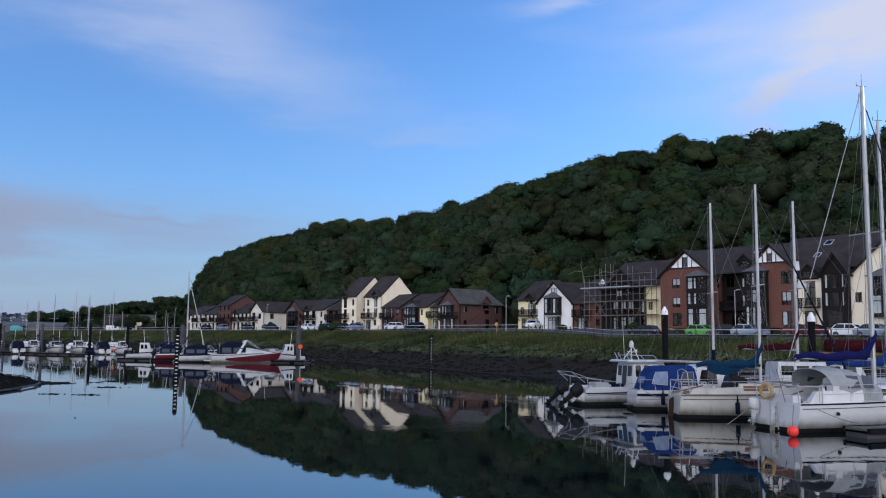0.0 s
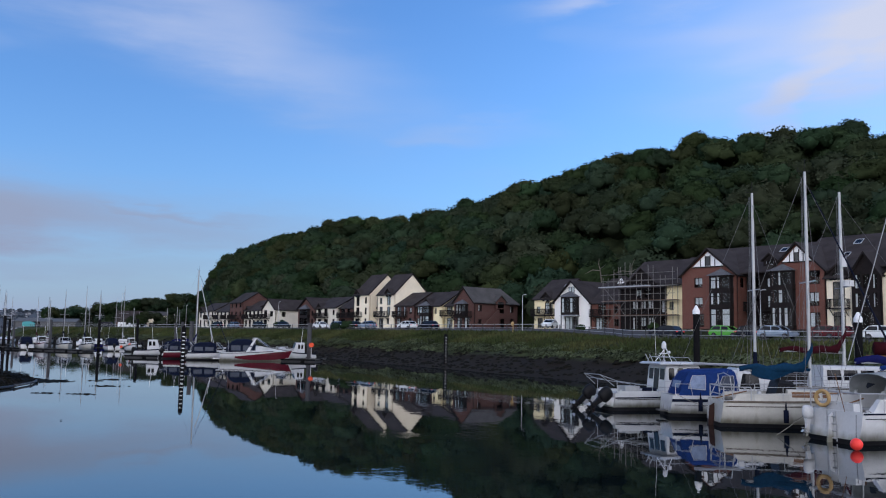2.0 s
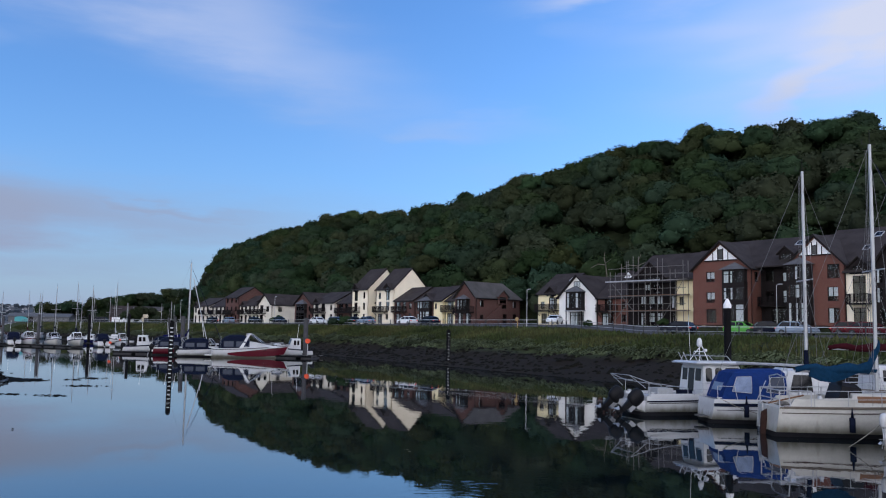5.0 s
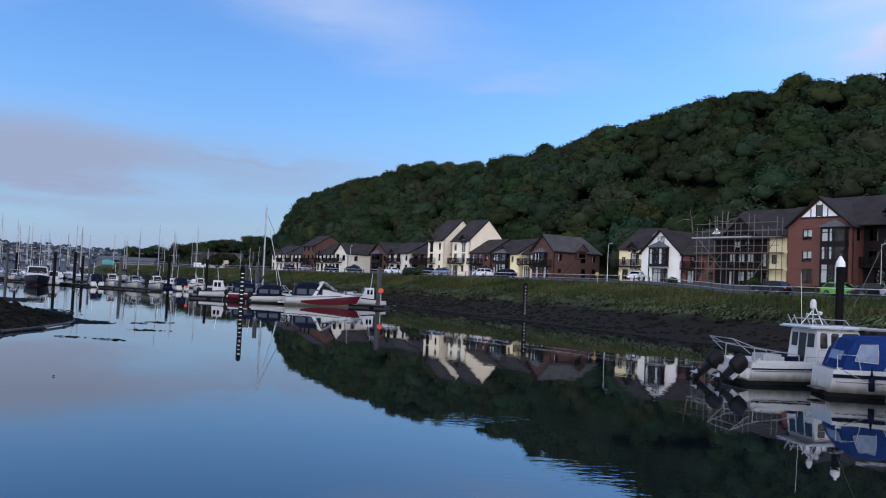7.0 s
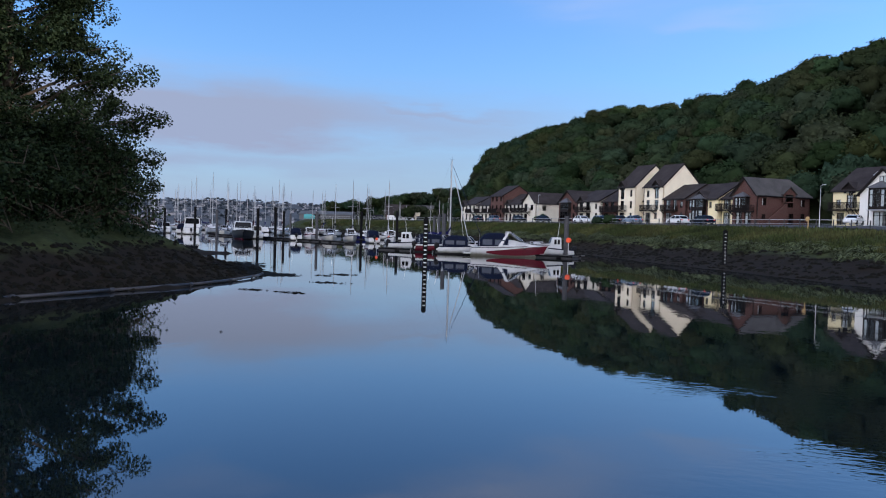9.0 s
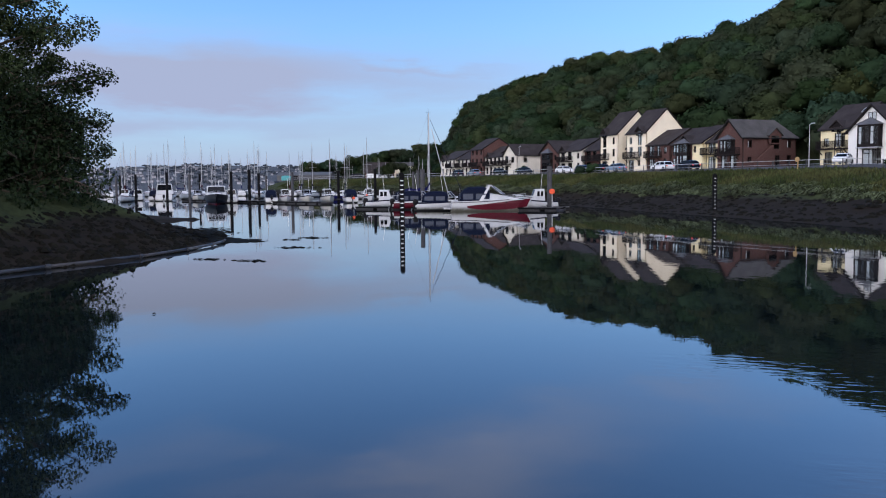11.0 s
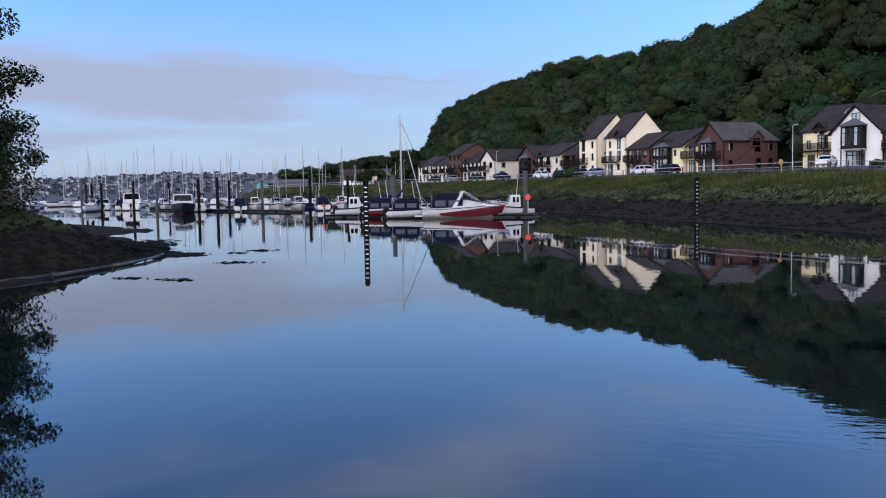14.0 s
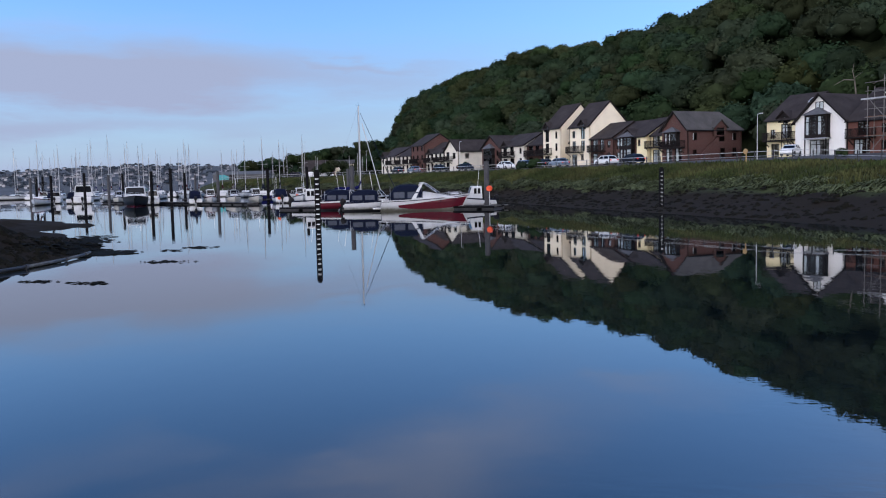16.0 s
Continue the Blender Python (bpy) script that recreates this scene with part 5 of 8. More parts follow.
def windscreen(parent, x, z0, z1, w, rake=0.5, frame_mat="alu"):
    bm = loft([[(x, -w / 2, z0), (x + 0.35, -w * 0.28, z0), (x + 0.35, w * 0.28, z0), (x, w / 2, z0)], [(x - rake, -w / 2 * 0.9, z1), (x - rake + 0.3, -w * 0.26, z1), (x - rake + 0.3, w * 0.26, z1), (x - rake, w / 2 * 0.9, z1)]], False, False)
    ws = part("windscreen", bm, "dark_glass", parent)
    part("screen_frame", rods([((x, -w / 2, z0), (x - rake, -w / 2 * 0.9, z1)), ((x - rake, -w / 2 * 0.9, z1), (x - rake + 0.3, -w * 0.26, z1)), ((x - rake + 0.3, -w * 0.26, z1), (x - rake + 0.3, w * 0.26, z1)), ((x - rake + 0.3, w * 0.26, z1), (x - rake, w / 2 * 0.9, z1)), ((x - rake, w / 2 * 0.9, z1), (x, w / 2, z0)), ((x + 0.35, -w * 0.28, z0), (x - rake + 0.3, -w * 0.26, z1)), ((x + 0.35, w * 0.28, z0), (x - rake + 0.3, w * 0.26, z1))], 0.03), frame_mat, ws)


def canopy(parent, x0, x1, z0, z1, w, mat="navy", clear=True, name="canopy"):
    """A canvas cockpit cover stretched over hoops, with clear panels."""
    rings = []
    n = 7
    for k in range(n):
        t = k / (n - 1)
        x = x0 + (x1 - x0) * t
        top = z0 + (z1 - z0) * (1 - 0.34 * abs(2 * t - 1.15) ** 4.0) - 0.03 * (k % 2)
        hw = w / 2 * (1 - 0.06 * abs(2 * t - 1))
        rings.append([(x, -hw, z0), (x, -hw * 0.97, z0 + (top - z0) * 0.6), (x, -hw * 0.8, z0 + (top - z0) * 0.93), (x, 0, top), (x, hw * 0.8, z0 + (top - z0) * 0.93), (x, hw * 0.97, z0 + (top - z0) * 0.6), (x, hw, z0)])
    c = part(name, loft(rings, True, True), mat, parent, smooth=False)
    if clear:
        h = z1 - z0
        for k in range(2):
            xa = x0 + (x1 - x0) * (0.12 + 0.42 * k)
            xb = xa + (x1 - x0) * 0.33
            for s in (-1, 1):
                bm = bmesh.new()
                q = [(xa, s * (w / 2 * 0.995 + 0.015), z0 + h * 0.14), (xb, s * (w / 2 * 0.995 + 0.015), z0 + h * 0.14), (xb, s * (w / 2 * 0.955 + 0.015), z0 + h * 0.52), (xa, s * (w / 2 * 0.955 + 0.015), z0 + h * 0.52)]
                bm.faces.new([bm.verts.new(p) for p in q])
                part("clear_panel", bm, M["clear_vinyl"], c)
    for t in (0.02, 0.5, 0.98):
        part("hoop", rods([((x0 + (x1 - x0) * t, -w / 2 * 0.99, z0), (x0 + (x1 - x0) * t, -w / 2 * 0.79, z0 + (z1 - z0) * 0.9))], 0.016), "alu", c)
    return c


def rails(parent, half, sheer, L, t0, t1, h=0.55, r=0.012, name="guard_rail"):
    """Stanchions along both sides with two rails through them."""
    ts = np.linspace(t0, t1, 7)
    for s in (-1, 1):
        pts = [Vector((t * L + (0.3 * (t - 0.6) / 0.4 if t > 0.6 else 0), s * half(min(t, 0.97)) * 0.93, sheer(t))) for t in ts]
        up = [[p + Vector((0, 0, h * k)) for p in pts] for k in (1.0, 0.5)]
        posts = [(p, q) for p, q in zip(pts, up[0])]
        if r < 0.015:
            for k in (0, 1):
                part(name, rods(list(zip(up[k], up[k][1:])), r, 5), "alu", parent)
            for row in posts:
                part("stanchion", rods([row], r * 1.15, 5), "alu", parent)
        else:
            part(name, rods(list(zip(up[0], up[0][1:])) + posts, r, 5), "alu", parent)


def outboard(parent, x, y, z, tilt=35, mat="black", size=1.0):
    """An outboard engine on its bracket, tilted about the top of the leg."""
    m = Matrix.Translation((x, y, z)) @ Matrix.Rotation(radians(tilt), 4, "Y") @ Matrix.Scale(size, 4)
    oval = [(math.cos(q), math.sin(q)) for q in np.linspace(0, 6.283, 15)[:-1]]
    rings = [[(0.31 * k * c + o, 0.23 * k * s * (1.0 if c < 0 else 0.92), h) for c, s in oval] for k, h, o in ((0.6, 0.0, 0.02), (0.92, 0.08, 0.0), (1.02, 0.2, -0.01), (1.05, 0.38, -0.02), (0.98, 0.52, -0.03), (0.78, 0.62, -0.05), (0.4, 0.67, -0.06))]
    o = part("outboard_engine", loft(rings), mat, parent, "rounded outboard engine", smooth=True, at=m)
    part("leg", loft([[(-0.17, -0.1, 0.05), (0.13, -0.1, 0.05), (0.13, 0.1, 0.05), (-0.17, 0.1, 0.05)], [(-0.13, -0.07, -0.22), (0.1, -0.07, -0.22), (0.1, 0.07, -0.22), (-0.13, 0.07, -0.22)], [(-0.12, -0.035, -0.62), (0.06, -0.035, -0.62), (0.06, 0.035, -0.62), (-0.12, 0.035, -0.62)]]), mat, o)
    part("cavitation_plate", boxes((-0.3, 0.08, -0.12, 0.12, -0.47, -0.45)), mat, o)
    gear = rod(rod(bmesh.new(), (0.16, 0, -0.66), (0.02, 0, -0.66), 0.02, 0.075, 10), (0.02, 0, -0.66), (-0.2, 0, -0.66), 0.075, 0.06, 10)
    part("gearcase", gear, mat, o, smooth=True)
    part("skeg", loft([[(-0.1, -0.012, -0.7), (0.08, -0.012, -0.7), (0.08, 0.012, -0.7), (-0.1, 0.012, -0.7)], [(-0.12, -0.008, -0.88), (-0.02, -0.008, -0.88), (-0.02, 0.008, -0.88), (-0.12, 0.008, -0.88)]]), mat, o)
    pr = bmesh.new()
    for q in (0.4, 2.5, 4.6):
        u = Vector((0, math.cos(q), math.sin(q)))
        w = Vector((0.05, -math.sin(q) * 0.08, math.cos(q) * 0.08))
        c = Vector((-0.23, 0, -0.66))
        pts = [c + u * 0.04 - w * 0.5, c + u * 0.17 - w, c + u * 0.18 + w, c + u * 0.04 + w * 0.5]
        va = [pr.verts.new(p) for p in pts]
        vb = [pr.verts.new(p + Vector((0.012, 0, 0))) for p in pts]
        pr.faces.new(va)
        pr.faces.new(vb[::-1])
        for k in range(4):
            pr.faces.new((va[k], vb[k], vb[(k + 1) % 4], va[(k + 1) % 4]))
    part("propeller", pr, "steel", o)
    part("bracket", boxes((0.1, 0.26, -0.1, 0.1, -0.25, 0.08)), "steel", o)


def hood(parent, x0, x1, z0, z1, w, mat, name="sprayhood", front=0.35):
    """A canvas hood open towards the stern, on bent tube hoops."""
    arc = [(math.cos(q), math.sin(q)) for q in np.linspace(0, math.pi, 13)]
    def ring(x, top, hw, tuck):
        return [(x + tuck * (1 - max(0, s) ** 0.5), hw * (abs(c) ** 0.7) * (1 if c > 0 else -1), z0 + (top - z0) * max(0, s) ** 0.62) for c, s in arc]
    L = x1 - x0
    rows = [ring(x0, z1 - 0.06, w / 2, 0.45), ring(x0 + 0.32 * L, z1, w / 2, 0.25), ring(x0 + 0.62 * L, z1 - 0.1, w / 2 * 0.97, 0.1), ring(x1, z0 + (z1 - z0) * front, w / 2 * 0.88, 0.0)]
    bm = bmesh.new()
    for off in (0.0, 0.02):
        vs = [[bm.verts.new((p[0], p[1] * (1 - off), p[2] - off)) for p in r] for r in rows]
        for a, b in zip(vs, vs[1:]):
            for k in range(12):
                bm.faces.new((a[k], a[k + 1], b[k + 1], b[k]))
    h = part(name, bm, mat, parent, smooth=True)
    for r in rows[:3]:
        part("hoop", rods(list(zip(r, r[1:])), 0.018, 6), "alu", h)
    return h


def rig(parent, x, h, B, L, boom=3.0, boom_z=1.9, cover="indigo", sheer_z=1.0, mast_r=0.075, forestay=True, wrap=True):
    """Mast, spreaders, wires, and a boom with its stowed sail."""
    m = part("mast", rod(rod(bmesh.new(), (x, 0, sheer_z - 0.3), (x, 0, h * 0.7), mast_r), (x, 0, h * 0.7), (x, 0, h), mast_r, mast_r * 0.75), "alu", parent)
    part("spreader", rods([((x, -B * 0.33, h * 0.56), (x, B * 0.33, h * 0.56))], 0.025), "alu", m)
    part("masthead", rods([((x - 0.3, 0, h + 0.02), (x + 0.25, 0, h + 0.02)), ((x, 0, h), (x, 0, h + 0.55)), ((x - 0.28, 0, h), (x - 0.28, 0, h + 0.2))], 0.012, 5), "black", m)
    rows = [((x, s * B * 0.33, h * 0.56), (x, 0, h * 0.97)) for s in (-1, 1)] + [((x, s * B * 0.33, h * 0.56), (x, s * B * 0.46, sheer_z)) for s in (-1, 1)]
    rows += [((x, 0, h), (0.1, 0, sheer_z))]
    rows += [((x - 0.14, s * 0.05, h * 0.98), (x - 0.2, s * 0.09, sheer_z + 0.3)) for s in (-1, 1)] + [((x, s * 0.05, h * 0.54), (x - 0.7 * f, s * B * 0.45, sheer_z)) for s in (-1, 1) for f in (-1, 1)]
    if forestay:
        rows += [((x, 0, h * 0.96), (L, 0, sheer_z + 0.25))]
    if parent.name.startswith("moored_yacht"):
        tagged(part("rigging", rods(rows, 0.0075, 4), "wire", m), kind="stuff")
    else:
        for row in rows:
            part("stay_wire", rods([row], 0.0075, 5), "wire", m)
    b = part("boom", rods([((x, 0, boom_z), (x - boom, 0, boom_z + 0.06))], 0.06), "alu", parent)
    if cover:
        rings = []
        for k in range(9):
            t = k / 8
            xx = x + 0.1 - (boom + 0.1) * t
            r = 0.19 * (1 - 0.5 * t) * (1 + 0.16 * math.sin(k * 2.3))
            zz = boom_z + 0.12 + (0.55 * max(0, 0.16 - t) / 0.16) - 0.05 * math.sin(k * 1.7)
            rings.append([(xx, r * 0.8 * math.cos(q), zz + r * 1.25 * math.sin(q) + (0.34 if t < 0.02 else 0)) for q in np.linspace(0, 6.283, 9)[:-1]])
        part("sail_cover", loft(rings), cover, b, smooth=True)
    if wrap:
        part("furled_sail", rod(bmesh.new(), (L * 0.985, 0, sheer_z + 0.4), (x + 0.2, 0, h * 0.93), 0.055, 0.02), "navy", m)
    return m


def fender(parent, x, y, z, mat="navy"):
    part("fender", rod(rod(bmesh.new(), (x, y, z), (x, y, z - 0.5), 0.1, 0.1, 10), (x, y, z + 0.35), (x, y, z), 0.012, 0.05, 6), mat, parent, smooth=True)


def stripe(parent, half, sheer, L, drop, deep, mat, name="cove_stripe"):
    """A painted line along both sides of a hull, a given drop below the deck edge."""
    bm = bmesh.new()
    for s_ in (-1, 1):
        last = None
        for t in np.linspace(0.01, 0.97, 18):
            z = sheer(t) - drop
            x = t * L + (z - 0.1) * 0.55 * max(0, t - 0.6) / 0.4
            y = s_ * (half(t) * 1.0 + 0.012)
            now = [bm.verts.new((x, y, z)), bm.verts.new((x, y, z - deep))]
            if last:
                bm.faces.new((last[0], now[0], now[1], last[1]))
            last = now
    part(name, bm, mat, parent)


def winch(parent, x, y, z):
    part("winch", rod(rod(bmesh.new(), (x, y, z), (x, y, z + 0.1), 0.09, 0.06, 10), (x, y, z + 0.1), (x, y, z + 0.17), 0.06, 0.08, 10), "steel", parent)


def cleat(parent, x, y, z):
    part("cleat", boxes((x - 0.1, x + 0.1, y - 0.015, y + 0.015, z + 0.04, z + 0.07), (x - 0.04, x + 0.04, y - 0.012, y + 0.012, z, z + 0.04)), "steel", parent)


def mooring_line(parent, p, q, sag=0.15, r=0.014, mat="rope"):
    """A slack rope between two points."""
    p, q = Vector(p), Vector(q)
    pts = [p.lerp(q, k / 8) - Vector((0, 0, sag * 4 * (k / 8) * (1 - k / 8))) for k in range(9)]
    part("mooring_line", rods(list(zip(pts, pts[1:])), r, 5), mat, parent)


def rope_coil(parent, x, y, z, r=0.16):
    bm = bmesh.new()
    for k in range(3):
        ring = [(x + (r - 0.03 * k) * math.cos(q), y + (r - 0.03 * k) * math.sin(q), z + 0.02 + 0.03 * k) for q in np.linspace(0, 6.283, 13)]
        for u, v in zip(ring, ring[1:]):
            rod(bm, u, v, 0.018, sides=5)
    part("rope_coil", bm, "rope", parent)


M["rope"] = material("weathered_rope", (0.20, 0.19, 0.17), 0.9, vary=0.3, scale=8)
M["clear_vinyl"] = material("clear_vinyl_window", (0.045, 0.055, 0.08), 0.2, vary=0.15, spec=0.15)
M["pale_vinyl"] = material("pale_vinyl_window", (0.16, 0.21, 0.32), 0.25, vary=0.25, spec=0.2)
M["pale_canvas"] = material("pale_grey_canvas", (0.25, 0.265, 0.27), 0.85, vary=0.15, scale=4, bump=0.3)
M["weathered_teak"] = material("weathered_teak", (0.12, 0.10, 0.08), 0.85, vary=0.25, scale=6)
M["rudder_brown"] = material("rust_brown_paint", (0.035, 0.015, 0.011), 0.85, vary=0.35, scale=5)


def at(x, y, turn):
    return pose(x, y, 0, 0, 0, turn)


# -- the pontoon berths close by --
b1 = thing("fishing_boat", at(7.35, 46.34, 18), "white fishing boat with wheelhouse and twin black outboards", "boat")
half, sheer = hull(b1, 7.4, 2.5, 0.86, 1.15, band="navy", band_h=0.03, drop=0.2)
wh = cabin(b1, 3.25, 5.45, 0.8, 2.25, 1.85, 1.66, 0.1, 0.12, wins=0, name="wheelhouse")
part("roof", loft([[(2.95, -0.98, 2.25), (5.75, -0.94, 2.25), (5.75, 0.94, 2.25), (2.95, 0.98, 2.25)], [(2.9, -1.0, 2.31), (5.8, -0.96, 2.31), (5.8, 0.96, 2.31), (2.9, 1.0, 2.31)], [(3.05, -0.88, 2.38), (5.6, -0.84, 2.38), (5.6, 0.84, 2.38), (3.05, 0.88, 2.38)]]), "gelcoat", wh)
for s in (-1, 1):
    for xa, xb, lo in ((3.48, 3.82, 1.48), (4.0, 4.36, 1.42), (4.52, 5.34, 1.3)):
        wy = lambda x, z: s * (0.925 * (1 - 0.14 * (x - 3.25) / 2.2) - 0.085 * (z - 0.8) / 1.3 + 0.018)
        q = [(xa + 0.04, lo), (xb - 0.04, lo), (xb, lo + 0.06), (xb, 2.02), (xb - 0.05, 2.09), (xa + 0.07, 2.09), (xa, 2.02), (xa, lo + 0.06)]
        part("window", loft([[(x, wy(x, z), z) for x, z in q], [(x, wy(x, z) - s * 0.03, z) for x, z in q]]), "dark_glass", wh)
for y0, y1, lo in ((-0.72, -0.3, 1.5), (-0.2, 0.25, 1.0), (0.35, 0.72, 1.5)):
    bx = lambda z: 3.25 + 0.108 * (z - 0.8) / 1.3 - 0.016
    part("rear_window" if lo > 1.2 else "door", loft([[(bx(z), y, z) for y, z in ((y0, lo), (y1, lo), (y1, 2.05), (y0, 2.05))], [(bx(z) + 0.03, y, z) for y, z in ((y0, lo), (y1, lo), (y1, 2.05), (y0, 2.05))]]), "dark_glass", wh)
part("front_window", loft([[(5.5, -0.7, 1.3), (5.5, 0.7, 1.3), (5.42, 0.72, 2.15), (5.42, -0.72, 2.15)], [(5.46, -0.7, 1.3), (5.46, 0.7, 1.3), (5.38, 0.72, 2.15), (5.38, -0.72, 2.15)]]), "dark_glass", wh)
wh.location.x -= 0.4
cabin(b1, 5.0, 6.6, 0.85, 1.3, 1.5, 0.9, 0.6, 0.0, wins=1, name="cuddy")
part("roof_rail", rods([((3.2, s * 0.7, 2.38), (3.35, s * 0.7, 2.62)) for s in (-1, 1)] + [((3.35, s * 0.7, 2.62), (4.7, s * 0.7, 2.62)) for s in (-1, 1)] + [((4.7, s * 0.7, 2.62), (4.95, s * 0.7, 2.38)) for s in (-1, 1)] + [((3.35, -0.7, 2.62), (3.35, 0.7, 2.62))], 0.016), "alu", wh)
part("radar_post", rods([((3.75, 0, 2.38), (3.75, 0, 3.1)), ((4.2, 0, 2.4), (3.78, 0, 3.25)), ((3.4, 0.25, 2.4), (3.72, 0, 2.95)), ((3.75, -0.42, 2.8), (3.75, 0.42, 2.8))], 0.02), "white_paint", wh)
part("deck_lamp", rod(bmesh.new(), (3.68, -0.42, 2.86), (3.82, -0.42, 2.86), 0.08, sides=10), "gelcoat", wh)
part("radome", rod(rod(rod(bmesh.new(), (3.75, 0, 3.0), (3.75, 0, 3.08), 0.06, 0.13, 12), (3.75, 0, 3.08), (3.75, 0, 3.3), 0.13, 0.12, 12), (3.75, 0, 3.3), (3.75, 0, 3.42), 0.12, 0.05, 12), "gelcoat", wh)
part("aerial", rods([((3.6, 0.5, 2.4), (3.5, 0.5, 4.5))], 0.009), "white_paint", wh)
part("stern_rail", rods([((2.0, s * 1.1, 0.9), (2.0, s * 1.08, 1.2)) for s in (-1, 1)] + [((2.0, s * 1.08, 1.2), (0.1, s * 1.0, 1.45)) for s in (-1, 1)] + [((0.1, s * 1.0, 1.45), (-0.75, s * 0.85, 1.75)) for s in (-1, 1)] + [((0.1, s * 1.05, 0.88), (0.1, s * 1.0, 1.45)) for s in (-1, 1)] + [((-0.75, -0.85, 1.75), (-0.75, 0.85, 1.75)), ((-0.75, -0.85, 1.75), (-0.05, -1.0, 1.2)), ((-0.75, 0.85, 1.75), (-0.05, 1.0, 1.2)), ((-0.6, -0.85, 1.55), (-0.6, 0.85, 1.55))], 0.016), "alu", b1)
part("side_rail", rods([((2.3, s * 1.15, 1.14), (3.3, s * 1.15, 1.14)) for s in (-1, 1)] + [((k, s * 1.15, 0.88), (k, s * 1.15, 1.14)) for k in (2.3, 3.3) for s in (-1, 1)], 0.016), "alu", b1)
part("bait_box", boxes((0.9, 1.7, -0.4, 0.4, 0.8, 1.16)), "grey_canvas", b1)
part("coaming", boxes((0.1, 3.2, -1.14, -1.0, 0.84, 0.96), (0.1, 3.2, 1.0, 1.14, 0.84, 0.96)), "gelcoat", b1)
rails(b1, half, sheer, 7.4, 0.72, 0.98, 0.5)
stripe(b1, half, sheer, 7.4, 0.3, 0.025, "black")
for s_ in (-1, 1):
    cleat(b1, 0.3, s_ * 1.02, 0.96)
    part("rod_holder", rods([((2.95, s_ * 0.8, 2.38), (2.75, s_ * 0.8, 2.75)), ((2.95, s_ * 0.4, 2.38), (2.75, s_ * 0.4, 2.75))], 0.025), "alu", b1)
part("deck_crate", boxes((1.9, 2.45, -0.75, -0.3, 0.8, 1.1)), "navy", b1)
mooring_line(b1, (6.6, -0.6, 1.2), (7.4, -1.9, 0.3), 0.2)
outboard(b1, -0.72, -0.85, 0.55, 52, size=1.08)
outboard(b1, -0.72, 0.85, 0.55, 48, size=1.08)
part("engine_bracket", loft([[(-0.45, -0.95, 0.3), (0.0, -0.98, 0.2), (0.0, 0.98, 0.2), (-0.45, 0.95, 0.3)], [(-0.42, -0.95, 0.62), (0.0, -0.98, 0.66), (0.0, 0.98, 0.66), (-0.42, 0.95, 0.62)]]), "gelcoat", b1)

b2 = thing("cockpit_tent_yacht", at(9.75, 43.7, 0), "small white motor-sailer with royal blue cockpit tent", "boat")
half, sheer = hull(b2, 7.4, 2.5, 0.98, 1.25, band="navy", band_h=0.1, drop=0.16)
tent = part("cockpit_tent", loft([[(0.3, -1.06, 0.98), (3.05, -1.04, 0.98), (3.05, 1.04, 0.98), (0.3, 1.06, 0.98)], [(0.52, -1.0, 1.62), (2.98, -0.99, 1.64), (2.98, 0.99, 1.64), (0.52, 1.0, 1.62)], [(0.8, -0.9, 2.02), (2.9, -0.88, 2.06), (2.9, 0.88, 2.06), (0.8, 0.9, 2.02)], [(1.0, -0.62, 2.13), (2.8, -0.6, 2.2), (2.8, 0.6, 2.2), (1.0, 0.62, 2.13)]]), "blue", b2)
for s in (-1, 1):
    ty = lambda z: s * (1.08 - 0.06 * (z - 0.98) / 0.64 if z < 1.62 else 1.02 - 0.25 * (z - 1.62))
    for xa, xb, col in ((0.72, 1.5, "pale_vinyl"), (2.1, 2.8, "clear_vinyl")):
        q = [(xa, 1.3), (xb, 1.24), (xb + 0.02, 1.6), (xb + 0.02, 1.9), (xa + 0.22, 1.88), (xa + 0.1, 1.6)]
        part("clear_panel", loft([[(x, ty(z), z) for x, z in q], [(x, ty(z) - s * 0.02, z) for x, z in q]]), col, tent)
        edge = [(x, ty(z) + s * 0.004, z) for x, z in q]
        part("panel_frame", rods(list(zip(edge, edge[1:] + edge[:1])), 0.012, 5), "alu", tent)
    part("stay", rods([((1.7, s * 1.1, 1.0), (2.1, s * 0.97, 1.75))], 0.016), "alu", tent)
part("stern_window", loft([[(0.4, -0.6, 1.3), (0.4, 0.6, 1.3), (0.52, 0.6, 1.62), (0.52, -0.6, 1.62)], [(0.38, -0.6, 1.3), (0.38, 0.6, 1.3), (0.5, 0.6, 1.62), (0.5, -0.6, 1.62)]]), "pale_vinyl", tent)
cabin(b2, 2.8, 5.6, 1.0, 2.16, 1.95, 1.6, 1.5, 0.05, wins=1, win_z=(1.32, 2.0))
part("arch", loft([[(2.8, -0.99, 1.0), (3.0, -0.99, 1.0), (3.0, 0.99, 1.0), (2.8, 0.99, 1.0)], [(3.05, -0.86, 2.16), (3.3, -0.86, 2.16), (3.3, 0.86, 2.16), (3.05, 0.86, 2.16)], [(3.1, -0.6, 2.25), (3.35, -0.6, 2.25), (3.35, 0.6, 2.25), (3.1, 0.6, 2.25)]]), "gelcoat", b2)
rig(b2, 4.15, 10.55, 2.5, 7.4, 2.9, 2.35, None, 1.1, wrap=False)
part("mast_wrap", rod(bmesh.new(), (4.15, 0, 2.2), (4.15, 0, 3.0), 0.12, 0.09), "navy", b2)
rails(b2, half, sheer, 7.4, 0.5, 0.98, 0.5, 0.012)
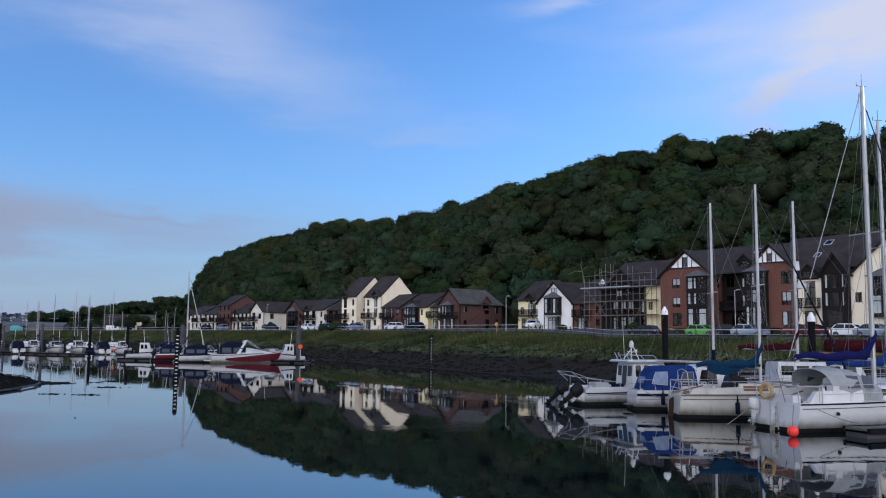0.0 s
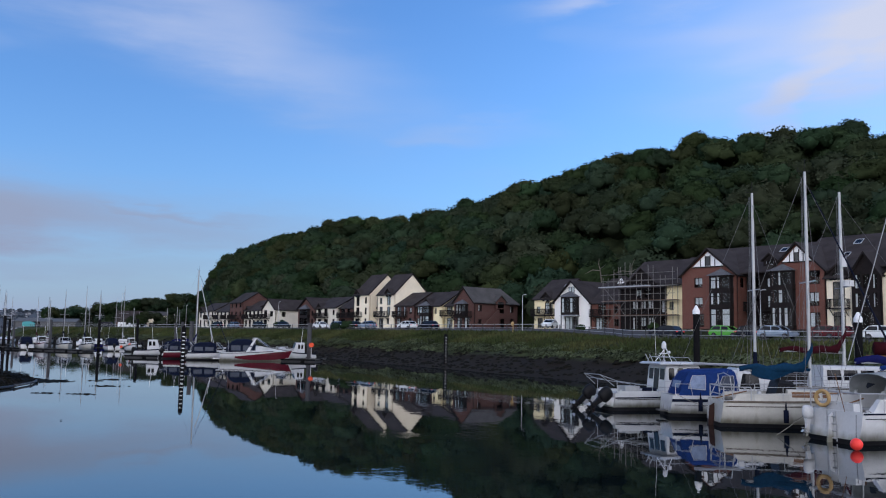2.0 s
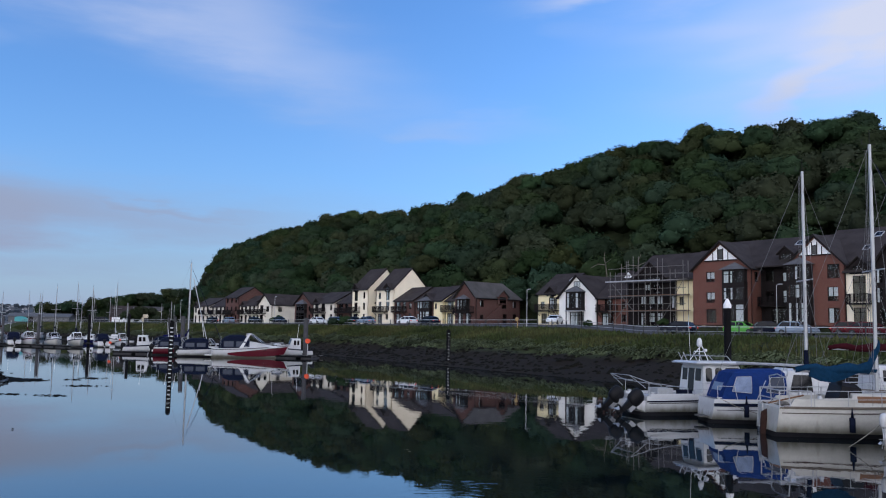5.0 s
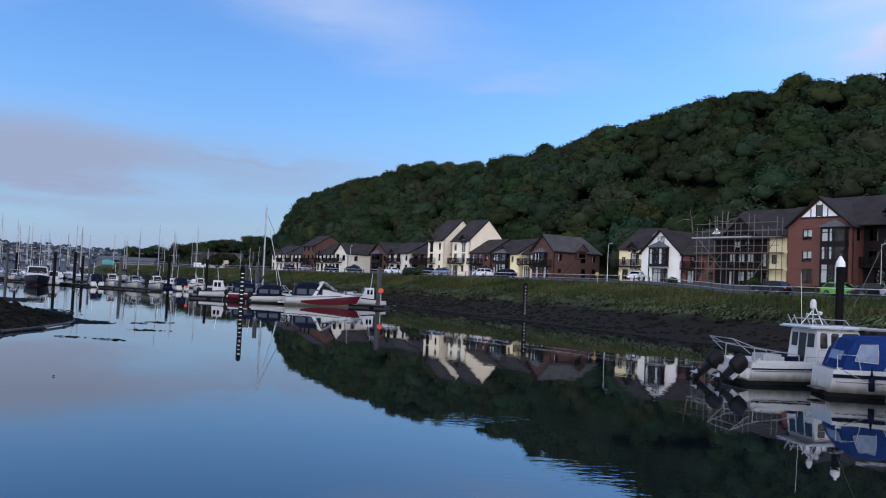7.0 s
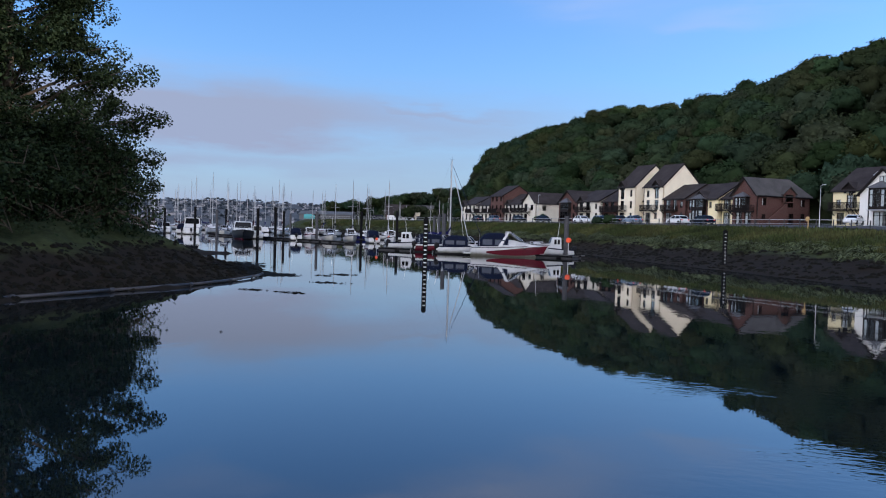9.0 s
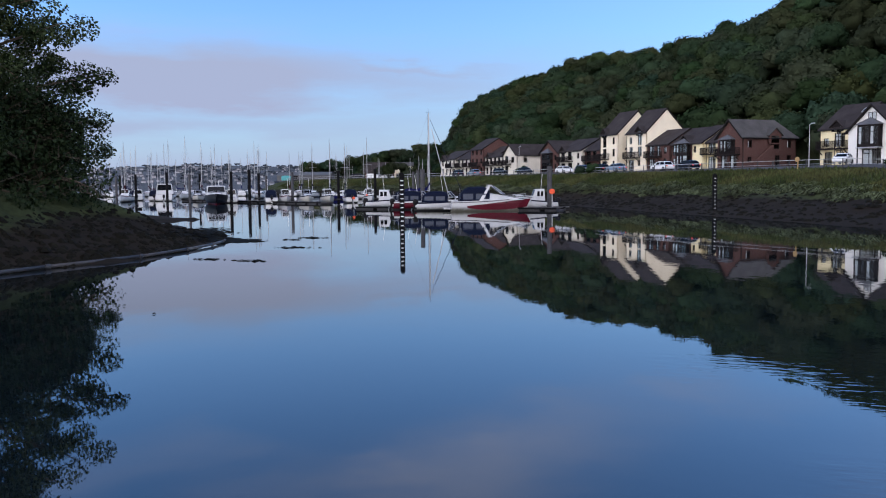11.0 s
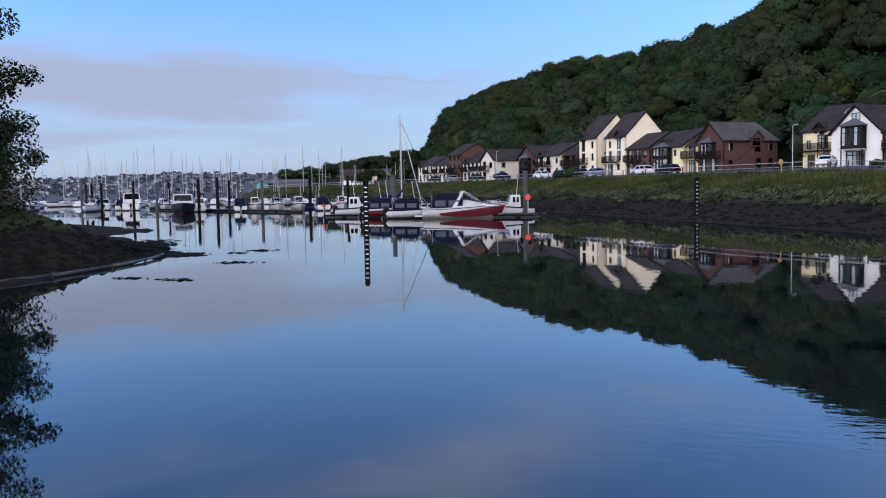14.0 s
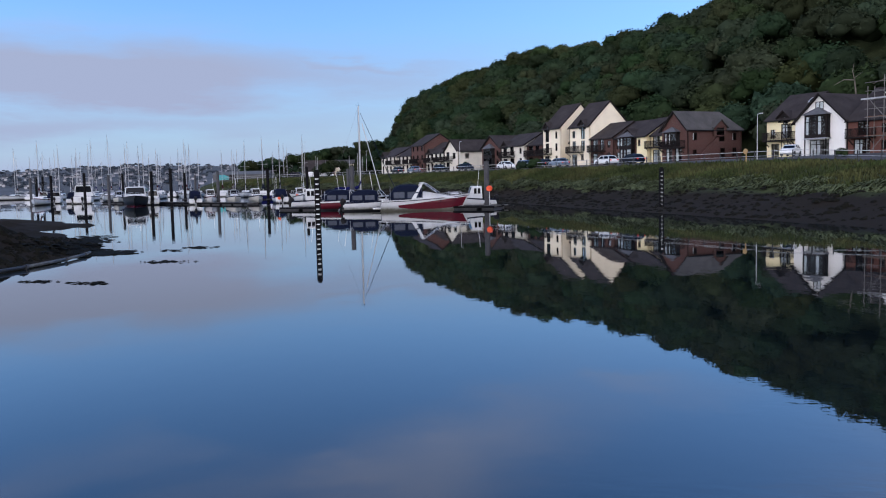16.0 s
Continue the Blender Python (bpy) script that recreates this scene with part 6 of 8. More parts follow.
part("stern_rail", rods([((0.15, s_ * 1.02, 0.98), (0.15, s_ * 1.0, 1.5)) for s_ in (-1, 1)] + [((0.15, s_ * 1.0, 1.5), (0.8, s_ * 1.12, 1.5)) for s_ in (-1, 1)] + [((0.8, s_ * 1.12, 1.5), (0.9, s_ * 1.14, 0.98)) for s_ in (-1, 1)], 0.014), "alu", b2)
fender(b2, 1.2, -1.3, 0.8)
stripe(b2, half, sheer, 7.4, 0.42, 0.02, "navy")
for s_ in (-1, 1):
    cleat(b2, 0.2, s_ * 1.05, 0.98)
    part("grab_rail", rods([((3.5, s_ * 0.72, 2.14), (4.4, s_ * 0.66, 2.1))], 0.018), "alu", b2)
part("boarding_step", boxes((-0.5, -0.13, -0.7, 0.1, 0.22, 0.28)), "pontoon", b2)
mooring_line(b2, (0.2, -1.05, 1.02), (3.0, -1.9, 0.3), 0.2)

b3 = thing("old_yacht", at(10.75, 39.5, -2), "weathered white yacht with teal sail cover and rust stains", "boat")
half, sheer = hull(b3, 8.2, 2.7, 1.02, 1.3, top="old_gelcoat", band="weathered_teak", band_h=0.03)
cabin(b3, 2.6, 6.2, 1.02, 1.55, 1.9, 1.5, 0.9, 0.1, mat="old_gelcoat", wins=2, win_mat="wood")
part("companion_hood", loft([[(2.2, -0.62, 1.1), (3.2, -0.6, 1.1), (3.2, 0.6, 1.1), (2.2, 0.62, 1.1)], [(2.42, -0.58, 1.8), (3.1, -0.55, 1.72), (3.1, 0.55, 1.72), (2.42, 0.58, 1.8)], [(2.5, -0.42, 1.94), (3.0, -0.4, 1.84), (3.0, 0.4, 1.84), (2.5, 0.42, 1.94)]]), "black", b3)
rig(b3, 3.9, 10.75, 2.7, 8.2, 2.9, 2.25, "teal", 1.15)
part("sail_drape", loft([[(1.5 + 0.4 * k, -0.06, 2.1 - 0.22 * math.sin(k * 0.9)), (1.5 + 0.4 * k, 0.06, 2.1 - 0.22 * math.sin(k * 0.9)), (1.5 + 0.4 * k, 0.1, 2.4), (1.5 + 0.4 * k, -0.1, 2.4)] for k in range(7)]), "teal", b3)
part("pushpit", rods([((0.05, s * 1.05, 1.0), (0.05, s * 1.05, 1.62)) for s in (-1, 1)] + [((0.05, -1.05, 1.62), (0.05, 1.05, 1.62)), ((0.05, -1.05, 1.3), (0.05, 1.05, 1.3)), ((0.05, -1.05, 1.62), (1.1, -1.2, 1.62)), ((1.1, -1.2, 1.62), (1.1, -1.2, 1.0)), ((0.05, 1.05, 1.62), (1.1, 1.2, 1.62)), ((1.1, 1.2, 1.62), (1.1, 1.2, 1.0))], 0.025), "alu", b3)
part("rudder", loft([[(-0.34, -0.035, -0.25), (-0.08, -0.035, -0.25), (-0.08, 0.035, -0.25), (-0.34, 0.035, -0.25)], [(-0.26, -0.035, 0.78), (-0.06, -0.035, 0.9), (-0.06, 0.035, 0.9), (-0.26, 0.035, 0.78)]]), "rudder_brown", b3, "rust-stained rudder")
part("boarding_ladder", rods([((-0.1, 0.35, 0.0), (-0.1, 0.35, 1.1)), ((-0.1, 0.75, 0.0), (-0.1, 0.75, 1.1))] + [((-0.1, 0.35, z), (-0.1, 0.75, z)) for z in (0.2, 0.5, 0.8)], 0.025), "alu", b3)
rails(b3, half, sheer, 8.2, 0.15, 0.98, 0.6)
fender(b3, 2.4, -1.42, 0.75)
stripe(b3, half, sheer, 8.2, 0.16, 0.03, "rudder_brown")
part("toe_rail", rods([((t * 8.2, s_ * half(t) * 0.98, sheer(t) + 0.03), ((t + 0.08) * 8.2, s_ * half(t + 0.08) * 0.98, sheer(t + 0.08) + 0.03)) for t in np.arange(0.02, 0.9, 0.08) for s_ in (-1, 1)], 0.03, 5), "weathered_teak", b3)
for s_ in (-1, 1):
    part("coaming", loft([[(0.4, s_ * 1.0, 1.02), (2.7, s_ * 0.98, 1.02), (2.7, s_ * 0.86, 1.02), (0.4, s_ * 0.88, 1.02)], [(0.6, s_ * 0.97, 1.32), (2.7, s_ * 0.95, 1.4), (2.7, s_ * 0.87, 1.4), (0.6, s_ * 0.89, 1.32)]]), "old_gelcoat", b3)
    winch(b3, 1.5, s_ * 0.92, 1.36)
    cleat(b3, 0.3, s_ * 1.05, 1.02)
    part("gantry", rods([((0.45, s_ * 1.0, 1.05), (0.35, s_ * 0.9, 2.05)), ((0.35, s_ * 0.9, 2.05), (0.35, 0, 2.15))], 0.022), "alu", b3)
part("hatch", boxes((4.9, 5.4, -0.28, 0.28, 1.56, 1.62)), "dark_glass", b3)
part("grab_rail", rods([((3.2, s_ * 0.62, 1.62), (5.4, s_ * 0.52, 1.6)) for s_ in (-1, 1)], 0.022), "weathered_teak", b3)
part("cockpit_sole", boxes((0.5, 2.55, -0.86, 0.86, 0.85, 1.03)), "weathered_teak", b3)
part("tiller", rods([((0.0, 0, 1.1), (1.3, 0.08, 1.4))], 0.03), "wood", b3)
rope_coil(b3, 1.9, -0.6, 1.04)
rope_coil(b3, 0.7, 0.5, 1.04, 0.2)
mooring_line(b3, (0.3, 1.05, 1.06), (1.8, 2.0, 0.36), 0.15)
mooring_line(b3, (6.9, 0.7, 1.2), (5.2, 2.0, 0.36), 0.2)

b4 = thing("sprayhood_yacht", at(13.2, 33.9, 18), "white cruising yacht with pale sprayhood and indigo sail cover", "boat")
half, sheer = hull(b4, 9.6, 3.1, 1.12, 1.45, band="navy", band_h=0.03, drop=0.02)
cabin(b4, 2.9, 7.4, 1.1, 1.75, 2.2, 1.7, 1.3, 0.1, wins=3, win_z=(1.35, 1.6))
hood(b4, 1.55, 4.3, 1.2, 2.45, 2.35, "pale_canvas", front=0.5)
part("cockpit_coaming", loft([[(0.5, s_ * 1.28, 1.1), (3.2, s_ * 1.2, 1.1), (3.2, s_ * 0.95, 1.1), (0.5, s_ * 1.0, 1.1)][::s_] for s_ in (1,)] + [[(0.9, 1.2, 1.55), (3.2, 1.12, 1.62), (3.2, 0.98, 1.62), (0.9, 1.02, 1.55)]]), "gelcoat", b4)
part("cockpit_coaming", loft([[(0.5, -1.28, 1.1), (0.5, -1.0, 1.1), (3.2, -0.95, 1.1), (3.2, -1.2, 1.1)], [(0.9, -1.2, 1.55), (0.9, -1.02, 1.55), (3.2, -0.98, 1.62), (3.2, -1.12, 1.62)]]), "gelcoat", b4)
part("helm_seat", loft([[(2.3, -0.5, 1.75), (2.7, -0.5, 1.75), (2.7, -0.05, 1.75), (2.3, -0.05, 1.75)], [(2.26, -0.54, 1.82), (2.74, -0.54, 1.82), (2.74, 0.0, 1.82), (2.26, 0.0, 1.82)], [(2.3, -0.5, 2.02), (2.66, -0.5, 2.02), (2.66, -0.05, 2.02), (2.3, -0.05, 2.02)]]), "gelcoat", b4)
part("pedestal", rods([((2.5, -0.27, 1.1), (2.5, -0.27, 1.76))], 0.06), "gelcoat", b4)
part("companionway", boxes((2.86, 2.895, -0.55, 0.55, 1.15, 1.7)), "dark_glass", b4)
rig(b4, 4.9, 14.3, 3.1, 9.6, 3.9, 2.75, "indigo", 1.3, 0.1)
part("topping_lift", rods([((4.9, 0, 14.2), (0.7, 0, 2.85))], 0.012, 5), "alu", b4)
rails(b4, half, sheer, 9.6, 0.1, 0.98, 0.65)
part("pushpit", rods([((0.05, s * 1.2, 1.1), (0.05, s * 1.2, 1.75)) for s in (-1, 1)] + [((0.05, -1.2, 1.75), (0.05, 1.2, 1.75)), ((0.05, -1.2, 1.75), (1.0, -1.4, 1.75)), ((1.0, -1.4, 1.75), (1.0, -1.4, 1.1)), ((0.05, 1.2, 1.75), (1.0, 1.4, 1.75)), ((1.0, 1.4, 1.75), (1.0, 1.4, 1.1))], 0.028), "alu", b4)
stripe(b4, half, sheer, 9.6, 0.2, 0.025, "navy")
for s_ in (-1, 1):
    wy = lambda f: s_ * (1.175 * f + 0.014)
    for xa, xb in ((2.45, 3.1), (3.25, 3.75)):
        part("hood_window", loft([[(xa, wy(0.985), 1.66), (xb, wy(0.97), 1.66), (xb, wy(0.82), 2.12), (xa + 0.05, wy(0.83), 2.16)], [(xa, wy(0.97), 1.66), (xb, wy(0.955), 1.66), (xb, wy(0.805), 2.12), (xa + 0.05, wy(0.815), 2.16)]]), "clear_vinyl", b4, "clear vinyl window in the hood")
    winch(b4, 2.0, s_ * 1.1, 1.58)
    winch(b4, 1.3, s_ * 1.1, 1.56)
    cleat(b4, 0.35, s_ * 1.2, 1.12)
    cleat(b4, 8.2, s_ * 0.6, 1.4)
    part("porthole", rod(bmesh.new(), (1.6, s_ * 1.5, 0.72), (1.6, s_ * 1.56, 0.72), 0.07, sides=12), "black", b4)
mooring_line(b4, (0.35, -1.2, 1.18), (2.6, -2.2, 0.35), 0.2)
mooring_line(b4, (6.4, -1.45, 1.3), (4.2, -2.2, 0.35), 0.15)
mooring_line(b4, (0.2, 1.2, 1.15), (-0.9, 1.9, 0.05), 0.05)
part("stern_locker", boxes((0.12, 0.5, -0.8, 0.8, 1.1, 1.38)), "gelcoat", b4)
part("cockpit_sole", boxes((0.55, 2.85, -0.94, 0.94, 0.9, 1.11)), "weathered_teak", b4)
part("tiller", rods([((0.15, 0, 1.2), (1.4, 0.1, 1.5))], 0.03), "wood", b4)
part("ensign_staff", rods([((0.02, -0.5, 1.1), (-0.35, -0.5, 2.4))], 0.014), "wood", b4)
fender(b4, 5.2, -1.62, 0.85, "white_paint")
bm = bmesh.new()
rings = [[(0.0 + 0.07 * math.sin(q), (0.26 + 0.07 * math.cos(q)) * math.cos(p), (0.26 + 0.07 * math.cos(q)) * math.sin(p)) for q in np.linspace(0, 6.283, 9)[:-1]] for p in np.linspace(0, 6.283, 17)]
part("lifebuoy", loft(rings, True, False), "straw", b4, "yellow horseshoe lifebuoy", smooth=True, at=Matrix.Translation((-0.08, 0.45, 1.5)) @ Matrix.Rotation(radians(15), 4, "Z"))
outboard(b4, -0.3, 0.95, 0.72, 4, "gelcoat", 0.72)
part("stern_ladder", rods([((-0.12, -0.25, 0.05), (-0.12, -0.25, 1.1)), ((-0.12, 0.2, 0.05), (-0.12, 0.2, 1.1))] + [((-0.12, -0.25, z), (-0.12, 0.2, z)) for z in (0.15, 0.4, 0.65, 0.9)], 0.025), "alu", b4)
part("rudder", loft([[(-0.34, -0.03, -0.3), (-0.1, -0.03, -0.3), (-0.1, 0.03, -0.3), (-0.34, 0.03, -0.3)], [(-0.24, -0.03, 0.9), (-0.06, -0.03, 1.05), (-0.06, 0.03, 1.05), (-0.24, 0.03, 0.9)]]), "gelcoat", b4)
part("dinghy_seat", boxes((1.7, 2.0, -1.2, -0.85, 1.5, 1.75)), "gelcoat", b4)
buoy = thing("red_fender", at(12.87, 31.55, 0), "round red fender hanging at a yacht's quarter", "fender")
bm = bmesh.new()
bmesh.ops.create_uvsphere(bm, u_segments=16, v_segments=10, radius=0.2)
part("ball", bm, "buoy_red", buoy, smooth=True, at=Matrix.Translation((0, 0, 0.2)))
part("eye", rods([((0, 0, 0.4), (0, 0, 0.52)), ((0, 0, 0.5), (0.25, 0.5, 1.1))], 0.012), "wire", buoy)

sail_bag = thing("sail_bag", pose(18.6, 32.6, 0.345, 0, 0, 18), "white sail bag lying on the grey pontoon", "sail bag")
part("bag", loft([[(-0.8 + 0.2 * k, 0.26 * math.sin(0.35 + 0.31 * k) * math.cos(q), 0.17 + 0.16 * (1 + 0.2 * math.sin(k * 1.9)) * math.sin(q)) for q in np.linspace(0, 6.283, 11)[:-1]] for k in range(9)]), "gelcoat", sail_bag, smooth=True)
part("strap", loft([[(0.1 + w, 0.262 * math.cos(q), 0.17 + 0.185 * math.sin(q)) for q in np.linspace(0, 6.283, 13)[:-1]] for w in (0, 0.05)], True, False), "navy", sail_bag)

b6 = thing("motor_sailer", at(15.6, 47.6, -4), "white motor-sailer with long wheelhouse and maroon sail covers", "boat")
half, sheer = hull(b6, 10.5, 3.2, 1.1, 1.5, band="wood")
cabin(b6, 2.6, 7.6, 1.1, 2.35, 2.4, 2.1, 0.6, 0.1, wins=5, name="wheelhouse", win_z=(1.65, 2.15))
rig(b6, 4.1, 11.3, 3.2, 10.5, 3.2, 3.0, "maroon", 1.3, 0.09, wrap=False)
part("radar", rod(bmesh.new(), (4.4, 0, 6.4), (4.4, 0, 6.7), 0.3, 0.3, 12), "gelcoat", b6)
part("deck_light", rod(bmesh.new(), (4.22, 0, 7.4), (4.22, 0, 7.9), 0.16, 0.12, 10), "gelcoat", b6)
part("mizzen_cover", loft([[(5.6 + 0.7 * k, 0.26 * math.cos(q), 3.25 + 0.34 * math.sin(q)) for q in np.linspace(0, 6.283, 9)[:-1]] for k in range(7)]), "maroon", b6, smooth=True)
part("foredeck_boom", rods([((5.2, 0, 2.85), (10.2, 0, 2.75))], 0.07), "wood", b6)
rails(b6, half, sheer, 10.5, 0.05, 0.98, 0.7)

b7 = thing("white_yacht", at(18.7, 42.0, 8), "white yacht with bare mast moored beside others", "boat")
half, sheer = hull(b7, 9.0, 2.9, 1.1, 1.4, band="navy", band_h=0.06)
cabin(b7, 2.8, 6.6, 1.1, 1.7, 2.0, 1.6, 1.0, 0.1, wins=3)
rig(b7, 3.5, 14.7, 2.9, 9.0, 3.3, 2.3, "blue", 1.3, 0.09)
rails(b7, half, sheer, 9.0, 0.05, 0.98, 0.6)


def pontoon(x, y, turn, L, W=2.2, label="floating grey timber-decked pontoon"):
    p = thing("pontoon", at(x, y, turn), label, "pontoon", "marina pontoons")
    for k in np.arange(0, L - 0.5, 3.2):
        part("float", boxes((k, min(k + 2.6, L), -W / 2 + 0.15, W / 2 - 0.15, -0.4, 0.16)), "grey_pile", p)
    part("frame", boxes((0, L, -W / 2, -W / 2 + 0.14, 0.16, 0.36), (0, L, W / 2 - 0.14, W / 2, 0.16, 0.36)), "pile", p)
    me = None
    for k in np.arange(0, L, 0.75):
        if me is None:
            me = mesh("deck_board", boxes((0, 0.7, -W / 2 + 0.145, W / 2 - 0.145, 0.26, 0.34)), "pontoon")
        ob = new("deck_board", me)
        ob.parent = p
        ob.matrix_basis = Matrix.Translation((k, 0, 0))
    return p


pontoon(15.2, 31.6, 18, 12, 1.3)
pontoon(12.9, 41.6, 0, 5.5, 1.1)


def mooring_pile(x, y, top, r=0.3, mat="pile", cap="white_paint", label="tall black steel mooring pile with white cap"):
    p = thing("mooring_pile", at(x, y, 0), label, "pile", "mooring piles")
    part("shaft", rod(bmesh.new(), (0, 0, -2.6), (0, 0, top), r, r, 16), mat, p, smooth=False)
    if cap:
        part("cap", rod(rod(bmesh.new(), (0, 0, top + 0.003), (0, 0, top + 0.22), r * 1.12, r * 1.12, 16), (0, 0, top + 0.22), (0, 0, top + 0.55), r * 1.1, 0.05, 16), cap, p)
    part("collar", rod(bmesh.new(), (0, 0, 0.45), (0, 0, 0.62), r * 1.35, r * 1.35, 12), "grey_pile", p)
    return p


mooring_pile(14.9, 56.9, 5.15, 0.2)
mooring_pile(21.2, 48.9, 4.6, 0.2)

# -- tide poles with white bands --
for (x, y, h, lab) in ((-25.4, 82.6, 3.95, "black and white banded tide pole standing in the water"), (-1.2, 104.0, 3.75, "black and white banded tide pole near the mud bank")):
    tp = thing("tide_pole", at(x, y, 20), lab, "marker pole", "tide poles")
    part("pole", boxes((-0.2, 0.2, -0.12, 0.12, -1.6, h), (-0.13, 0.13, -0.08, 0.08, h, h + 0.12)), "pile", tp)
    bw_ = 0.12 if x < -10 else 0.085
    for k in range(int(h / 0.36)):
        part("white_band", boxes((-bw_, bw_, -0.132, -0.121, 0.15 + k * 0.36, 0.15 + k * 0.36 + bw_ * 0.55)), "white_paint", tp)

# -- the red sports cruiser and its neighbours --
rb = thing("sports_cruiser", at(-29.6, 110.6, 20) @ Matrix.Scale(0.93, 4, (1, 0, 0)), "maroon and white sports cruiser with arch and dark canopy", "boat")
half, sheer = hull(rb, 9.2, 3.0, 1.12, 1.62, top="gelcoat", low="gelcoat", band="navy", band_h=0.04, drop=0.1)
for s in (-1, 1):
    side = bmesh.new()
    rows = []
    for t in np.linspace(0.2, 0.985, 15):
        f = (t - 0.2) / 0.785
        hi, lo = sheer(t) - 0.24 - 0.3 * (1 - f) ** 1.5, 0.15 + 0.3 * f ** 5 + 0.25 * (1 - f) ** 6
        wide = [(0.17, 0.93 - 0.12 * t), (0.6 * sheer(t) + 0.04, 0.99), (sheer(t), 1.0)]
        put = lambda z: (t * 9.2 + (z - 0.1) * 0.55 * max(0, t - 0.6) / 0.4, s * (half(t) * lerp(z, wide) + 0.03), z)
        rows.append([side.verts.new(put(z)) for z in (hi, max(lo + 0.05, min(hi - 0.05, 0.6 * sheer(t) + 0.04)), lo)])
    for p, q in zip(rows, rows[1:]):
        for k in (0, 1):
            side.faces.new((p[k], q[k], q[k + 1], p[k + 1]))
    part("side_flash", side, "red_hull", rb, "maroon flash widening to the bow")
    part("porthole", rod(bmesh.new(), (6.6, s * 1.2, 0.98), (6.6, s * 1.34, 0.98), 0.09, sides=12), "dark_glass", rb)
part("swim_platform", boxes((-1.0, -0.12, -1.2, 1.2, 0.25, 0.38)), "gelcoat", rb)
cabin(rb, 3.6, 8.7, 1.25, 1.98, 2.5, 1.3, 3.6, 0.1, wins=0)
windscreen(rb, 6.2, 1.85, 2.8, 2.2, 1.35, "gelcoat")
part("bow_locker", loft([[(7.9, -0.5, 1.6), (8.9, -0.25, 1.62), (8.9, 0.25, 1.62), (7.9, 0.5, 1.6)], [(7.95, -0.42, 1.78), (8.7, -0.2, 1.76), (8.7, 0.2, 1.76), (7.95, 0.42, 1.78)]]), "gelcoat", rb)
for s in (-1, 1):
    part("radar_arch", loft([[(3.3, s * 1.3, 1.2), (3.75, s * 1.3, 1.2), (3.75, s * 1.2, 1.2), (3.3, s * 1.2, 1.2)], [(4.45, s * 1.02, 2.86), (4.7, s * 1.02, 2.86), (4.7, s * 0.94, 2.86), (4.45, s * 0.94, 2.86)]]), "gelcoat", rb)
part("arch_top", boxes((4.4, 4.85, -1.04, 1.04, 2.86, 2.95)), "gelcoat", rb)
canopy(rb, 0.9, 4.6, 1.1, 2.78, 2.45, "navy")
rails(rb, half, sheer, 9.0, 0.62, 0.98, 0.32, 0.012)


def cruiser(x, y, turn, L, cover="navy", hullmat="gelcoat", band="navy", label="white motor cruiser with dark canvas cockpit cover", tall=1.0, wheel=False, aer=True, wide=1.0, low="antifoul"):
    b = thing("motor_cruiser", at(x, y, turn), label, "boat", "boats on the marina pontoons")
    hf, sh = hull(b, L, L * 0.34, 0.95 * tall, 1.35 * tall, top=hullmat, band=band, low=low)
    if wheel:
        cabin(b, L * 0.3, L * 0.62, 1.0 * tall, 2.4 * tall, L * 0.25 * wide, L * 0.21 * wide, 0.5 * wide ** 3, 0.05, wins=2, name="wheelhouse")
        cabin(b, L * 0.6, L * 0.85, 1.0 * tall, 1.5 * tall, L * 0.22, L * 0.14, 0.6, 0.0, wins=1)
    else:
        cabin(b, L * 0.45, L * 0.88, 1.05 * tall, 1.6 * tall, L * 0.25, L * 0.15, L * 0.18, 0.1, wins=2)
        windscreen(b, L * 0.56, 1.45 * tall, 2.2 * tall, L * 0.25, 0.6)
        if cover:
            canopy(b, L * 0.06, L * 0.48, 1.0 * tall, 2.3 * tall, L * 0.27, cover)
    rails(b, hf, sh, L, 0.5, 0.98, 0.5, 0.02)
    outboard(b, -0.3, 0, 0.7, 15)
    if aer:
        part("aerial", rods([((L * 0.4, 0.5, 2.2), (L * 0.36, 0.5, 4.2))], 0.02, 5), "white_paint", b)
    return b


cruiser(-18.9, 118.0, 205, 5.0, None, label="small white cabin boat behind the lifebuoy post", wheel=True)
cruiser(-34.2, 112.2, 18, 7.5, "navy", label="white cruiser under a full navy canopy")
cruiser(-38.5, 116.0, 18, 7.0, "navy", "red_hull", "gelcoat", "maroon and white cruiser with navy canopy")
cruiser(-41.5, 122.5, 24, 6.5, "navy", label="white cruiser with navy canopy beside the mast")
cruiser(-44.5, 122.0, 10, 5.5, None, wheel=True, label="small white wheelhouse boat with gear on its roof")
yb = thing("blue_yacht", at(-42.6, 129.0, 10), "white yacht with tall bare mast", "boat")
half, sheer = hull(yb, 9.0, 2.9, 1.1, 1.4, band="navy")
cabin(yb, 2.8, 6.4, 1.1, 1.7, 2.0, 1.6, 1.0, 0.1, wins=3)
rig(yb, 4.2, 12.8, 2.9, 9.0, 3.4, 2.2, "indigo", 1.3, 0.09)
part("spinnaker_pole", rods([((7.0, -0.6, 1.3), (4.6, 0, 10.6))], 0.06), "alu", yb)
pontoon(-44, 118.5, -12, 27, 2.4)
pontoon(-24.5, 115.6, 10, 7, 1.8)
mooring_pile(-19.0, 114.2, 5.0, 0.28, "grey_pile", None, "weathered grey mooring pile")
mooring_pile(-36.5, 121.0, 5.0, 0.28, "grey_pile", None, "weathered grey mooring pile")
lb = thing("lifebuoy_post", at(-18.5, 113.0, 0), "orange lifebuoy housing on a short post", "lifebuoy", "lifebuoy posts")
part("post", rods([((0, 0, 0.4), (0, 0, 1.8))], 0.05), "steel", lb)
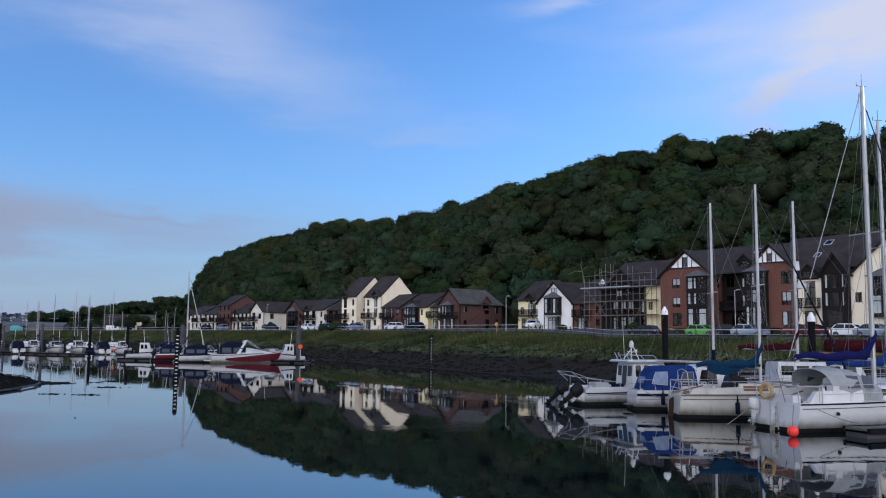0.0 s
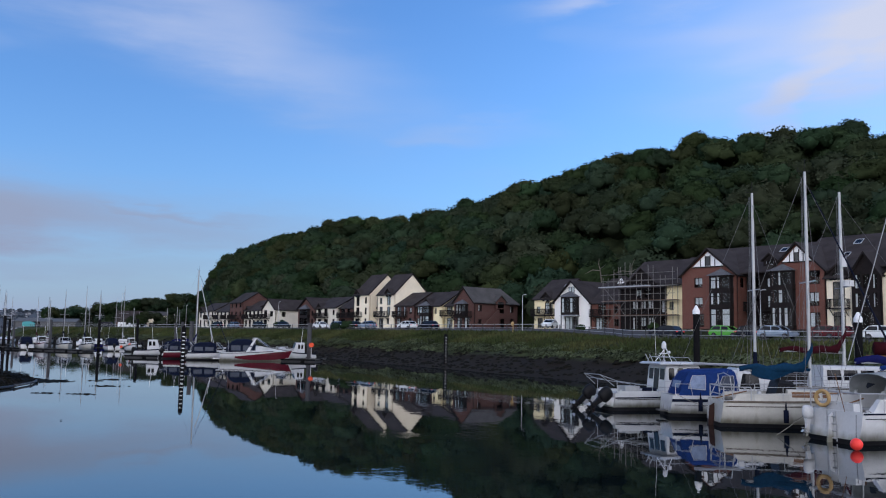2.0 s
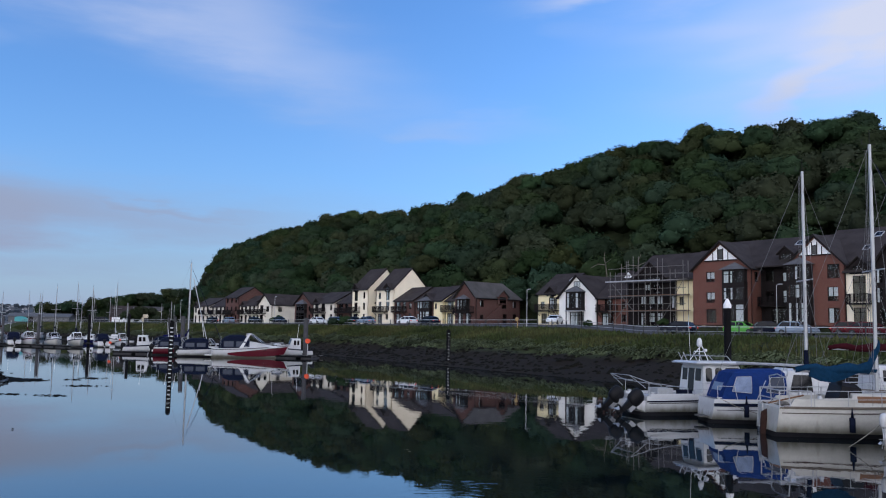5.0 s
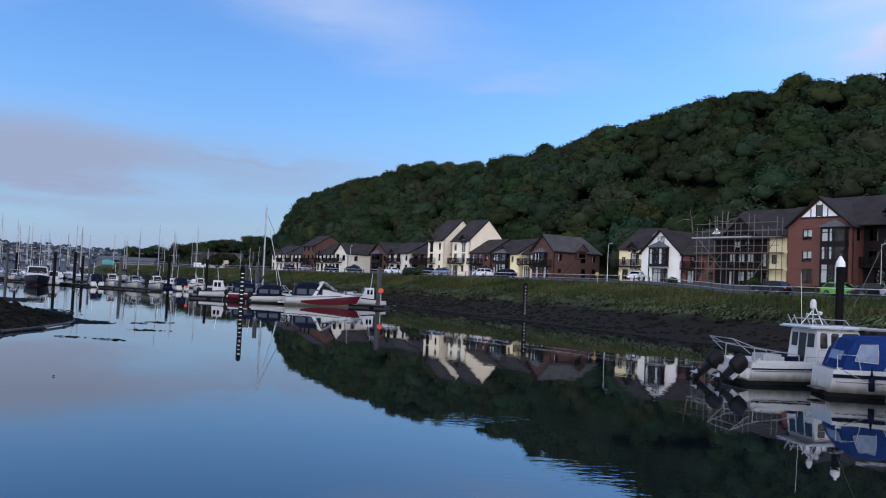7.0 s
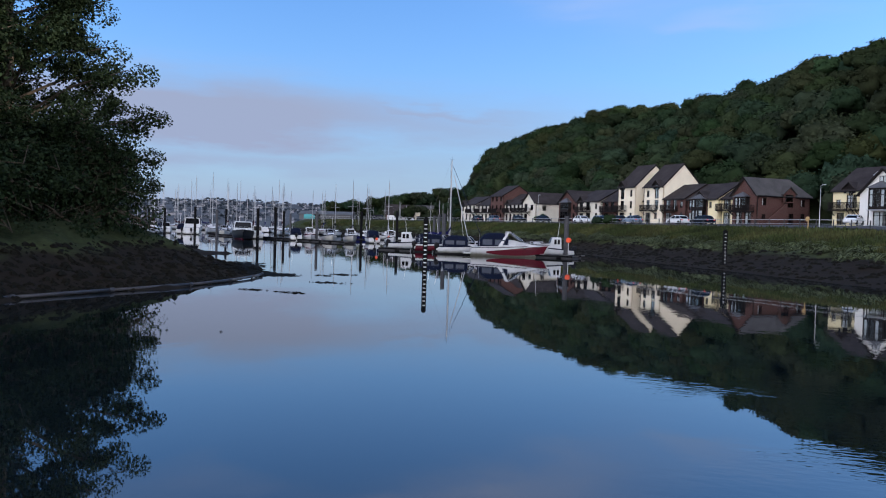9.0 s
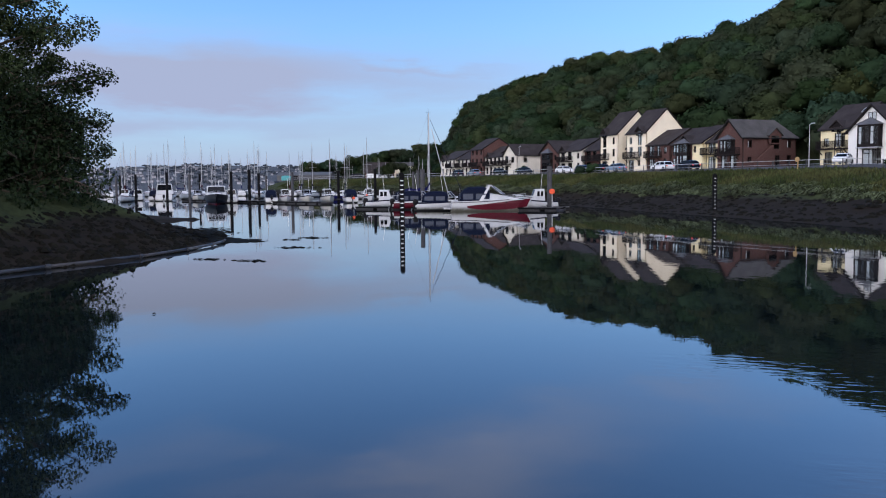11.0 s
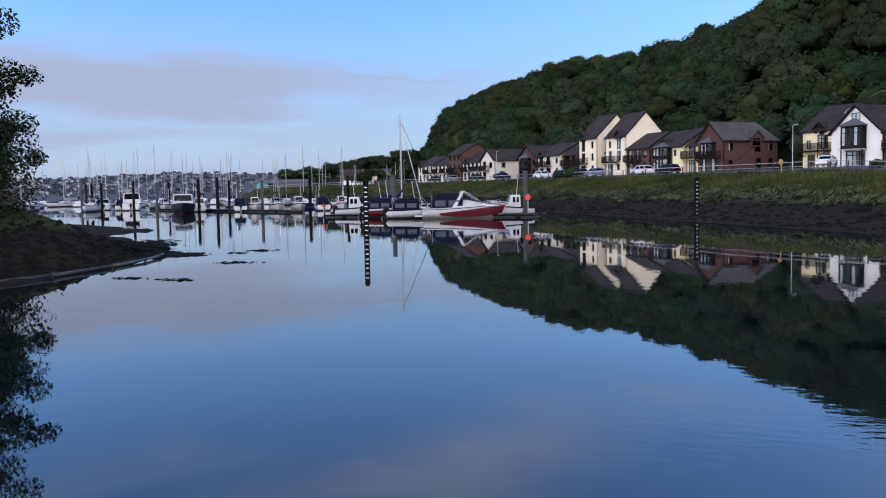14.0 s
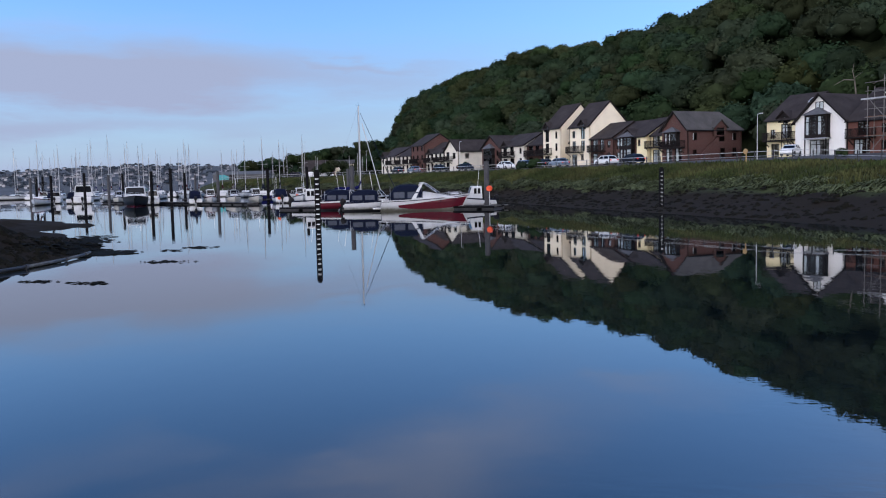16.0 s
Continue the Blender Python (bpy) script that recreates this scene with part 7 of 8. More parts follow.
bm = rod(bmesh.new(), (-0.03, -0.12, 2.15), (0.03, 0.12, 2.15), 0.3, 0.3, 20)
part("housing", bm, "orange", lb)
for x, y in ((-56.0, 150.0), (-47.5, 124.5)):
    copy_thing(lb, at(x, y, 10) @ Matrix.Scale(0.6, 4))

# -- the berths downstream --
BERTHS = [(-57.4, 153.2, 255, 5.0, None, True), (-62.6, 156.5, 265, 7.0, "navy", False), (-66.4, 156.0, 262, 6.6, None, True), (-70.2, 155.5, 262, 7.2, "grey_canvas", False), (-74.0, 155.0, 262, 6.4, None, True), (-77.2, 155.5, 262, 7.0, "navy", False),
          (-86.5, 158.0, 262, 7.0, None, True), (-91.0, 162.0, 260, 6.6, "navy", False), (-96.0, 168.0, 258, 7.0, None, True), (-102.0, 171.0, 256, 6.6, "blue", False), (-117.0, 178.0, 256, 8.0, "navy", False), (-123.5, 181.0, 255, 7.4, None, True), (-131.0, 190.0, 255, 8.5, "navy", False), (-138.5, 196.0, 255, 8.0, None, True)]
for x, y, t, L, cov, wh in BERTHS:
    flip = 180 if (wh and L > 6.8) or cov == "navy" else 0
    q = radians(302 + flip)
    cruiser(x - (L * math.cos(q) if flip else 0), y - (L * math.sin(q) if flip else 0), 302 + flip, L, cov, "old_gelcoat" if int(L * 10) % 3 == 0 else "gelcoat", ("navy", "red_hull", "black")[int(L * 10) % 3], wheel=wh, label="white wheelhouse boat moored stern-on in the marina" if wh else "white motor cruiser with canvas cover in the marina")
cruiser(-71.5, 180.5, 200, 5.4, None, "indigo", "navy", "small fishing boat with a dark blue hull", 0.75, True)
cruiser(-66.5, 184.0, 190, 5.0, None, label="small white cuddy boat beside the pontoon", tall=0.85, wheel=True, aer=False)
dk = cruiser(-86.5, 153.0, 302, 11.5, None, "black", "black", "large dark-hulled motor yacht with white superstructure", 1.3, True, wide=1.35, low="red_hull")
big = cruiser(-108.5, 168.5, 122, 11.0, None, "gelcoat", "navy", "tall white flybridge cruiser with dark windows", 1.5, True, wide=1.25)
pontoon(-104, 170, -32, 52, 2.4)
for k, (x, y) in enumerate(((-120.3, 168.9), (-113.7, 166.5), (-103.8, 163.0), (-97, 160.5), (-80.8, 148.7), (-76.5, 147.4), (-71, 152.5), (-64.5, 157.5), (-58.5, 160.0), (-53.0, 165.0), (-88.5, 172.0), (-108.9, 182.3), (-100, 196), (-128, 180), (-136, 192), (-47.0, 150.0))):
    mooring_pile(x, y, 5.3 + 0.25 * (k % 3), 0.25, "grey_pile" if k % 3 == 0 else "pile", None, "weathered mooring pile in the marina")

# -- yachts on the far pontoons --
MASTS = []
g = random.Random(21)
proto = []
for k in range(4):
    y = thing("moored_yacht", at(-150 - 9 * k, 240, 250), "white yacht with bare mast on a far pontoon", "boat", "yachts on the far pontoons")
    L = 8.5 + k * 0.9
    hf, sh = hull(y, L, L * 0.31, 1.0, 1.35, band=("navy", "red_hull", "navy", "black")[k])
    cabin(y, L * 0.3, L * 0.7, 1.05, 1.6, L * 0.22, L * 0.17, 0.9, 0.1, wins=2)
    rig(y, L * 0.55, 10.5 + 1.3 * k, L * 0.31, L, L * 0.4, 2.1, ("indigo", "maroon", "navy", "grey_canvas")[k], 1.2, 0.055, wrap=k % 2 == 0)
    proto.append(y)
for k in range(78):
    d = 170 + 150 * g.random()
    bear = radians(22.5 + 24 * g.random() ** 0.8)
    x, y = -2 - d * math.sin(bear), 24 + d * math.cos(bear)
    if k % 4 == 0:
        y += 60
    copy_thing(proto[k % 4], at(x, y, (298 if k % 3 else 118) + g.uniform(-8, 8)))


# ---- near bank with its trees, seaweed and a mooring boom ----
SHORE = [(-27.6, 30), (-27.4, 40), (-26.5, 45), (-26.2, 50), (-27.4, 56), (-28.2, 60), (-31, 65), (-38, 72), (-48, 82), (-60, 88), (-90, 92)]


def near_ground(x, y):
    """Height of the spit: it falls from the trees to the shore and runs out to a muddy point."""
    if y < 60:
        d = lerp(y, [(p[1], p[0]) for p in SHORE[:6]]) - x
    else:
        d = min(lerp(y, [(p[1], p[0]) for p in SHORE[5:9]]) - x, 92 - y + 0.15 * (x + 90))
    d = min(d, (74 + (-30 - x) * 0.75 - y) * 0.6)
    if d > 0:
        d *= lerp(y, [(61, 1.0), (67, 0.42)])
    d += 1.3 * noise.noise((x * 0.22, y * 0.22, 9)) + 0.7 * noise.noise((x * 0.8, y * 0.8, 2))
    z = lerp(d, [(-8, -1.2), (0, 0), (2.5, 0.45), (6, 1.5), (10, 2.9), (16, 3.6), (40, 5.0)])
    rough = 0.22 * noise.noise((x * 0.5, y * 0.5, 3)) + 0.16 * noise.noise((x * 1.7, y * 1.7, 5)) + 0.1 * noise.noise((x * 4, y * 4, 7))
    return z + rough * min(1, max(0.25, d * 0.6))


bm = bmesh.new()
xs, ys = np.concatenate([np.arange(-110, -52, 2.0), np.arange(-52, -18, 0.5)]), np.concatenate([np.arange(-20, 30, 2.0), np.arange(30, 100, 0.5)])
vs = [[bm.verts.new((x, y, near_ground(x, y))) for y in ys] for x in xs]
for r, s in zip(vs, vs[1:]):
    for i in range(len(r) - 1):
        if max(q.co.z for q in (r[i], s[i], s[i + 1], r[i + 1])) > -0.6:
            bm.faces.new((r[i], s[i], s[i + 1], r[i + 1]))
tagged(new("near_bank", mesh("near_bank", bm, "ground", True)), "grassy spit falling to dark seaweed-covered mud", "ground", kind="structure")

# flat wrack lying in the shallows
g = random.Random(8)
bm = bmesh.new()
for k in range(860):
    t = g.random()
    if k < 740:
        cx, cy = (-30.8 + 4.0 * t + g.gauss(0, 0.35), 60.9 + g.gauss(0, 1.3 - 0.8 * t)) if k % 3 else (-30.5 - 6.5 * t + g.gauss(0, 0.6), 62.5 + 10.5 * t + g.gauss(0, 0.6))
    else:
        cx, cy = g.choice(((-24.6, 64.1), (-24.2, 64.6), (-25.0, 62.5), (-20.4, 49.8), (-22.0, 57.1), (-22.7, 50.1), (-22.3, 57.0)) if k < 859 else ((-13.4, 36.1), (-14.3, 35.9)))
        cx, cy = cx + g.gauss(0, 0.42), cy + g.gauss(0, 0.16)
    n = 7
    r = g.uniform(0.1, 0.4) if k < 740 else g.uniform(0.04, 0.2)
    z = max(0.0, near_ground(cx, cy)) + 0.008 + 0.02 * g.random()
    top = bm.verts.new((cx, cy, z + 0.03))
    ring = [bm.verts.new((cx + r * g.uniform(0.5, 1.3) * math.cos(q), cy + r * g.uniform(0.5, 1.3) * math.sin(q), z)) for q in np.linspace(0, 6.283, n + 1)[:-1]]
    for i in range(n):
        bm.faces.new((ring[i], ring[(i + 1) % n], top))
tagged(new("seaweed", mesh("seaweed", bm, "weed", True)), "flat dark bladder wrack lying in the shallows", "seaweed", kind="stuff")

# a long pale floating boom along the edge of the mud
boom = thing("floating_boom", Matrix.Identity(4), "long grey plastic boom stranded along the water's edge", "boom")
line = [(-27.2, 30), (-27.1, 40), (-26.6, 45), (-26.0, 50), (-26.3, 54), (-26.9, 57.2), (-27.6, 59.4), (-28.2, 60.6)]
cl = [Vector((x, y, 0.1)) for x, y in line]
for i, (p, q) in enumerate(zip(cl, cl[1:])):
    part("section", rod(bmesh.new(), p, p.lerp(q, 0.985), 0.07, 0.07, 10), "boom_grey" if i > 3 else "grey_pile", boom, smooth=True)
    if i:
        part("joint", rod(bmesh.new(), p.lerp(q, -0.02), p.lerp(q, 0.03), 0.1, 0.1, 10), "grey_pile", boom)

# ---- the big trees on the near bank ----
def leaf_cloud(rng, centres, count, size):
    """Leaves in sprays round branch ends."""
    vs = np.empty((count * 4, 3))
    cs = np.array([c[:3] for c in centres])
    rs = np.array([c[3] for c in centres])
    idx = rng.integers(0, len(cs), count)
    d = rng.normal(size=(count, 3))
    d /= np.linalg.norm(d, axis=1)[:, None]
    rad = rs[idx] * rng.uniform(0.25, 1.05, count) ** 0.6
    p = cs[idx] + d * rad[:, None] * np.array([1, 1, 0.72])
    nrm = d * 0.5 + rng.normal(size=(count, 3)) * 0.6 + np.array([0, 0, 0.5])
    nrm /= np.linalg.norm(nrm, axis=1)[:, None]
    s = np.cross(nrm, rng.normal(size=(count, 3)))
    s /= np.linalg.norm(s, axis=1)[:, None]
    t = np.cross(nrm, s)
    h = (size * rng.uniform(0.6, 1.4, count))[:, None]
    vs[0::4], vs[1::4], vs[2::4], vs[3::4] = p + s * h, p + t * h * 0.7 + nrm * h * 0.15, p - s * h, p - t * h * 0.7 + nrm * h * 0.15
    return vs


def tree(x, y, height, spread, seed, leaves, label, low=3.0, leaf=0.1, wide=1.06, fall=0.68):
    rng = np.random.default_rng(seed)
    base = near_ground(x, y)
    tr = thing("tree", pose(x, y, base), label, "tree", "trees on the near bank")
    bm = bmesh.new()
    rod(bm, (0, 0, -0.6), (0.1, 0.05, height * 0.25), 0.55, 0.4, 12)
    rod(bm, (0.1, 0.05, height * 0.25), (0.0, 0.2, height * 0.6), 0.4, 0.22, 10)
    rod(bm, (0.0, 0.2, height * 0.6), (0.2, 0.1, height * 0.93), 0.22, 0.05, 8)
    centres = []
    limbs = bmesh.new()
    n = 64
    for k in range(n):
        f = (k + 0.5) / n
        z = low * 0.8 + (height - low * 0.8) * (0.06 + 0.9 * f)
        ang = k * 2.4 + rng.uniform(-0.4, 0.4)
        reach = spread * max(0.22, wide - fall * f) * rng.uniform(0.66, 1.06)
        root = Vector((0, 0.1, max(height * 0.12, z - reach * 0.35)))
        tip = Vector((reach * math.cos(ang), reach * math.sin(ang), z + rng.uniform(-0.4, 0.6) - (1.0 if f < 0.25 else 0)))
        mid = root.lerp(tip, 0.55) + Vector((0, 0, 0.5))
        rod(limbs, root, mid, 0.13 * (1 - 0.5 * f), 0.08, 6)
        rod(limbs, mid, tip, 0.08, 0.025, 6)
        for j in range(9):
            q = mid.lerp(tip, 0.0 + 0.12 * j) + Vector(rng.normal(size=3)) * 0.7
            centres.append((q.x, q.y, q.z, rng.uniform(0.55, 1.25)))
            if j % 2:
                rod(limbs, mid.lerp(tip, 0.1 + 0.13 * j), q, 0.03, 0.012, 4)
    part("trunk", bm, "bark", tr)
    part("limb", limbs, "bark", tr)
    vs = leaf_cloud(rng, centres, leaves, leaf)
    me = bpy.data.meshes.new("crown")
    me.vertices.add(len(vs))
    me.vertices.foreach_set("co", vs.ravel())
    me.loops.add(len(vs))
    me.loops.foreach_set("vertex_index", np.arange(len(vs)))
    me.polygons.add(leaves)
    me.polygons.foreach_set("loop_start", np.arange(0, len(vs), 4))
    me.update(calc_edges=True)
    at_ = me.color_attributes.new("tint", "FLOAT_COLOR", "POINT")
    tint = np.ones((leaves, 4))
    tint[:, :3] *= rng.uniform(0.6, 1.3, (leaves, 1))
    at_.data.foreach_set("color", np.repeat(tint, 4, axis=0).ravel())
    me.materials.append(M["leaf"])
    ob = new("crown", me)
    ob.parent = tr
    return tr


tree(-42.6, 54.7, 21, 9.2, 3, 160000, "large dark green broadleaf tree overhanging the water", 0.4, 0.09, 1.27, 1.1)
tree(-44.0, 47.0, 21, 8.5, 5, 72000, "tall dark broadleaf tree in deep shade on the bank", 2.0)
tree(-49.0, 55.5, 20, 8.0, 9, 45000, "dark broadleaf tree behind the overhanging one", 2.4)
tree(-38.5, 45.0, 15, 6.0, 12, 36000, "younger dark broadleaf tree at the edge of the bank", 1.5)

# out of view: added to keep the southern sky's light off the bank
for k, (x, y) in enumerate(((-36.5, 34), (-34.5, 25), (-44, 33), (-40, 20), (-35, 13))):
    tree(x, y, 19 + k % 3, 8.5, 60 + k, 10000, "tall dark unseen broadleaf tree added to shade the bank", 1.0, 0.3)
for k, (x, y, h, sp) in enumerate(((-38.0, 57.0, 5.0, 3.6), (-39.5, 52.0, 5.5, 4.0), (-42.0, 59.5, 5.5, 4.2), (-37.0, 47.0, 5.0, 3.6), (-45, 62, 6, 4.5))):
    tree(x, y, h, sp, 40 + k, 13000, "low dark green shrub under the big trees", 0.4)

# ---- tall grass and rough growth on the river bank ----
def tufts():
    """Grass blades on the upper bank, pale tussocks at its foot, wrack on the mud."""
    g = np.random.default_rng(31)
    vs, tints = [], []

    def blade(p, h, w, c, lean):
        q = g.uniform(0, 3.14)
        dx, dy = math.cos(q) * w, math.sin(q) * w
        vs.extend([(p[0] - dx, p[1] - dy, p[2] - 0.05), (p[0] + dx, p[1] + dy, p[2] - 0.05), (p[0] + dx * 0.3 + lean[0], p[1] + dy * 0.3 + lean[1], p[2] + h), (p[0] - dx * 0.3 + lean[0], p[1] - dy * 0.3 + lean[1], p[2] + h * 0.85)])
        tints.extend([c] * 4)

    for k in range(60000):
        a = -10 - 290 * g.uniform(0, 1) ** 0.8
        bw, brr = lerp(a, WATER_B), lerp(a, RAIL_B)
        f = g.uniform(0.56, 1.0)
        b = bw + (brr - bw) * f
        p = LAND @ Vector((a, b, ground_z(a, b)))
        n = noise.noise((p.x * 0.15, p.y * 0.15, 1))
        t = g.uniform(0.6, 1.25) * (1 + 0.45 * n)
        c = (1.22 * t, 1.02 * t, 0.8 * t, 1) if n + g.normal(0, 0.12) > 0.08 else (1.0 * t, 1.05 * t, 0.75 * t, 1)
        blade(p, g.uniform(0.15, 0.5), g.uniform(0.05, 0.14), c, g.normal(0, 0.1, 2))
    down = (LAND.to_3x3() @ Vector((0, -1, 0))).normalized()
    along = (LAND.to_3x3() @ Vector((1, 0, 0))).normalized()
    for k in range(1150):
        # sea purslane in tussocks that droop down the slope
        a = -12 - 265 * g.uniform(0, 1)
        bw, brr = lerp(a, WATER_B), lerp(a, RAIL_B)
        f = g.normal(0.54 + 0.05 * noise.noise((a * 0.07, 0, 3)), 0.034)
        b = bw + (brr - bw) * f
        r = g.uniform(0.35, 1.0)
        t = g.uniform(0.45, 1.35)
        c0 = LAND @ Vector((a, b, ground_z(a, b)))
        for j in range(30):
            o = g.normal(0, 0.45, 2) * r
            p = c0 + along * o[0] * 1.5 + down * o[1] * 0.7
            p.z = c0.z + 0.3 * r * max(0.0, 1 - (o[0] ** 2 + o[1] ** 2) / (r * r))
            tip = p + down * g.uniform(0.25, 0.7) * r + along * g.normal(-0.25, 0.25) * r
            tip.z = p.z + g.uniform(-0.35, 0.22) * r
            w = along * g.uniform(0.05, 0.12)
            up = Vector((0, 0, g.uniform(0.1, 0.28) * r))
            mid = p.lerp(tip, 0.5) + up
            c = t * g.uniform(0.7, 1.25)
            vs.extend([tuple(p - w), tuple(p + w), tuple(mid + w), tuple(mid - w), tuple(mid - w), tuple(mid + w), tuple(tip + w * 0.3), tuple(tip - w * 0.3)])
            tints.extend([(1.7 * c, 1.62 * c, 1.75 * c, 1)] * 8)
    me = bpy.data.meshes.new("bank_grass")
    me.from_pydata(vs, [], [(i, i + 1, i + 2, i + 3) for i in range(0, len(vs), 4)])
    at_ = me.color_attributes.new("tint", "FLOAT_COLOR", "POINT")
    at_.data.foreach_set("color", np.array(tints).ravel())
    me.materials.append(M["grass"])
    tagged(new("bank_grass", me), "rough tufted grass and sea purslane on the bank", "grass", kind="stuff")
    # wrack-covered stones on the mud of both banks
    bm = bmesh.new()
    for k in range(7400):
        if k < 3600:
            a = -15 - 260 * g.uniform(0, 1)
            bw, brr = lerp(a, WATER_B), lerp(a, RAIL_B)
            b = bw + (brr - bw) * g.uniform(0.02, 0.52)
            p = LAND @ Vector((a, b, ground_z(a, b)))
        else:
            x, y = -26.5 - 12 * g.uniform(0, 1) ** 1.3, g.uniform(36, 74)
            p = Vector((x, y, near_ground(x, y)))
            if p.z < 0.03 or p.z > 1.9:
                continue
        r = g.uniform(0.12, 0.42) if k < 3600 else g.uniform(0.08, 0.3)
        top = bm.verts.new((p.x, p.y, p.z + r * 0.45))
        ring = [bm.verts.new((p.x + r * g.uniform(0.6, 1.4) * math.cos(q), p.y + r * g.uniform(0.6, 1.4) * math.sin(q), p.z - 0.1)) for q in np.linspace(0, 6.283, 7)[:-1]]
        mid = [bm.verts.new(v.co.lerp(top.co, 0.45) + Vector((0, 0, r * 0.18))) for v in ring]
        for i in range(6):
            j = (i + 1) % 6
            bm.faces.new((ring[i], ring[j], mid[j], mid[i]))
            bm.faces.new((mid[i], mid[j], top))
    tagged(new("wrack_stones", mesh("wrack_stones", bm, "weed")), "dark weed-covered stones on the tidal mud", "stones", kind="stuff")


M["grass"] = material("rough_grass", (0.043, 0.055, 0.026), 0.9, vary=0.35, scale=0.2, fine=3, spec=0.1, attr=True)
tufts()

# ---- shrubs and trees low on the far side ----
g2 = np.random.default_rng(77)
places = []
for k in range(230):
    t = g2.random()
    x = -200 + 84 * t + g2.normal(0, 2)
    y = 425 + g2.uniform(-18, 18)
    top = 12.5 + 11.5 * t + 1.0 * g2.normal()
    w = g2.uniform(3.5, 6.0)
    places.append((x, y, max(5.5, top - w * 0.7 - g2.uniform(0, 13) * (k % 3 > 0)), w, w * 0.9, g2.uniform(0, 6.28), tree_tint(g2)))
for k in range(22):
    w = g2.uniform(2.5, 4.2)
    places.append((-112 + 26 * g2.random(), 296 + 18 * g2.random(), 5 + g2.uniform(0.5, 5.0), w, w, g2.uniform(0, 6.28), tree_tint(g2)))
for k in range(60):
    t = g2.random()
    a, b = -268 - 75 * t, 14 + 30 * t + g2.uniform(-4, 8)
    p = LAND @ Vector((a, b, ground_z(a, b)))
    w = g2.uniform(3.0, 4.5)
    places.append((p.x, p.y, p.z + g2.uniform(1.5, 5.5), w, w * 1.1, g2.uniform(0, 6.28), tree_tint(g2)))
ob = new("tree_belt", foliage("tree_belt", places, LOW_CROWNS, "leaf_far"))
tagged(ob, "belt of low dark trees beyond the end of the hill", "trees", kind="stuff")
for k, (a, b, w) in enumerate(((-136, -20.5, 1.5), (-139, -21, 1.2), (-83, -16, 0.9), (-80, -3.5, 0.9), (-195, -1.5, 1.6), (-199, -1.0, 1.3), (-176, -1.5, 1.2), (-156, -1.5, 1.4))):
    p = LAND @ Vector((a, b, ground_z(a, b)))
    me = foliage("bush", [(0, 0, w * 0.45, w, w * 0.9, k, (1.3, 1.4, 1.0) if k == 3 else tree_tint(g2))], [FAR_CROWNS[k % 6]], "leaf_far")
    ob = tagged(new("bush", me), "rounded green bush on the grass", "bush", "bushes by the road")
    ob.matrix_basis = Matrix.Translation(p)

# ---- boatyard sheds and the town across the estuary ----
def shed(x, y, turn, L, W, h, ridge, wall, roof, label, name="shed"):
    s = thing(name, pose(x, y, 4.6, 0, 0, turn), label, "building")
    for m, ww, gb in ((Matrix.Identity(4), L, 0), (face("right", L, W) @ Matrix.Translation((0.255, 0, 0)), W - 0.51, ridge - h), (face("left", L, W) @ Matrix.Translation((0.255, 0, 0)), W - 0.51, ridge - h), (face("back", L, W), L, 0)):
        part("wall", wall_bm(ww, h, [], gb), wall, s, at=m)
    bm = bmesh.new()
    prism(bm, chevron(W, h, ridge), "x", -0.4, L + 0.4)
    part("roof", bm, roof, s)
    part("door", boxes((L * 0.3, L * 0.3 + 2.4, -0.06, -0.003, 0, 2.4)), "timber", s)
    return s


shed(-127, 322, 18, 11, 9, 2.8, 6.6, "brick_dark", "tile", "brown-roofed boatyard building with cream end")
shed(-119, 327, 18, 9, 8, 5.2, 6.6, "cream", "tile_grey", "cream rendered boatyard annexe")
shed(-170, 332, 10, 22, 9, 2.2, 3.4, "bay_lead", "boom_grey", "long low boatyard shed with grey roof")
tarp = thing("covered_boat", pose(-151, 300, 4.6, 0, 0, 30) @ Matrix.Scale(0.5, 4), "boat ashore under a teal tarpaulin", "boat")
part("tarpaulin", loft([[(x, -1.9 * k, 0.2), (x, -1.6 * k, 2.2), (x, 0, 3.4 * k + 0.3), (x, 1.6 * k, 2.2), (x, 1.9 * k, 0.2)] for x, k in ((0, 0.85), (2, 1.0), (5, 1.0), (8, 0.7))]), "shed_teal", tarp)
for x, y, c, lab in ((-117, 306, "car_white", "white van parked in the boatyard"), (-110.5, 302, "car_white", "white van parked by the trees"), (-124, 308, "car_dark", "dark car parked in the boatyard")):
    v = thing("van", pose(x, y, 4.7, 0, 0, 8), lab, "van", "vans in the boatyard")
    bm = loft([[(x0, s * 0.95, z) for x0, z in ((-2.5, 0.35), (-2.5, 2.1), (1.0, 2.15), (1.7, 1.3), (2.4, 1.05), (2.5, 0.35))] for s in (-1, 1)])
    part("body", bm, c, v)
    part("window", boxes((0.2, 1.15, -0.965, 0.965, 1.25, 1.85)), "dark_glass", v)
    for x0 in (-1.6, 1.6):
        for s in (-1, 1):
            part("wheel", rod(bmesh.new(), (x0, s * 0.7, 0.33), (x0, s * 0.97, 0.33), 0.33, sides=12), "rubber", v)
street_lamp(pose(-100, 258, 4.6), 10.2, "tall grey mast light in the boatyard")

# far shore: a low hill of fields and roofs
def far_z(b, r):
    """Height of the far hill by bearing (degrees to the left) and distance."""
    crest = 48 + 12 * noise.noise((b * 0.13, 1.7, 0)) + 5 * noise.noise((b * 0.5, 4.1, 0))
    return crest * min(1.0, max(0.0, (r - 1220) / 900)) ** 0.9


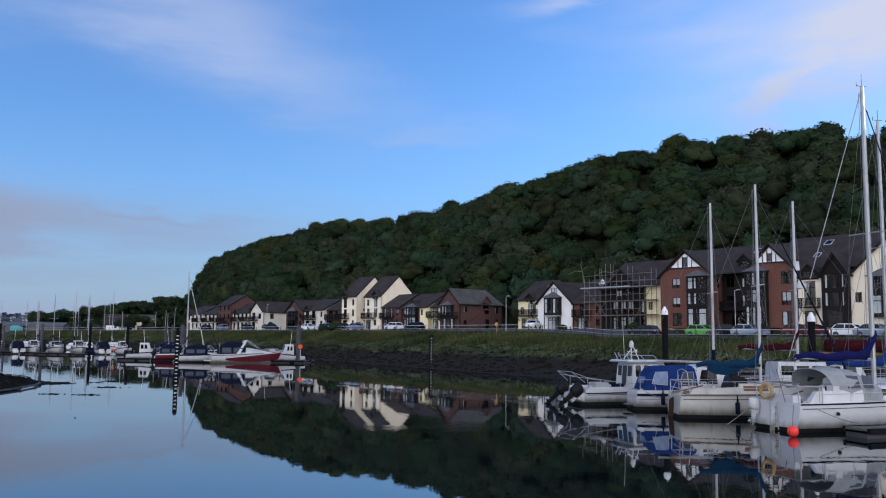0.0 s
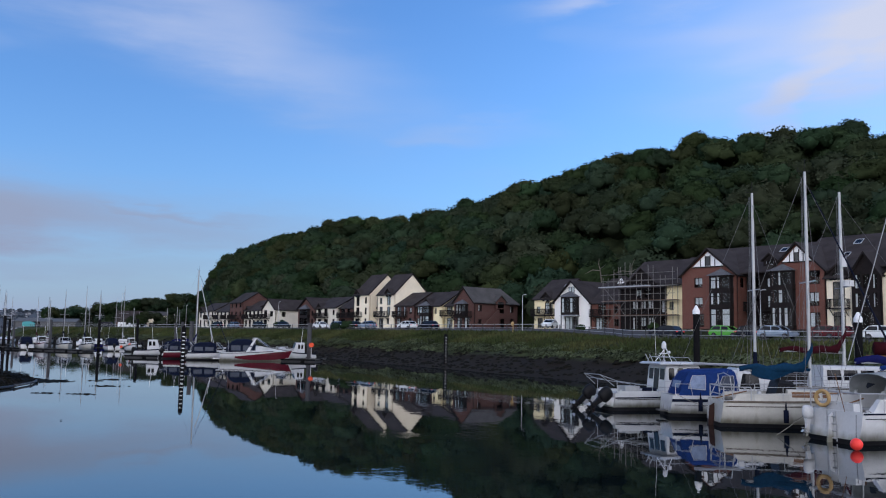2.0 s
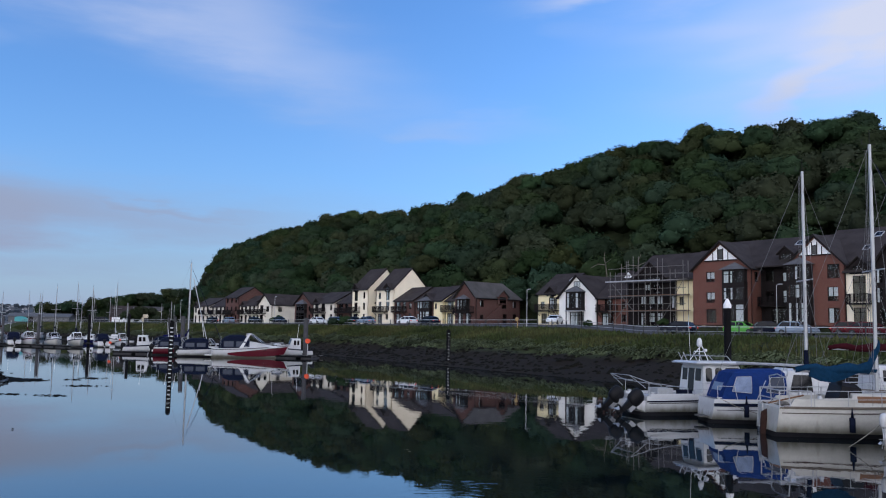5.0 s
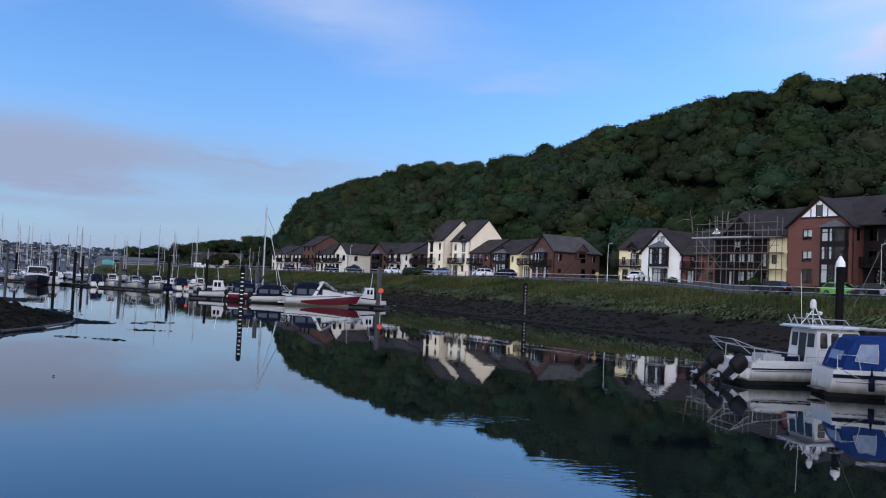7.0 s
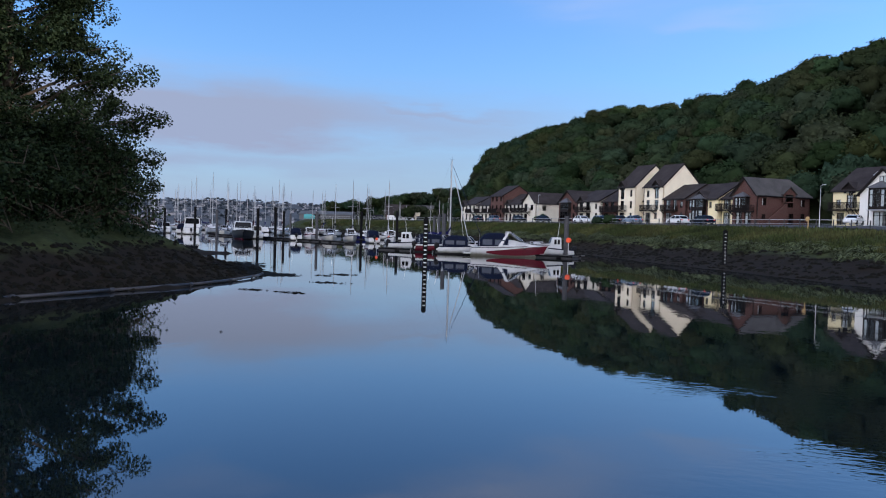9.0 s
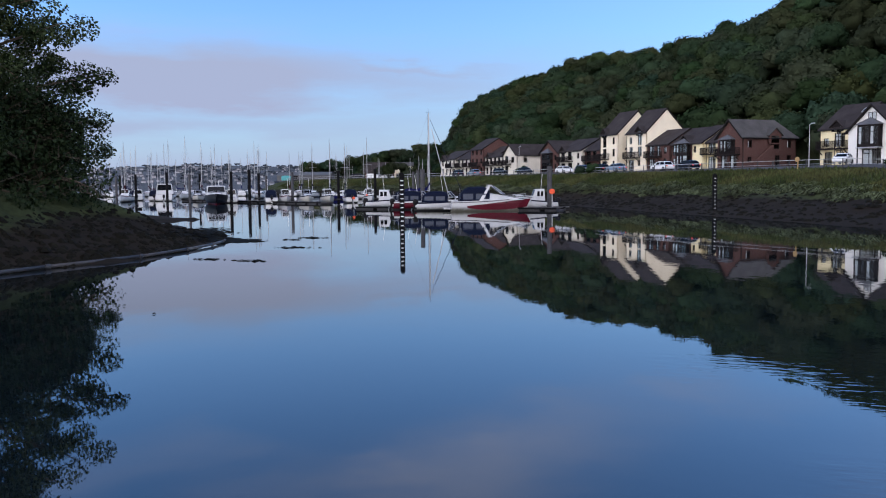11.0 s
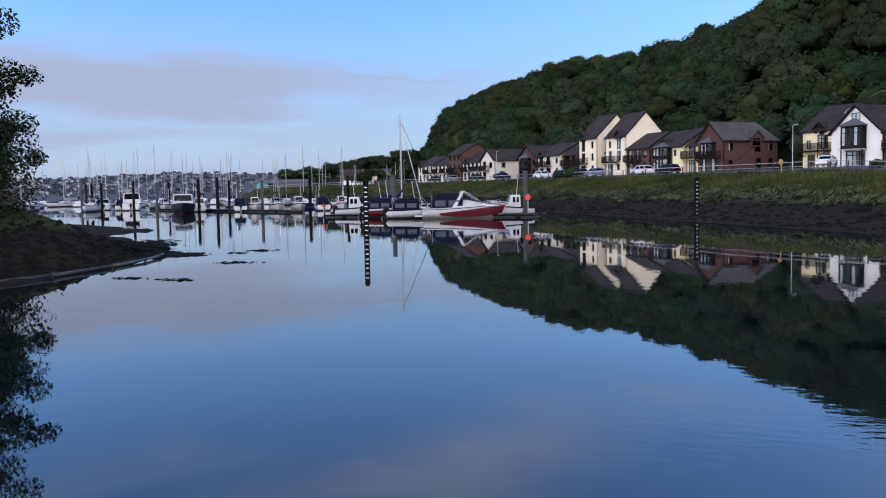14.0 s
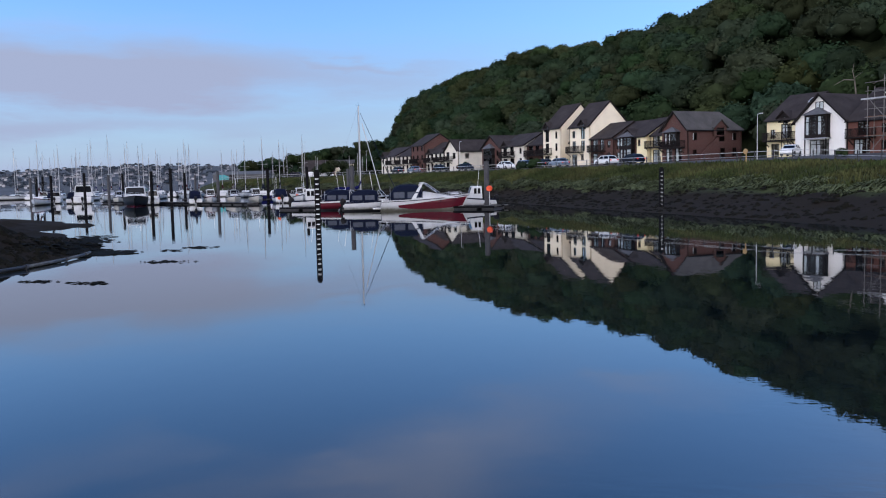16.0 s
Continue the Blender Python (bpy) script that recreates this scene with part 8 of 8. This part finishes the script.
bm = bmesh.new()
rs = [1200, 1220, 1300, 1420, 1560, 1720, 1900, 2120, 2400, 3400]
cols = []
for b in np.arange(8, 75, 0.5):
    q = radians(b)
    cols.append([bm.verts.new((-2 - r * math.sin(q), 24 + r * math.cos(q), -2 if r < 1210 else far_z(b, r) - (0 if r < 2200 else 15))) for r in rs])
for c, d in zip(cols, cols[1:]):
    for i in range(len(rs) - 1):
        bm.faces.new((c[i], c[i + 1], d[i + 1], d[i]))
bmesh.ops.recalc_face_normals(bm, faces=bm.faces)
# distance haze is mixed into these base colours as a blue-grey cast
M["far_hill"] = material("haze_tinted_far_hill", (0.056, 0.067, 0.082), 0.95, vary=0.35, scale=0.02, fine=0.15, spec=0.05)
M["far_wall"] = material("haze_tinted_far_render", (0.25, 0.255, 0.28), 0.9, vary=0.3, scale=0.05, fine=0.3)
M["far_roof"] = material("haze_tinted_far_slate", (0.07, 0.075, 0.09), 0.9, vary=0.3, scale=0.05, fine=0.3)
tagged(new("far_shore", mesh("far_shore", bm, M["far_hill"], True)), "low hill of fields and trees across the estuary, tinted for haze", "hillside", kind="structure")
g = random.Random(3)
bm, rf, tr_places = bmesh.new(), bmesh.new(), []
for k in range(560):
    b, r = g.uniform(9, 52), 2110 - 860 * g.random() ** 0.8
    q = radians(b)
    x, y, z = -2 - r * math.sin(q), 24 + r * math.cos(q), far_z(b, r)
    w, d, h = g.uniform(3.0, 7.0), 5, g.uniform(1.8, 3.2)
    c, s = math.cos(q), math.sin(q)
    put = lambda u, v, t: (x + u * c - v * s, y + u * s + v * c, z + t)
    vs = [bm.verts.new(put(u, v, t)) for t in (-1, h) for u, v in ((-w / 2, -d / 2), (w / 2, -d / 2), (w / 2, d / 2), (-w / 2, d / 2))]
    for f in ((0, 1, 5, 4), (1, 2, 6, 5), (2, 3, 7, 6), (3, 0, 4, 7)):
        bm.faces.new([vs[i] for i in f])
    rv = [rf.verts.new(put(u, v, t)) for u, v, t in ((-w / 2, -d / 2 - 0.4, h), (w / 2, -d / 2 - 0.4, h), (w / 2, d / 2 + 0.4, h), (-w / 2, d / 2 + 0.4, h), (-w / 2, 0, h + 1.8), (w / 2, 0, h + 1.8))]
    for f in ((0, 1, 5, 4), (2, 3, 4, 5), (1, 2, 5), (3, 0, 4)):
        rf.faces.new([rv[i] for i in f])
tagged(new("far_town", mesh("far_town", bm, M["far_wall"])), "scattered pale haze-tinted houses of the town across the water", "houses", kind="stuff")
tagged(new("far_roofs", mesh("far_roofs", rf, M["far_roof"])), "grey haze-tinted roofs of the town across the water", "roofs", kind="stuff")
g = np.random.default_rng(13)
for k in range(1100):
    b, r = g.uniform(8, 54), g.uniform(1260, 2180)
    q = radians(b)
    w = 2.6 + 5.0 * g.uniform() ** 1.6
    # the bluish tint paints haze onto the leaves
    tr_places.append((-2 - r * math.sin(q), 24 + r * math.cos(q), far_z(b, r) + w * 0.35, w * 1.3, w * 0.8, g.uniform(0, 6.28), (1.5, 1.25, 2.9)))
small = [crown_template(np.random.default_rng(50 + k), 4, 36, 0.24) for k in range(3)]
tagged(new("far_trees", foliage("far_trees", tr_places, small, "leaf_far")), "trees among the houses across the water, tinted blue for haze", "trees", kind="stuff")
